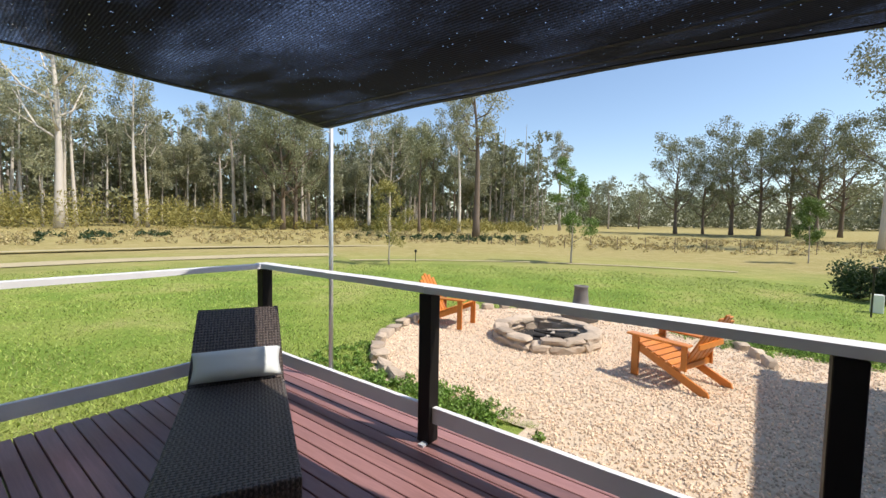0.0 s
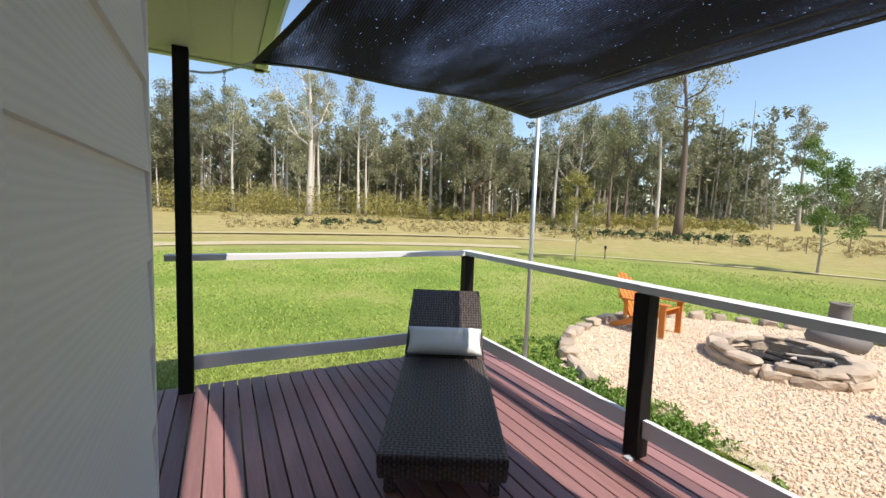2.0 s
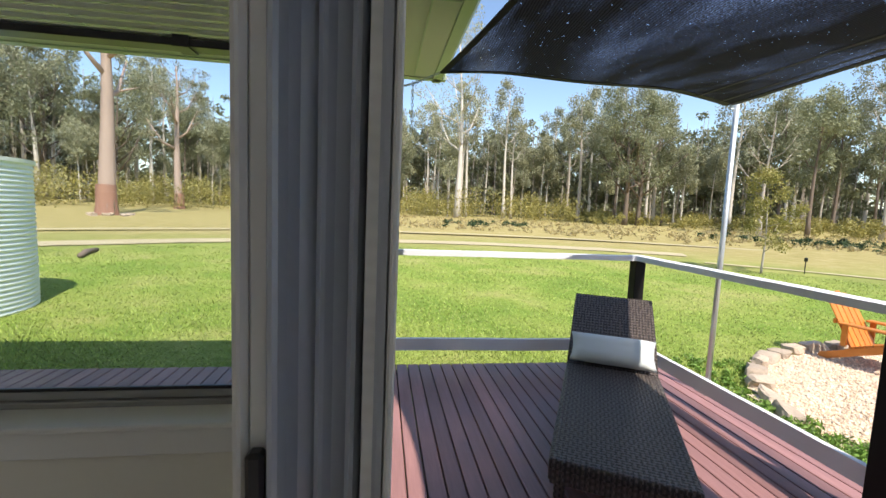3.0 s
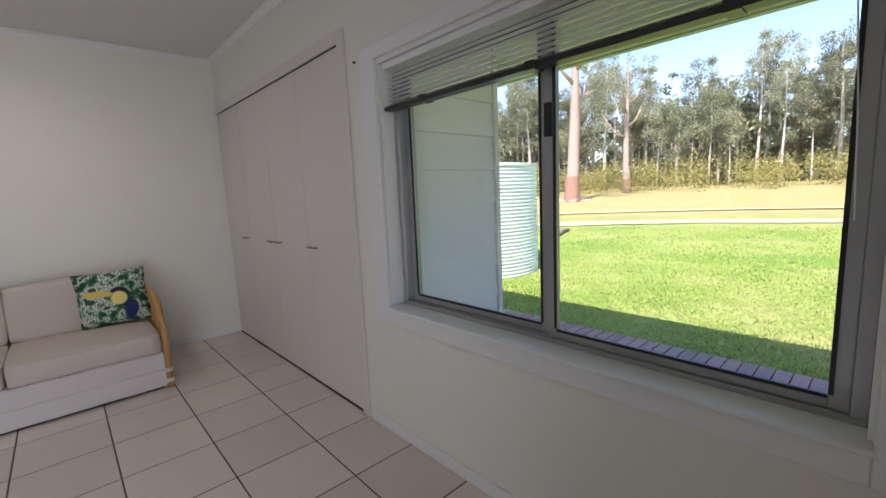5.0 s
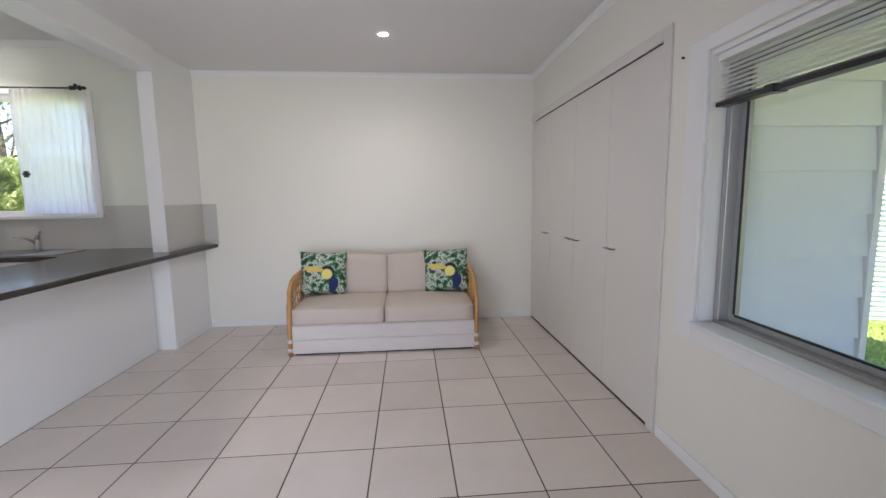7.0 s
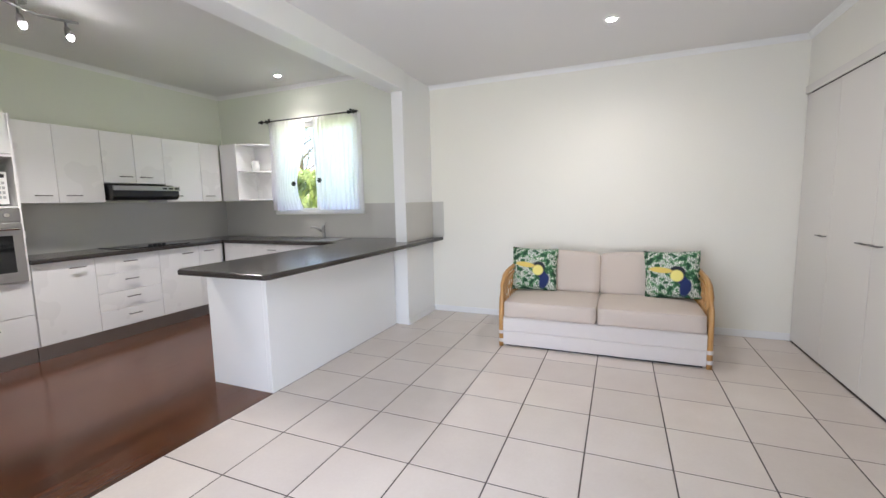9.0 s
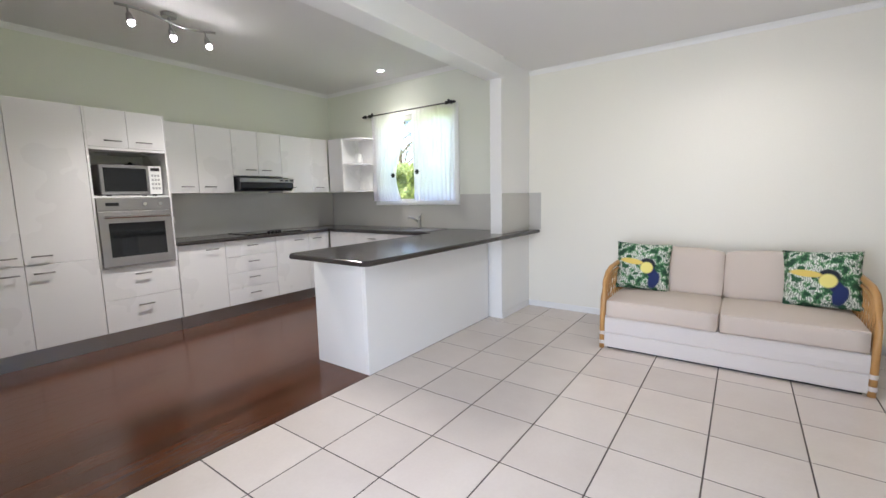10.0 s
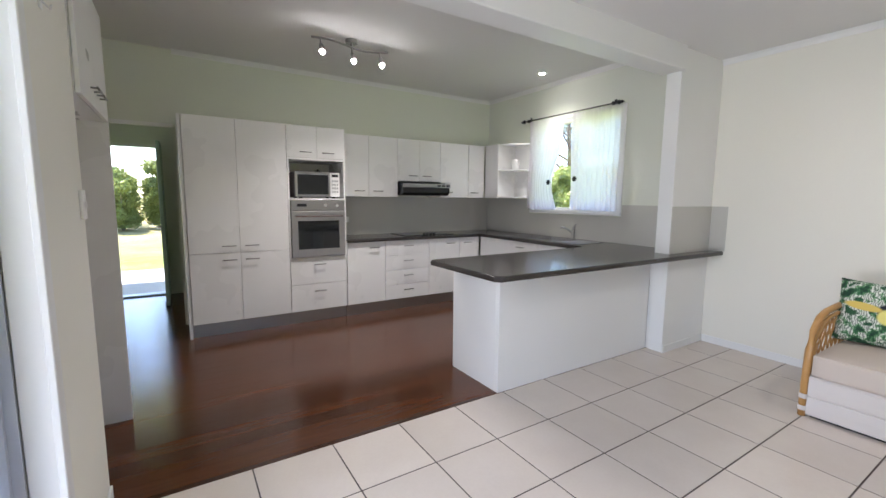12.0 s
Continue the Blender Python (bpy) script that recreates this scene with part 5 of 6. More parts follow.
def deck_post(x, y, z1, label):
    p = thing("deck_post", (x, y, DZ), 0, label, "post", "deck posts")
    part("shaft", boxes((-0.047, 0.047, -0.047, 0.047, 0, z1 - DZ)), M_POST, p, bev=0.004)
    return p


RX, RY, RT = 6.02, -4.73, 0.965
for x in (RX, 4.09, 2.20, 0.32):
    deck_post(x, RY, RT - 0.045, "short black square timber rail post on the deck")
deck_post(RX - 0.03, -2.40, 2.36, "tall black square verandah post up to the soffit")


def rail(name, a, b, w, h, label, warp=0.0):
    """A painted board between two points; w across, h thick."""
    r = thing(name, a, 0, label, "rail", "deck rails")
    d = Vector(b) - Vector(a)
    side = Vector((-d.y, d.x, 0)).normalized()
    bm = B()
    n = 14
    rings = []
    for i in range(n + 1):
        t = i / n
        p = d * t + Vector((0, 0, warp * math.sin(t * 7.0) * (1 - t) + 0.0008 * math.sin(t * 19)))
        tw = warp * 3.0 * math.sin(t * 5.0)
        rings.append([bm.verts.new(p + side * (w / 2 * u * math.cos(tw) - h / 2 * v * math.sin(tw)) + Vector((0, 0, w / 2 * u * math.sin(tw) + h / 2 * v))) for u, v in ((-1, -1), (1, -1), (1, 1), (-1, 1))])
    for r0, r1 in zip(rings, rings[1:]):
        for k in range(4):
            bm.faces.new((r0[k], r0[(k + 1) % 4], r1[(k + 1) % 4], r1[k]))
    bm.faces.new(rings[0][::-1])
    bm.faces.new(rings[-1])
    bmesh.ops.bevel(bm, geom=[e for e in bm.edges if len(e.link_faces) == 2 and e.calc_face_angle(0) > 0.8], offset=0.004, segments=2, affect="EDGES")
    part("board", bm, M_RAIL, r)
    return r


zt = RT - 0.02
rail("top_rail", (RX + 0.02, -2.28, zt), (RX + 0.02, RY - 0.06, zt), 0.10, 0.04, "white painted top rail at the deck's lawn end")
rail("top_rail", (RX + 0.07, RY - 0.005, zt + 0.004), (4.10, RY - 0.005, zt + 0.004), 0.11, 0.042, "white painted top rail joined at the corner post")
rail("top_rail", (4.098, RY - 0.005, zt + 0.002), (0.25, RY - 0.005, zt + 0.002), 0.11, 0.042, "white painted top rail facing the gravel")
rail("low_rail", (RX + 0.01, -2.45, 0.175), (RX + 0.01, RY + 0.05, 0.165), 0.034, 0.10, "white lower rail at the lawn end", 0.006)
for a, b in ((RX - 0.05, 4.14), (4.04, 2.25), (2.15, 0.37)):
    rail("low_rail", (a, RY, 0.16), (b, RY, 0.16), 0.034, 0.10, "white painted lower rail between the posts")
part("bracket", boxes((-0.02, 0.02, -0.03, 0.03, 0.0, 0.014)), M_ALU, thing("rail_bracket", (4.07, RY + 0.065, DZ), 0, "small steel bracket at the post foot", "bracket"))

pl = thing("sail_pole", (5.42, -5.0, DZ), 0, "galvanised steel pole holding the shade sail's corner", "pole")
part("pipe", tubes([(0, 0, 0), (0, 0, 2.17)], 0.019, 14), M_GALV, pl, smooth=True)
part("cap", tubes([(0, 0, 2.17), (0, 0, 2.185)], 0.022, 14), M_GALV, pl)
part("base_plate", boxes((-0.06, 0.06, -0.06, 0.06, 0, 0.008)), M_GALV, pl)
part("eye_bolt", tubes([(0.0, 0.02, 2.13), (-0.01, 0.06, 2.135)], 0.006, 6), M_GALV, pl)

SA, SB, SC, SD = Vector((5.05, -2.80, 2.07)), Vector((5.40, -4.93, 2.135)), Vector((0.45, -5.25, 2.08)), Vector((0.75, -2.95, 2.62))


def sail():
    n = 44
    verts, faces = [], []

    def edge(a, b, t, bow):
        mid = (SA + SB + SC + SD) / 4
        p = a.lerp(b, t)
        inward = (mid - (a + b) / 2)
        inward.z = 0
        return p + inward.normalized() * bow * math.sin(math.pi * t)

    for j in range(n + 1):
        v = j / n
        for i in range(n + 1):
            u = i / n
            south, north = edge(SC, SB, u, 0.56), edge(SD, SA, u, 0.34)
            west, east = edge(SC, SD, v, 0.12), edge(SB, SA, v, 0.16)
            bil = SC.lerp(SB, u).lerp(SD.lerp(SA, u), v)
            p = south.lerp(north, v) + west.lerp(east, u) - bil
            p.z += -0.10 * math.sin(math.pi * u) * math.sin(math.pi * v) - 0.11 * math.sin(math.pi * u) * (1 - v) + 0.016 * math.sin(10 * v + 5 * u) * math.sin(math.pi * v) + 0.010 * noise.noise((u * 7, v * 4, 0))
            verts.append(p - SB)
    for j in range(n):
        for i in range(n):
            a = j * (n + 1) + i
            faces.append((a, a + 1, a + n + 2, a + n + 1))
    s = thing("shade_sail", SB, 0, "charcoal knitted shade sail stretched over the deck", "shade sail")
    soup("cloth", verts, faces, M_SAIL, s, True)
    rim = [[verts[i] for i in range(n + 1)], [verts[i * (n + 1) + n] for i in range(n + 1)], [verts[n * (n + 1) + i] for i in range(n + 1)], [verts[i * (n + 1)] for i in range(n + 1)]]
    for r in rim:
        bm = B()
        rings = []
        for p in r:
            rings.append([bm.verts.new(p + Vector(q)) for q in ((-0.02, -0.02, 0.003), (0.02, 0.02, 0.003), (0.02, 0.02, -0.003), (-0.02, -0.02, -0.003))])
        for a, b in zip(rings, rings[1:]):
            for k in range(4):
                bm.faces.new((a[k], a[(k + 1) % 4], b[(k + 1) % 4], b[k]))
        part("hem", bm, M_HEM, s)
    # sewn seams run along the cloth, parallel to its long edge
    for row, i0 in ((3, 0), (8, 0)):
        bm = B()
        rings = [[bm.verts.new(verts[row * (n + 1) + i] + Vector((0, dy, -0.004))) for dy in (-0.011, 0.011)] for i in range(i0, n + 1)]
        for a, b in zip(rings, rings[1:]):
            bm.faces.new((a[0], a[1], b[1], b[0]))
        part("seam", bm, M_HEM, s, "doubled sewn seam")


sail()


def chain(a, b, n, tail=0):
    a, b = Vector(a), Vector(b)
    c = thing("chain", a, 0, "steel chain tying the sail to the verandah post", "chain")
    for i in range(n + tail):
        if i < n:
            p = (b - a) * ((i + 0.5) / n)
            p.z -= 0.03 * math.sin(math.pi * (i + 0.5) / n)
            d = (b - a).normalized()
        else:
            p = (b - a) * 0.62 + Vector((0, 0, -0.03 - 0.022 * (i - n)))
            d = Vector((0, 0, -1))
        sd = d.cross(Vector((0, 0, 1)) if abs(d.z) < 0.9 else Vector((1, 0, 0))).normalized()
        if i % 2:
            sd = d.cross(sd)
        bm = B()
        pts = [p + d * 0.015 * math.cos(k * math.pi / 4) + sd * 0.008 * math.sin(k * math.pi / 4) for k in range(9)]
        tube(bm, pts, 0.0025, 4, False)
        part("link", bm, M_GALV, c)


chain((RX - 0.03, -2.45, 2.22), SA + Vector((0.01, 0.02, 0)), 42, 14)


# ---- sun lounger ----
def lounger():
    a, b = Vector((4.165, -3.51, 0)), Vector((5.77, -4.37, 0))
    ang = math.degrees(math.atan2(b.y - a.y, b.x - a.x))
    s = thing("sun_lounger", (4.165, -3.51, DZ), ang, "dark brown wicker sun lounger with its back raised", "sun lounger")
    L, W = 1.30, 0.305
    part("seat", boxes((0, L, -W, W, 0.19, 0.25)), M_WICKER, s, bev=0.018, seg=3)
    part("skirt", boxes((0.005, 0.03, -W + 0.01, W - 0.01, 0.13, 0.20), (0.03, L, -W, -W + 0.025, 0.13, 0.20), (0.03, L, W - 0.025, W, 0.13, 0.20)), M_WICKER, s, bev=0.004)
    for x in (0.12, 1.22):
        for y in (-W + 0.05, W - 0.05):
            part("leg", boxes((x - 0.025, x + 0.025, y - 0.025, y + 0.025, 0.0, 0.19)), M_WICKER, s, bev=0.005)
    bm = B()
    n = 12
    rings = []
    for i in range(n + 1):
        t = i / n
        x = L + 0.02 + t * 0.53
        z = 0.235 + 0.43 * t + 0.03 * math.sin(math.pi * t)
        w = W - 0.015 * t
        rings.append([bm.verts.new((x + dx, yy, z + dz)) for dx, yy, dz in ((0.0, -w, 0.0), (0.0, w, 0.0), (0.035, w, -0.04), (0.035, -w, -0.04))])
    for r0, r1 in zip(rings, rings[1:]):
        for k in range(4):
            bm.faces.new((r0[k], r0[(k + 1) % 4], r1[(k + 1) % 4], r1[k]))
    bm.faces.new(rings[0])
    bm.faces.new(rings[-1])
    bmesh.ops.bevel(bm, geom=[e for e in bm.edges if len(e.link_faces) == 2 and e.calc_face_angle(0) > 0.8], offset=0.012, segments=2, affect="EDGES")
    part("backrest", bm, M_WICKER, s)
    part("back_strut", boxes((L + 0.42, L + 0.45, -W + 0.06, -W + 0.09, 0, 0.52), (L + 0.42, L + 0.45, W - 0.09, W - 0.06, 0, 0.52)), M_WICKER, s)
    c = thing("bolster_cushion", (0, 0, 0), 0, "pale grey-blue bolster cushion leaning on the lounger back", "cushion")
    m = pose(4.165, -3.51, DZ, 0, 0, ang) @ pose(L - 0.02, 0.0, 0.275, 0, 0, 0) @ pose(0, 0, 0, 0, 42, 0) @ pose(0, 0, 0, 0, 0, 90)
    c.matrix_basis = m
    bm = pillow_mesh(0.58, 0.23, 0.13)
    part("cover", bm, M_CUSH, c, smooth=True)
    return ang


lounger()


# ---- gravel court with fire pit ----
def in_gravel(x, y):
    d = math.hypot((x - 4.9) / 2.65, (y + 8.9) / 2.75) + 0.05 * noise.noise((x * 0.9, y * 0.9, 3))
    south = y < -5.6 and x < 4.0 and y > -10.6
    return d < 1 or (south and x > -0.2 and (y < -6.0 or x < 4.0))


GZ = -0.48


def gravel():
    verts, faces, idx = [], [], {}
    st = 0.16
    for i in range(60):
        for j in range(60):
            x, y = -0.4 + i * st, -12.2 + j * st
            if in_gravel(x, y):
                q = []
                for dx, dy in ((0, 0), (1, 0), (1, 1), (0, 1)):
                    k = (i + dx, j + dy)
                    if k not in idx:
                        idx[k] = len(verts)
                        xx, yy = -0.4 + k[0] * st, -12.2 + k[1] * st
                        verts.append((xx, yy, GZ + 0.006 * noise.noise((xx * 3, yy * 3, 0))))
                    q.append(idx[k])
                faces.append(q)
    o = soup("gravel_bed", verts, faces, M_GRAVEL)
    tagged(o, "flat cream gravel bed", "", "", "structure")
    rnd = random.Random(4)
    ico = B()
    bmesh.ops.create_icosphere(ico, subdivisions=1, radius=1.0)
    iv, jf = [v.co.copy() for v in ico.verts], [[v.index for v in f.verts] for f in ico.faces]
    ico.free()
    verts, faces = [], []
    n = 0
    while n < 32000:
        x, y = rnd.uniform(0.6, 7.6), rnd.uniform(-11.6, -5.4)
        if not in_gravel(x, y) or rnd.random() > 1.25 - (-5.4 - y) / 7:
            continue
        n += 1
        r = rnd.uniform(0.007, 0.016)
        rot = Euler((rnd.uniform(0, 6), rnd.uniform(0, 6), rnd.uniform(0, 6))).to_matrix()
        sc = Vector((r * rnd.uniform(0.8, 1.4), r, r * rnd.uniform(0.5, 0.8)))
        b0 = len(verts)
        for v in iv:
            p = rot @ Vector((v.x * sc.x, v.y * sc.y, v.z * sc.z)) * rnd.uniform(0.88, 1.1)
            verts.append((x + p.x, y + p.y, GZ + 0.006 + p.z))
        faces += [[b0 + k for k in f] for f in jf]
    o = soup("gravel", verts, faces, M_PEBBLE)
    tagged(o, "loose cream and tan gravel stones", "gravel", "", "stuff")


gravel()


def rock_mesh(bm, c, s, rnd, rot=None):
    geo = bmesh.ops.create_icosphere(bm, subdivisions=2, radius=1.0)
    off = Vector((rnd.uniform(0, 50), rnd.uniform(0, 50), rnd.uniform(0, 50)))
    rm = Matrix.Rotation(rnd.uniform(0, 6.28) if rot is None else rot, 3, "Z")
    for v in geo["verts"]:
        p = v.co.copy()
        p = Vector([math.copysign(abs(q) ** 0.5, q) for q in p])
        p *= 1 + 0.38 * noise.noise(p * 1.0 + off) + 0.14 * noise.noise(p * 2.7 + off)
        v.co = rm @ Vector((p.x * s[0], p.y * s[1], p.z * s[2])) + Vector(c)


PIT = Vector((5.17, -9.05, GZ))


def fire_pit():
    rnd = random.Random(9)
    f = thing("fire_pit", PIT, 0, "round fire pit of stacked rough sandstone rocks", "fire pit")
    for lay, (n, rad, z, h) in enumerate(((17, 0.75, 0.05, 0.09), (16, 0.73, 0.16, 0.05))):
        for k in range(n):
            a = 2 * math.pi * (k + 0.5 * lay) / n + rnd.uniform(-0.06, 0.06)
            if lay == 1 and k in (4,):
                continue
            bm = B()
            rock_mesh(bm, (rad * math.cos(a), rad * math.sin(a), z), (rnd.uniform(0.10, 0.14), rnd.uniform(0.16, 0.22), h * rnd.uniform(0.8, 1.2)), rnd, a)
            part("stone", bm, M_STONE, f, smooth=False)
    bm = B()
    lathe(bm, [(0.64, 0.0), (0.64, 0.012), (0.4, 0.02), (0.05, 0.03)], 24)
    part("ash_bed", bm, M_ASH, f)
    for k in range(6):
        a = rnd.uniform(0, 3.1)
        c = Vector((rnd.uniform(-0.25, 0.25), rnd.uniform(-0.25, 0.25), 0.06 + 0.02 * k))
        d = Vector((math.cos(a), math.sin(a), rnd.uniform(-0.1, 0.25))) * 0.24
        part("log", tubes([c - d, c + d], [0.024, 0.016], 8), M_BARKG if k % 2 else M_ASH, f)


fire_pit()


def edging():
    rnd = random.Random(3)
    k = 0
    for i in range(30):
        a = radians(70 - i * 8.0)
        x, y = 4.9 + 2.72 * math.cos(a), -8.9 + 2.82 * math.sin(a)
        if x < 3.2 and y > -9:
            continue
        s = thing("edging_stone", (x, y, -0.5), 0, "rough sandstone rock edging the gravel", "rock", "edging stones")
        bm = B()
        rock_mesh(bm, (0, 0, 0.05), (rnd.uniform(0.07, 0.13), rnd.uniform(0.11, 0.20), rnd.uniform(0.05, 0.11)), rnd, a)
        part("rock", bm, M_STONE, s)


edging()
ur = thing("clay_urn", (5.22, -10.75, -0.5), 0, "dark grey clay chiminea urn beyond the fire pit", "urn")
bm = B()
lathe(bm, [(0.2, 0), (0.34, 0.05), (0.38, 0.15), (0.35, 0.25), (0.24, 0.31), (0.155, 0.35), (0.14, 0.45), (0.13, 0.58), (0.122, 0.66), (0.135, 0.675), (0.135, 0.70), (0.1, 0.70), (0.095, 0.6)], 24)
part("pot", bm, M_URN, ur, smooth=True)


def adirondack(loc, rot, label):
    c = thing("adirondack_chair", loc, rot, label, "chair", "fire pit chairs")
    # faces +y: front legs at y=+0.28
    for s in (-1, 1):
        x = s * 0.29
        part("front_leg", boxes((x - 0.018, x + 0.018, 0.24, 0.33, 0.0, 0.50)), M_ORANGE, c, bev=0.004)
        bm = B()
        pts = [(0.30, 0.33), (0.30, 0.42), (-0.55, 0.06), (-0.57, 0.0), (-0.46, 0.0)]
        ends = [[bm.verts.new((x - s * 0.02 + dx, y, z)) for y, z in pts] for dx in (-0.014, 0.014)]
        for k in range(len(pts)):
            bm.faces.new((ends[0][k], ends[0][(k + 1) % len(pts)], ends[1][(k + 1) % len(pts)], ends[1][k]))
        bm.faces.new(ends[0])
        bm.faces.new(ends[1][::-1])
        part("side_rail", bm, M_ORANGE, c)
        part("armrest", boxes((x - 0.065, x + 0.065, -0.36, 0.38, 0.50, 0.525)), M_ORANGE, c, bev=0.008)
        part("arm_support", boxes((x - 0.012, x + 0.012, -0.33, -0.27, 0.22, 0.50)), M_ORANGE, c)
    for k in range(7):
        y = 0.28 - k * 0.082
        z = 0.418 - k * 0.032
        bm = boxes((-0.28, 0.28, -0.035, 0.035, -0.010, 0.010))
        bmesh.ops.rotate(bm, verts=bm.verts, cent=(0, 0, 0), matrix=Matrix.Rotation(radians(21), 3, "X"))
        bmesh.ops.translate(bm, verts=bm.verts, vec=(0, y, z))
        part("seat_slat", bm, M_ORANGE, c)
    for k in range(5):
        x = (k - 2) * 0.108
        bm = boxes((x - 0.046, x + 0.046, -0.010, 0.010, 0.0, 0.80 - 0.035 * abs(k - 2) ** 1.6))
        bmesh.ops.bevel(bm, geom=bm.edges[:], offset=0.006, segments=1, affect="EDGES")
        bmesh.ops.rotate(bm, verts=bm.verts, cent=(0, 0, 0), matrix=Matrix.Rotation(radians(28), 3, "X"))
        bmesh.ops.translate(bm, verts=bm.verts, vec=(0, -0.22, 0.18))
        part("back_slat", bm, M_ORANGE, c)
    for z, y in ((0.26, -0.29), (0.52, -0.43)):
        part("back_brace", boxes((-0.27, 0.27, y - 0.02, y + 0.0, z - 0.03, z + 0.03)), M_ORANGE, c)
    return c


adirondack((3.28, -8.40, GZ + 0.01), -110, "orange timber slatted armchair standing in sun on the gravel")
adirondack((6.88, -8.80, GZ + 0.01), 100, "orange timber slatted armchair seen beside the rock edging")


# ---- leaves, trees ----
def leaf_cloud(rnd, centres, per, size, flat=0.7):
    """Many small two-triangle leaves round cluster centres."""
    verts, faces = [], []
    for c, r in centres:
        for _ in range(per):
            d = Vector((rnd.gauss(0, 1), rnd.gauss(0, 1), rnd.gauss(0, 1)))
            d = d.normalized() * r * rnd.random() ** 0.45
            p = Vector(c) + Vector((d.x, d.y, d.z * flat))
            u = Vector((rnd.uniform(-1, 1), rnd.uniform(-1, 1), rnd.uniform(-1.4, 0.4))).normalized()
            w = u.cross(Vector((rnd.uniform(-1, 1), rnd.uniform(-1, 1), rnd.uniform(-1, 1)))).normalized()
            s = size * rnd.uniform(0.6, 1.4)
            b0 = len(verts)
            verts += [tuple(p - u * s), tuple(p + w * s * 0.42), tuple(p + u * s), tuple(p - w * s * 0.42)]
            faces.append((b0, b0 + 1, b0 + 2, b0 + 3))
    return verts, faces


def gum(name, seed, h, r, bark, leaves, label, spread=0.22, first=0.45, density=70, lean=0.0, dead=False, leafsize=0.145, nl=9, clump=1.2, foot=None):
    """A gum tree: bent tapered trunk, forking limbs, open clumps of leaves."""
    rnd = random.Random(seed)
    t = thing(name, (0, 0, 0), 0, label, "tree", "gum trees")
    bm = B()
    n = 9
    pts = []
    ph = rnd.uniform(0, 6)
    for i in range(n + 1):
        k = i / n
        pts.append(Vector((lean * h * k + 0.02 * h * math.sin(k * 4 + ph) * k, 0.02 * h * math.cos(k * 3.3 + ph) * k, h * 0.92 * k - 0.15)))
    rads = [r * (1.25 if i == 0 else 1.0) * (1 - 0.86 * i / n) for i in range(n + 1)]
    tube(bm, pts, rads, 9)
    centres = []
    for i in range(nl):
        k = first + (0.97 - first) * (i + rnd.random() * 0.6) / nl
        p0 = pts[0].lerp(pts[-1], k)
        j = min(n - 1, int(k * n))
        p0 = pts[j].lerp(pts[j + 1], k * n - j)
        a = i * 2.4 + rnd.uniform(-0.5, 0.5)
        ln = h * spread * rnd.uniform(0.6, 1.2) * (1.15 - 0.5 * k)
        up = rnd.uniform(0.5, 1.3)
        d = Vector((math.cos(a), math.sin(a), up)).normalized()
        p1 = p0 + d * ln * 0.5 + Vector((0, 0, -0.02 * h))
        p2 = p0 + d * ln + Vector((0, 0, 0.05 * h))
        r0 = r * (1 - 0.86 * k) * 0.6
        tube(bm, [p0, p1, p2], [r0, r0 * 0.65, r0 * 0.25], 6)
        for m in range(3):
            a2 = a + rnd.uniform(-1.1, 1.1)
            e = p1.lerp(p2, rnd.random()) + Vector((math.cos(a2), math.sin(a2), rnd.uniform(0.1, 0.9))).normalized() * ln * rnd.uniform(0.25, 0.5)
            tube(bm, [p1.lerp(p2, 0.3 * m), e], [r0 * 0.4, r0 * 0.12], 4)
            centres.append((e, clump * rnd.uniform(0.6, 1.15)))
        centres.append((p2, clump * rnd.uniform(0.8, 1.2)))
    centres.append((pts[-1], clump))
    part("trunk", bm, bark, t, smooth=True)
    if foot:
        fm = B()
        tube(fm, [(0, 0, -0.1), (0, 0, h * 0.03), (0, 0, h * 0.10)], [r * 1.32, r * 1.12, r * 1.02], 10, False)
        part("stripped_bark", fm, foot, t, "red-brown rough bark at the foot", smooth=True)
    if not dead:
        v, f = leaf_cloud(rnd, centres, int(density * 1.9), leafsize, 0.85)
        soup("crown", v, f, leaves, t)
    return t


def at_bearing(t0, px, r):
    """Ground place at a distance, by heading in degrees from east (counter-clockwise)."""
    a = radians(px)
    x, y = 2.5 + r * math.cos(a), -2.7 + r * math.sin(a)
    return x, y, gz(x, y)


protos = [
    gum("gum_tree", 1, 20, 0.34, M_BARKG, L_GUM, "tall grey-barked gum tree with open olive crown", 0.17, 0.5, 80),
    gum("gum_tree", 2, 17, 0.24, M_BARKD, L_GUM2, "slim dark-barked gum tree in the forest edge", 0.15, 0.45, 85),
    gum("gum_tree", 3, 22, 0.30, M_BARKW, L_GUM, "tall pale-trunked gum tree with sparse crown", 0.16, 0.55, 65),
    gum("gum_tree", 4, 15, 0.20, M_BARKG, L_GUM2, "young grey gum tree with narrow crown", 0.16, 0.35, 95),
    gum("gum_tree", 5, 18, 0.36, M_BARKD, L_GUM2, "broad dark gum tree with a full crown", 0.34, 0.24, 75, nl=20, clump=1.35),
    gum("gum_tree", 6, 13, 0.15, M_BARKW, L_GUM, "thin white sapling gum in the forest edge", 0.14, 0.5, 70),
]
for i, p in enumerate(protos):
    x, y, z = at_bearing(0, 55 + i * 9, 72 + 4 * i)
    p.matrix_basis = pose(x, y, z, 0, 0, i * 50)

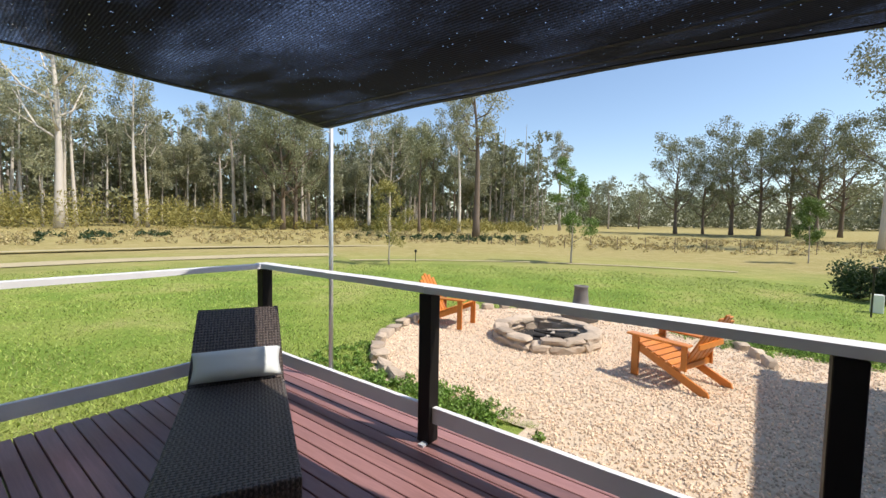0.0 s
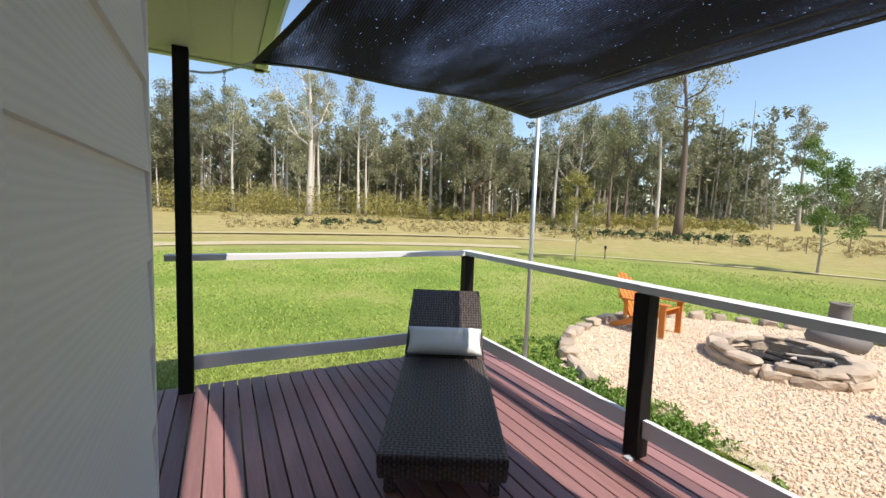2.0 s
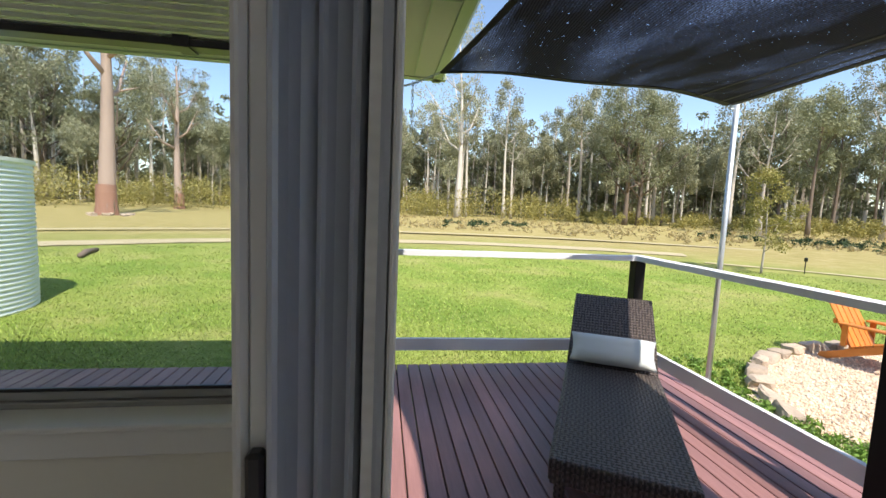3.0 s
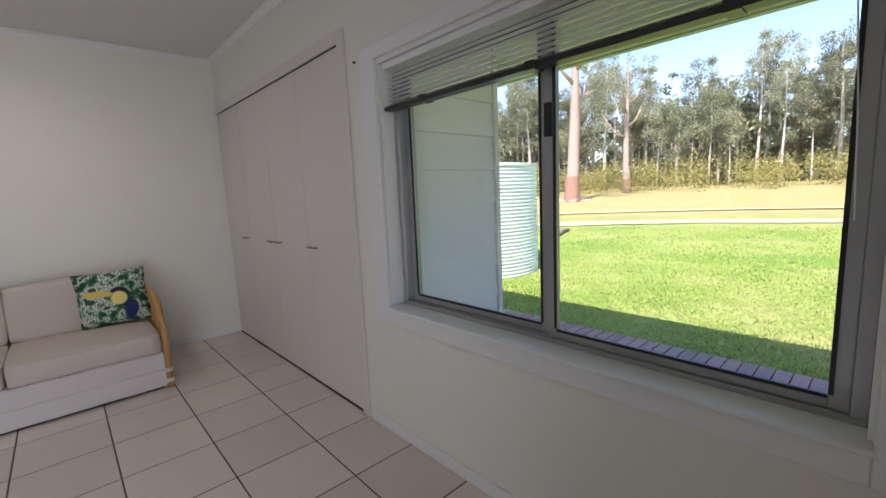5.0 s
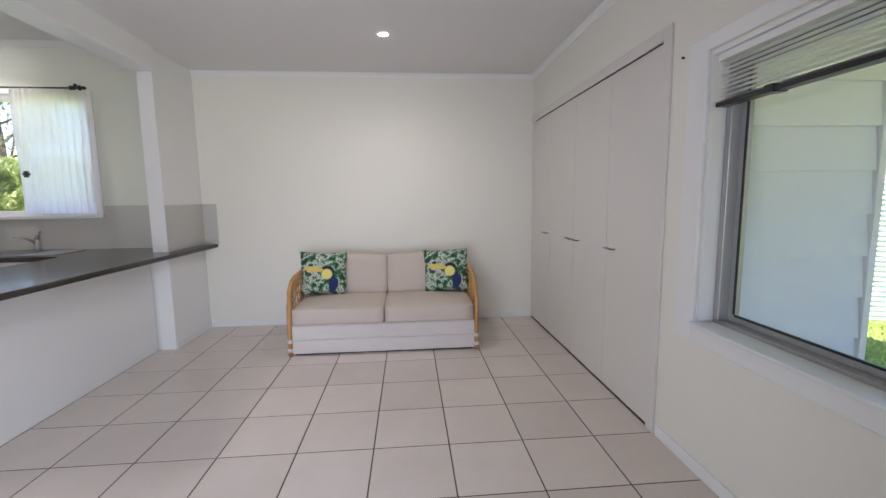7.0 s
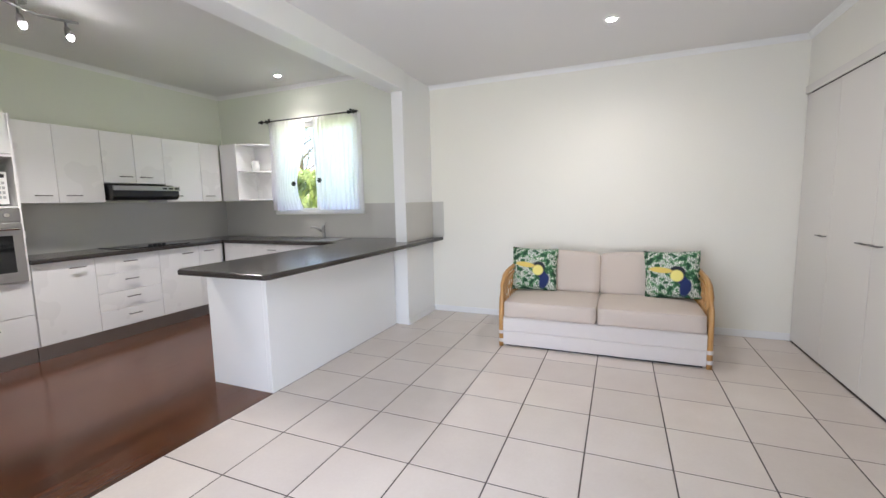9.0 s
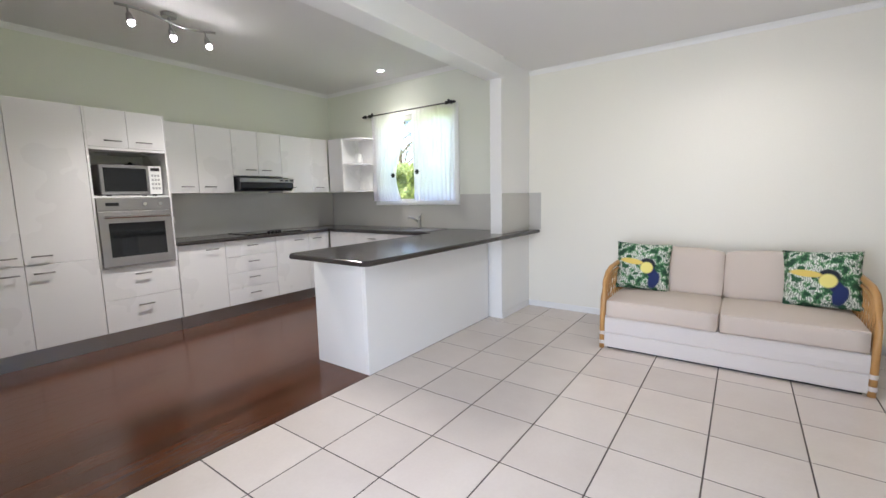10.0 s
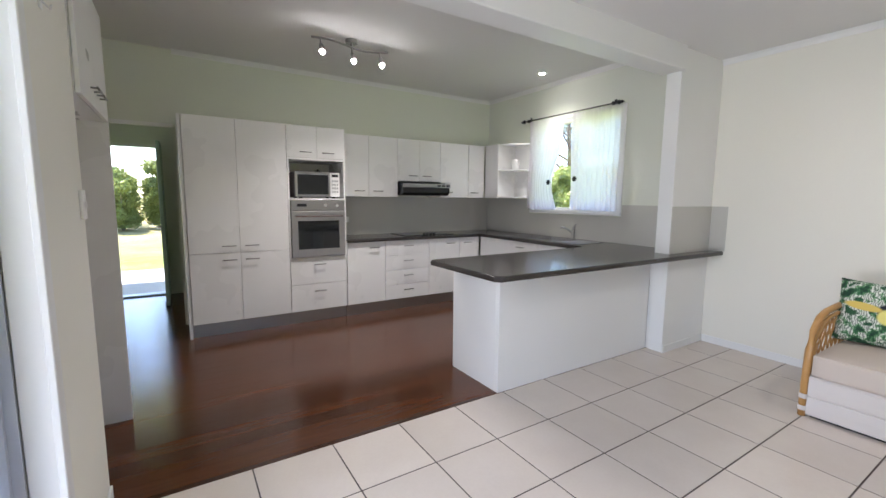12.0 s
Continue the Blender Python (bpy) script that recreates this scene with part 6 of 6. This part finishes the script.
# single trees that stand clear of the forest
white = gum("gum_tree", 11, 27, 0.46, M_BARKW, L_GUM, "large white-trunked gum tree with spreading bare limbs", 0.26, 0.38, 60, nl=11, clump=1.6)
x, y, z = at_bearing(0, -9.9, 62)
white.matrix_basis = pose(x, y, z, 0, 0, 20)
g3 = gum("gum_tree", 12, 19, 0.42, M_BARKD, L_GUM, "dark twin-limbed gum tree at the paddock's edge", 0.18, 0.55, 60, lean=0.02)
x, y, z = at_bearing(0, -57.0, 47)
g3.matrix_basis = pose(x, y, z, 0, 0, 0)
rg = gum("gum_tree", 13, 25, 0.68, M_BARKP, L_GUM, "big pale gum tree with red bark at its foot", 0.2, 0.4, 55, foot=M_BARKR, lean=0.02)
x, y, z = at_bearing(0, 30.6, 45)
rg.matrix_basis = pose(x, y, z, 0, 0, 0)
rg2 = copy_thing(rg, pose(*at_bearing(0, 24.0, 62), 0, 0, 130))
rg2.scale = (0.75, 0.75, 0.75)
dead = gum("dead_tree", 14, 14, 0.22, M_BARKG, L_GUM, "bare-limbed grey tree behind the sapling", 0.3, 0.4, 14, nl=10, clump=0.9)
dead.matrix_basis = pose(*at_bearing(0, -45.2, 56), 0, 0, 0)
for k, (b, r, s, w) in enumerate(((-31.5, 66, 1.02, 4), (-33.0, 68, 0.95, 4), (-30.2, 70, 0.9, 1), (-54.6, 64, 0.95, 2), (-49.2, 60, 0.95, 1), (-47.8, 68, 0.8, 3),
                                 (-68.0, 84, 0.92, 0), (-74.0, 105, 0.6, 0), (-81.5, 76, 0.82, 4), (-87.0, 76, 0.86, 4), (-89.5, 74, 0.78, 4), (-92.0, 76, 0.85, 4), (-94.2, 72, 0.8, 4), (-84.3, 78, 0.62, 4),
                                 (-99.0, 48, 0.95, 2), (-96.0, 80, 0.8, 4), (-77.5, 110, 0.5, 4), (-71.8, 115, 0.55, 4), (-101.5, 66, 1.0, 4), (-105, 62, 1.0, 0))):
    c = copy_thing(protos[w], pose(*at_bearing(0, b, r), 0, 0, k * 71))
    c.scale = (s, s, s)
# forest edge
rnd = random.Random(21)
k = 0
b = -62.0
while b < 100:
    dens = 1.25 if b < -58 else 0.95
    b += rnd.uniform(0.55, 1.5) * dens
    r = rnd.uniform(68, 96)
    w = rnd.choice((0, 0, 1, 2, 2, 2, 2, 3, 5, 5, 5, 5, 4))
    s = rnd.uniform(0.72, 1.12)
    c = copy_thing(protos[w], pose(*at_bearing(0, b, r), 0, 0, rnd.uniform(0, 360)))
    c.scale = (s, s, s * rnd.uniform(0.95, 1.1))
for b in range(110, 250, 7):
    s = rnd.uniform(0.8, 1.1)
    c = copy_thing(protos[rnd.choice((0, 2, 4))], pose(*at_bearing(0, b, rnd.uniform(40, 60)), 0, 0, rnd.uniform(0, 360)))
    c.scale = (s, s, s)


def far_woods():
    rnd = random.Random(5)
    bm = B()
    cen = []
    for i in range(1100):
        b = rnd.uniform(-66, 100)
        r = rnd.uniform(84, 125)
        x, y, z = at_bearing(0, b, r)
        h = rnd.uniform(11, 21)
        tube(bm, [(x, y, z - 0.2), (x + rnd.uniform(-1, 1), y + rnd.uniform(-1, 1), z + h)], [rnd.uniform(0.10, 0.22), 0.04], 5, False)
        for q in range(4):
            cen.append(((x + rnd.uniform(-2, 2), y + rnd.uniform(-2, 2), z + h * rnd.uniform(0.45, 1.0)), rnd.uniform(1.0, 2.0)))
        for q in range(2):
            cen.append(((x + rnd.uniform(-3, 3), y + rnd.uniform(-3, 3), z + rnd.uniform(0.5, 6.5)), rnd.uniform(1.3, 2.2)))
    for i in range(420):
        b = rnd.uniform(-125, -60)
        r = rnd.uniform(125, 185)
        x, y, z = at_bearing(0, b, r)
        h = rnd.uniform(6, 13)
        for q in range(5):
            cen.append(((x + rnd.uniform(-3, 3), y + rnd.uniform(-3, 3), z + h * rnd.uniform(0.0, 1.0)), rnd.uniform(1.5, 2.6)))
    back = [(at_bearing(0, rnd.uniform(-66, 100), rnd.uniform(122, 142)), rnd.uniform(2.5, 4.0)) for _ in range(700)]
    back = [((p[0], p[1], p[2] + rnd.uniform(0, 9)), r) for p, r in back]
    bv, bf = leaf_cloud(rnd, back, 34, 0.9, 0.8)
    tagged(soup("far_thicket", bv, bf, L_GUM2), "dim olive thicket deep in the forest", "forest", "", "stuff")
    o = part("far_trunks", bm, M_BARKG)
    tagged(o, "far grey trunks of the dense gum forest", "forest", "", "stuff")
    v, f = leaf_cloud(rnd, cen, 38, 0.42, 0.7)
    tagged(soup("far_foliage", v, f, L_GUM2), "far olive foliage of the dense gum forest", "forest", "", "stuff")


far_woods()


def understorey():
    rnd = random.Random(6)
    cen, dry = [], []
    for i in range(620):
        b = rnd.uniform(-64, 95)
        r = rnd.uniform(63, 84) if b < -20 else rnd.uniform(58, 80)
        x, y, z = at_bearing(0, b, r)
        s = rnd.uniform(0.6, 1.5) * (2.0 if b > -25 else 0.9)
        cen.append(((x, y, z + s * 0.6), s))
        cen.append(((x + rnd.uniform(-1, 1), y + rnd.uniform(-1, 1), z + s * 1.2), s * 0.7))
    v, f = leaf_cloud(rnd, cen, 90, 0.15, 0.8)
    tagged(soup("understorey", v, f, L_SHRUB), "yellow-green scrub at the foot of the forest", "scrub", "", "stuff")
    for i in range(900):
        b = rnd.uniform(-105, 0)
        r = rnd.uniform(36, 60)
        x, y, z = at_bearing(0, b, r)
        dry.append(((x, y, z + 0.12), rnd.uniform(0.25, 0.6)))
    green = []
    for i in range(80):
        x, y, z = at_bearing(0, rnd.choice((rnd.uniform(-64, -38), rnd.uniform(-64, -50), rnd.uniform(-20, -8))), rnd.uniform(40, 50))
        green.append(((x, y, z + 0.2), rnd.uniform(0.25, 0.55)))
    v, f = leaf_cloud(rnd, green, 60, 0.13, 0.8)
    tagged(soup("green_tussocks", v, f, L_BUSH), "dark green tussock clumps in the paddock", "grass", "", "stuff")
    v, f = leaf_cloud(rnd, dry, 26, 0.12, 0.6)
    tagged(soup("dry_grass", v, f, L_DRY), "dry brown tussock grass in the paddock", "grass", "", "stuff")


understorey()


def sapling(x, y, h, label, leaves, seed, dens):
    t = gum("sapling", seed, h, 0.035 * h / 3.5, M_BARKG, leaves, label, 0.20, 0.25, dens, leafsize=0.045, nl=10, clump=0.32)
    t.matrix_basis = pose(x, y, gz(x, y), 0, 0, seed * 40)
    tagged(t, "", "tree", "saplings")


sapling(15.6, -15.9, 3.9, "thin young olive sapling on the lawn", L_SHRUB, 31, 60)
sapling(9.9, -22.7, 4.9, "bright green young tree on the lawn", L_SAP, 32, 120)
sapling(0.5, -32.7, 3.8, "small yellow-green young tree in the paddock", L_SAP, 33, 110)


def bush(x, y, h, seed):
    rnd = random.Random(seed)
    t = thing("garden_bush", (x, y, gz(x, y)), 0, "dark green leafy bush in the garden bed", "bush", "garden bushes")
    cen = [((rnd.uniform(-0.4, 0.4) * h, rnd.uniform(-0.4, 0.4) * h, h * rnd.uniform(0.2, 0.85)), h * rnd.uniform(0.2, 0.36)) for _ in range(16)]
    bm = B()
    for c, r in cen:
        tube(bm, [(0, 0, 0), Vector(c) * 0.5, c], [0.02, 0.014, 0.005], 5)
    part("stems", bm, M_BARKD, t)
    v, f = leaf_cloud(rnd, cen, 230, 0.045, 0.9)
    soup("crown", v, f, L_BUSH, t)


bush(0.35, -18.6, 1.15, 41)
bush(-0.35, -18.0, 0.95, 42)
bush(-1.4, -17.4, 1.25, 43)
def window_shrub(x, y, h, seed, label):
    """A tall sunlit shrub: several stems, loose clumps of bright leaves."""
    rnd = random.Random(seed)
    t = thing("tall_shrub", (x, y, gz(x, y)), 0, label, "shrub", "tall shrubs")
    cen = [((rnd.gauss(0, 0.6), rnd.uniform(-0.6, 0.6), h * rnd.uniform(0.12, 1.0)), rnd.uniform(0.25, 0.55)) for _ in range(75)]
    bm = B()
    for c, r in cen[::5]:
        tube(bm, [(0, 0, 0), (c[0] * 0.4, c[1] * 0.4, c[2] * 0.6), c], [0.03, 0.02, 0.006], 5)
    part("stems", bm, M_BARKG, t)
    v, f = leaf_cloud(rnd, cen, 420, 0.075, 0.9)
    soup("crown", v, f, L_LIME, t)


for x, y, h, seed in ((-11.6, 11.6, 4.4, 51), (-10.3, 12.4, 4.9, 52), (-9.0, 11.9, 4.5, 53), (-7.7, 12.3, 4.6, 54)):
    window_shrub(x, y, h * 0.62, seed, "yellow-green leafy shrub outside the kitchen window")
for x, y, h, seed in ((-25.0, -1.2, 3.1, 55), (-26.2, -2.8, 3.6, 56), (-25.4, -4.6, 3.0, 57), (-26.6, -6.0, 3.4, 58)):
    window_shrub(x, y, h, seed, "leafy yellow-green shrub beyond the porch")
def garden_light(x, y, h, label):
    bl = thing("garden_light", (x, y, gz(x, y)), 0, label, "lamp", "garden lights")
    part("post", tubes([(0, 0, 0), (0, 0, h)], 0.018, 8), M_BLACK, bl)
    part("head", tubes([(0, 0, h), (0, 0, h + 0.13), (0, 0, h + 0.15)], [0.05, 0.06, 0.02], 10), M_BLACK, bl)


garden_light(0.55, -15.4, 0.95, "slim black garden light post by the bushes")
garden_light(15.6, -17.7, 0.45, "short black garden light standing on the lawn")
bxp = thing("garden_box", (0.35, -16.2, -0.5), 0, "small white utility box beside the garden bed", "box")
part("box", boxes((-0.1, 0.1, -0.1, 0.1, 0, 0.42)), M_WHITE, bxp, bev=0.01)


def track(name, pts, w, label):
    """A worn strip that follows the ground."""
    verts, faces = [], []
    for i, (x, y) in enumerate(pts):
        a, b = pts[max(0, i - 1)], pts[min(len(pts) - 1, i + 1)]
        d = Vector((b[0] - a[0], b[1] - a[1], 0)).normalized()
        s = Vector((-d.y, d.x, 0))
        for k in (-1, 0, 1):
            p = Vector((x, y, 0)) + s * k * w / 2 * (1 + 0.35 * noise.noise((x * 0.4, y * 0.4, k)))
            verts.append((p.x, p.y, gz(p.x, p.y) + (0.035 if k == 0 else 0.012) + 0.02))
    for i in range(len(pts) - 1):
        for k in (0, 1):
            a = i * 3 + k
            faces.append((a, a + 1, a + 4, a + 3))
    tagged(soup(name, verts, faces, M_DIRT), label, "", "", "structure")


def arc(r0, r1, b0, b1, n=60):
    return [(2.5 + (r0 + (r1 - r0) * i / n) * math.cos(radians(b0 + (b1 - b0) * i / n)), -2.7 + (r0 + (r1 - r0) * i / n) * math.sin(radians(b0 + (b1 - b0) * i / n))) for i in range(n + 1)]


track("track_near", arc(19, 24, 60, -38), 1.9, "pale dirt wheel track across the lawn")
track("track_far", arc(27, 34, 60, -60), 1.0, "narrow pale dirt path in the paddock")
track("track_garden", arc(20.5, 21.5, -40, -88), 0.3, "thin bare line across the lawn")


def fence():
    f = thing("paddock_fence", (0, 0, 0), 0, "thin steel post paddock fence", "fence")
    for i in range(16):
        x, y, z = at_bearing(0, -56 - i * 3.2, 36 + 0.2 * i)
        part("post", tubes([(x, y, z - 0.1), (x, y, z + 1.0)], 0.025, 5), M_BARKD, f)


fence()
fl = thing("fallen_log", (16.5, 6.2, gz(16.5, 6.2)), 20, "dark fallen log lying on the lawn", "log")
part("log", tubes([(-0.9, 0, 0.07), (0.0, 0.05, 0.09), (0.9, -0.02, 0.06)], [0.07, 0.09, 0.06], 8), M_BARKD, fl, smooth=True)
rk = random.Random(77)
for i in range(9):
    x, y, z = at_bearing(0, 30.6 + rk.uniform(-2.2, 2.0), 44 + rk.uniform(-1.2, 0.6))
    s = thing("field_stone", (x, y, z), 0, "pale rock lying round the big gum's foot", "rock", "rocks at the gum")
    bm = B()
    rock_mesh(bm, (0, 0, 0.08), (0.25, 0.2, 0.14), rk)
    part("rock", bm, M_STONE, s)


def tank():
    t = thing("water_tank", (9.75, 4.75, -0.522), 0, "round pale green corrugated steel water tank on the lawn", "water tank")
    bm = B()
    R, n = 1.5, 56
    rings = []
    steps = 150
    for j in range(steps + 1):
        z = j / steps * 2.36
        r = R + 0.013 * math.sin(z * 2 * math.pi / 0.075)
        rings.append([bm.verts.new((r * math.cos(2 * math.pi * k / n), r * math.sin(2 * math.pi * k / n), z)) for k in range(n)])
    for a, b in zip(rings, rings[1:]):
        for k in range(n):
            bm.faces.new((a[k], a[(k + 1) % n], b[(k + 1) % n], b[k]))
    part("shell", bm, M_TANK, t, smooth=True)
    bm = B()
    lathe(bm, [(R + 0.03, 2.34), (R + 0.03, 2.40), (R * 0.6, 2.45), (0.1, 2.48)], 40)
    part("lid", bm, M_TANK, t)


tank()


def lawn_tufts():
    rnd = random.Random(8)
    verts, faces = [], []
    n = 0
    while n < 130000:
        a, r = radians(rnd.uniform(-105, 75)), 3.2 + 15 * rnd.random() ** 2.2
        x, y = 3.5 + r * math.cos(a), -3.0 + r * math.sin(a)
        if (x < 6.3 and y > -5.2) or in_gravel(x, y):
            continue
        n += 1
        g = noise.noise((x * 0.7, y * 0.7, 5))
        h = (0.018 + 0.018 * rnd.random()) * (1.2 + g)
        w = 0.004 + 0.0007 * r
        t = rnd.uniform(0, 6.28)
        b0 = len(verts)
        dx, dy = math.cos(t), math.sin(t)
        lx, ly = rnd.uniform(-0.04, 0.04), rnd.uniform(-0.04, 0.04)
        z = gz(x, y)
        verts += [(x - dx * w, y - dy * w, z), (x + dx * w, y + dy * w, z), (x + lx, y + ly, z + h)]
        faces.append((b0, b0 + 1, b0 + 2))
    tagged(soup("lawn_grass", verts, faces, L_GRASS), "short green lawn grass blades", "grass", "", "stuff")
    cen = []
    for i in range(80):
        x, y = rnd.gauss(5.0, 0.42), rnd.gauss(-6.05, 0.16)
        cen.append(((x, y, -0.44), rnd.uniform(0.06, 0.12)))
    for i in range(90):
        x, y = rnd.uniform(5.6, 7.4), rnd.uniform(-7.2, -5.3)
        if not in_gravel(x, y):
            cen.append(((x, y, -0.47), rnd.uniform(0.05, 0.09)))
    for i in range(140):
        x, y = rnd.uniform(0.8, 3.6), rnd.gauss(-11.0, 0.3)
        cen.append(((x, y, -0.45), rnd.uniform(0.08, 0.14)))
    v, f = leaf_cloud(rnd, cen, 60, 0.022, 0.6)
    tagged(soup("clover_patch", v, f, L_CLOVER), "leafy green clover beside the gravel", "clover", "", "stuff")


lawn_tufts()

# ---- pieces of floors and deck ----
setting("floor_timber", boxes((-4.9, -0.032, -3.05, YK, -0.05, -0.012)), M_GAP, "dark bed under the glossy hardwood boards")
floor_t = bpy.data.objects["floor_timber"]
bwid = 0.118
x = -4.9
while x < -0.04:
    w = min(bwid, -0.032 - x)
    for y0, y1 in ((-3.05, -0.4 + (int(x * 97) % 7) * 0.2), (-0.4 + (int(x * 97) % 7) * 0.2, YK)):
        part("floorboard", boxes((x + 0.0006, x + w - 0.0006, y0 + 0.0006, y1 - 0.0006, -0.0119, 0.0)), M_FLOORB, floor_t)
    x += bwid
floor_tile = setting("floor", boxes((-0.03, XE + 0.1, -2.40, YN + 0.1, -0.05, -0.0014)), M_GROUT, "square cream ceramic floor tiles with dark grout")
S, G = 0.42, 0.0075


def tile_data(w, h):
    bm = boxes((0, w, 0, h, -0.004, 0.0))
    bmesh.ops.bevel(bm, geom=[e for e in bm.edges if e.verts[0].co.z > -0.001 and e.verts[1].co.z > -0.001], offset=0.0012, segments=1, affect="EDGES")
    me = bpy.data.meshes.new("tile")
    bm.to_mesh(me)
    bm.free()
    me.materials.append(M_TILE)
    return me


cache = {}
xs = [-0.03] + [S * k for k in range(1, 9)] + [XE]
ys = [-2.33] + [S * k for k in range(-5, 6)] + [YN]
for xa, xb in zip(xs, xs[1:]):
    for ya, yb in zip(ys, ys[1:]):
        key = (round(xb - xa - G, 4), round(yb - ya - G, 4))
        if key not in cache:
            cache[key] = tile_data(*key)
        o = new("tile", cache[key])
        o.location = (xa + G / 2, ya + G / 2, 0)
        o.parent = floor_tile
deck = setting("deck_frame", boxes((0.40, 6.05, -5.05, -4.98, -0.20, -0.052), (0.40, 6.05, -3.8, -3.75, -0.2, -0.052), (0.40, 6.05, -2.62, -2.56, -0.2, -0.052), (5.98, 6.05, -5.05, 4.0, -0.2, -0.052), (4.0, 4.05, -2.5, -0.5, -0.2, -0.052),
                                   *[(x, x + 0.1, y, y + 0.1, -0.55, -0.2) for x in (0.45, 3.0, 5.9) for y in (-5.0, -2.7)]), M_POST, "dark timber joists and stumps under the deck")
P = 0.0942
cache2 = {}
for i, y in enumerate([-5.08 + P * k for k in range(90)]):
    x0, x1 = (0.40, 6.09) if y + P < -2.515 else (3.99, 6.09)
    if y + P > -0.49 and y < 2.8:
        x0 = 4.83
    if y > 2.8:
        break
    if y + P > -2.515 > y:
        x0, x1 = 3.99, 6.09
    key = round(x1 - x0, 3)
    if key not in cache2:
        bm = boxes((0, x1 - x0, 0, P - 0.0075, -0.032, 0.0))
        bmesh.ops.bevel(bm, geom=[e for e in bm.edges if e.verts[0].co.z > -0.001 and e.verts[1].co.z > -0.001], offset=0.003, segments=1, affect="EDGES")
        me = bpy.data.meshes.new("deck_board")
        bm.to_mesh(me)
        bm.free()
        me.materials.append(M_DECK)
        cache2[key] = me
    o = new("deck_board", cache2[key])
    o.location = (x0, y, DZ)
    o.parent = deck
bpy.context.view_layer.update()
for o in list(bpy.data.objects):
    if o not in indoors and not o.parent and o.name not in ("water_tank", "floor_timber", "floor"):
        o.matrix_world = PLAN @ o.matrix_world
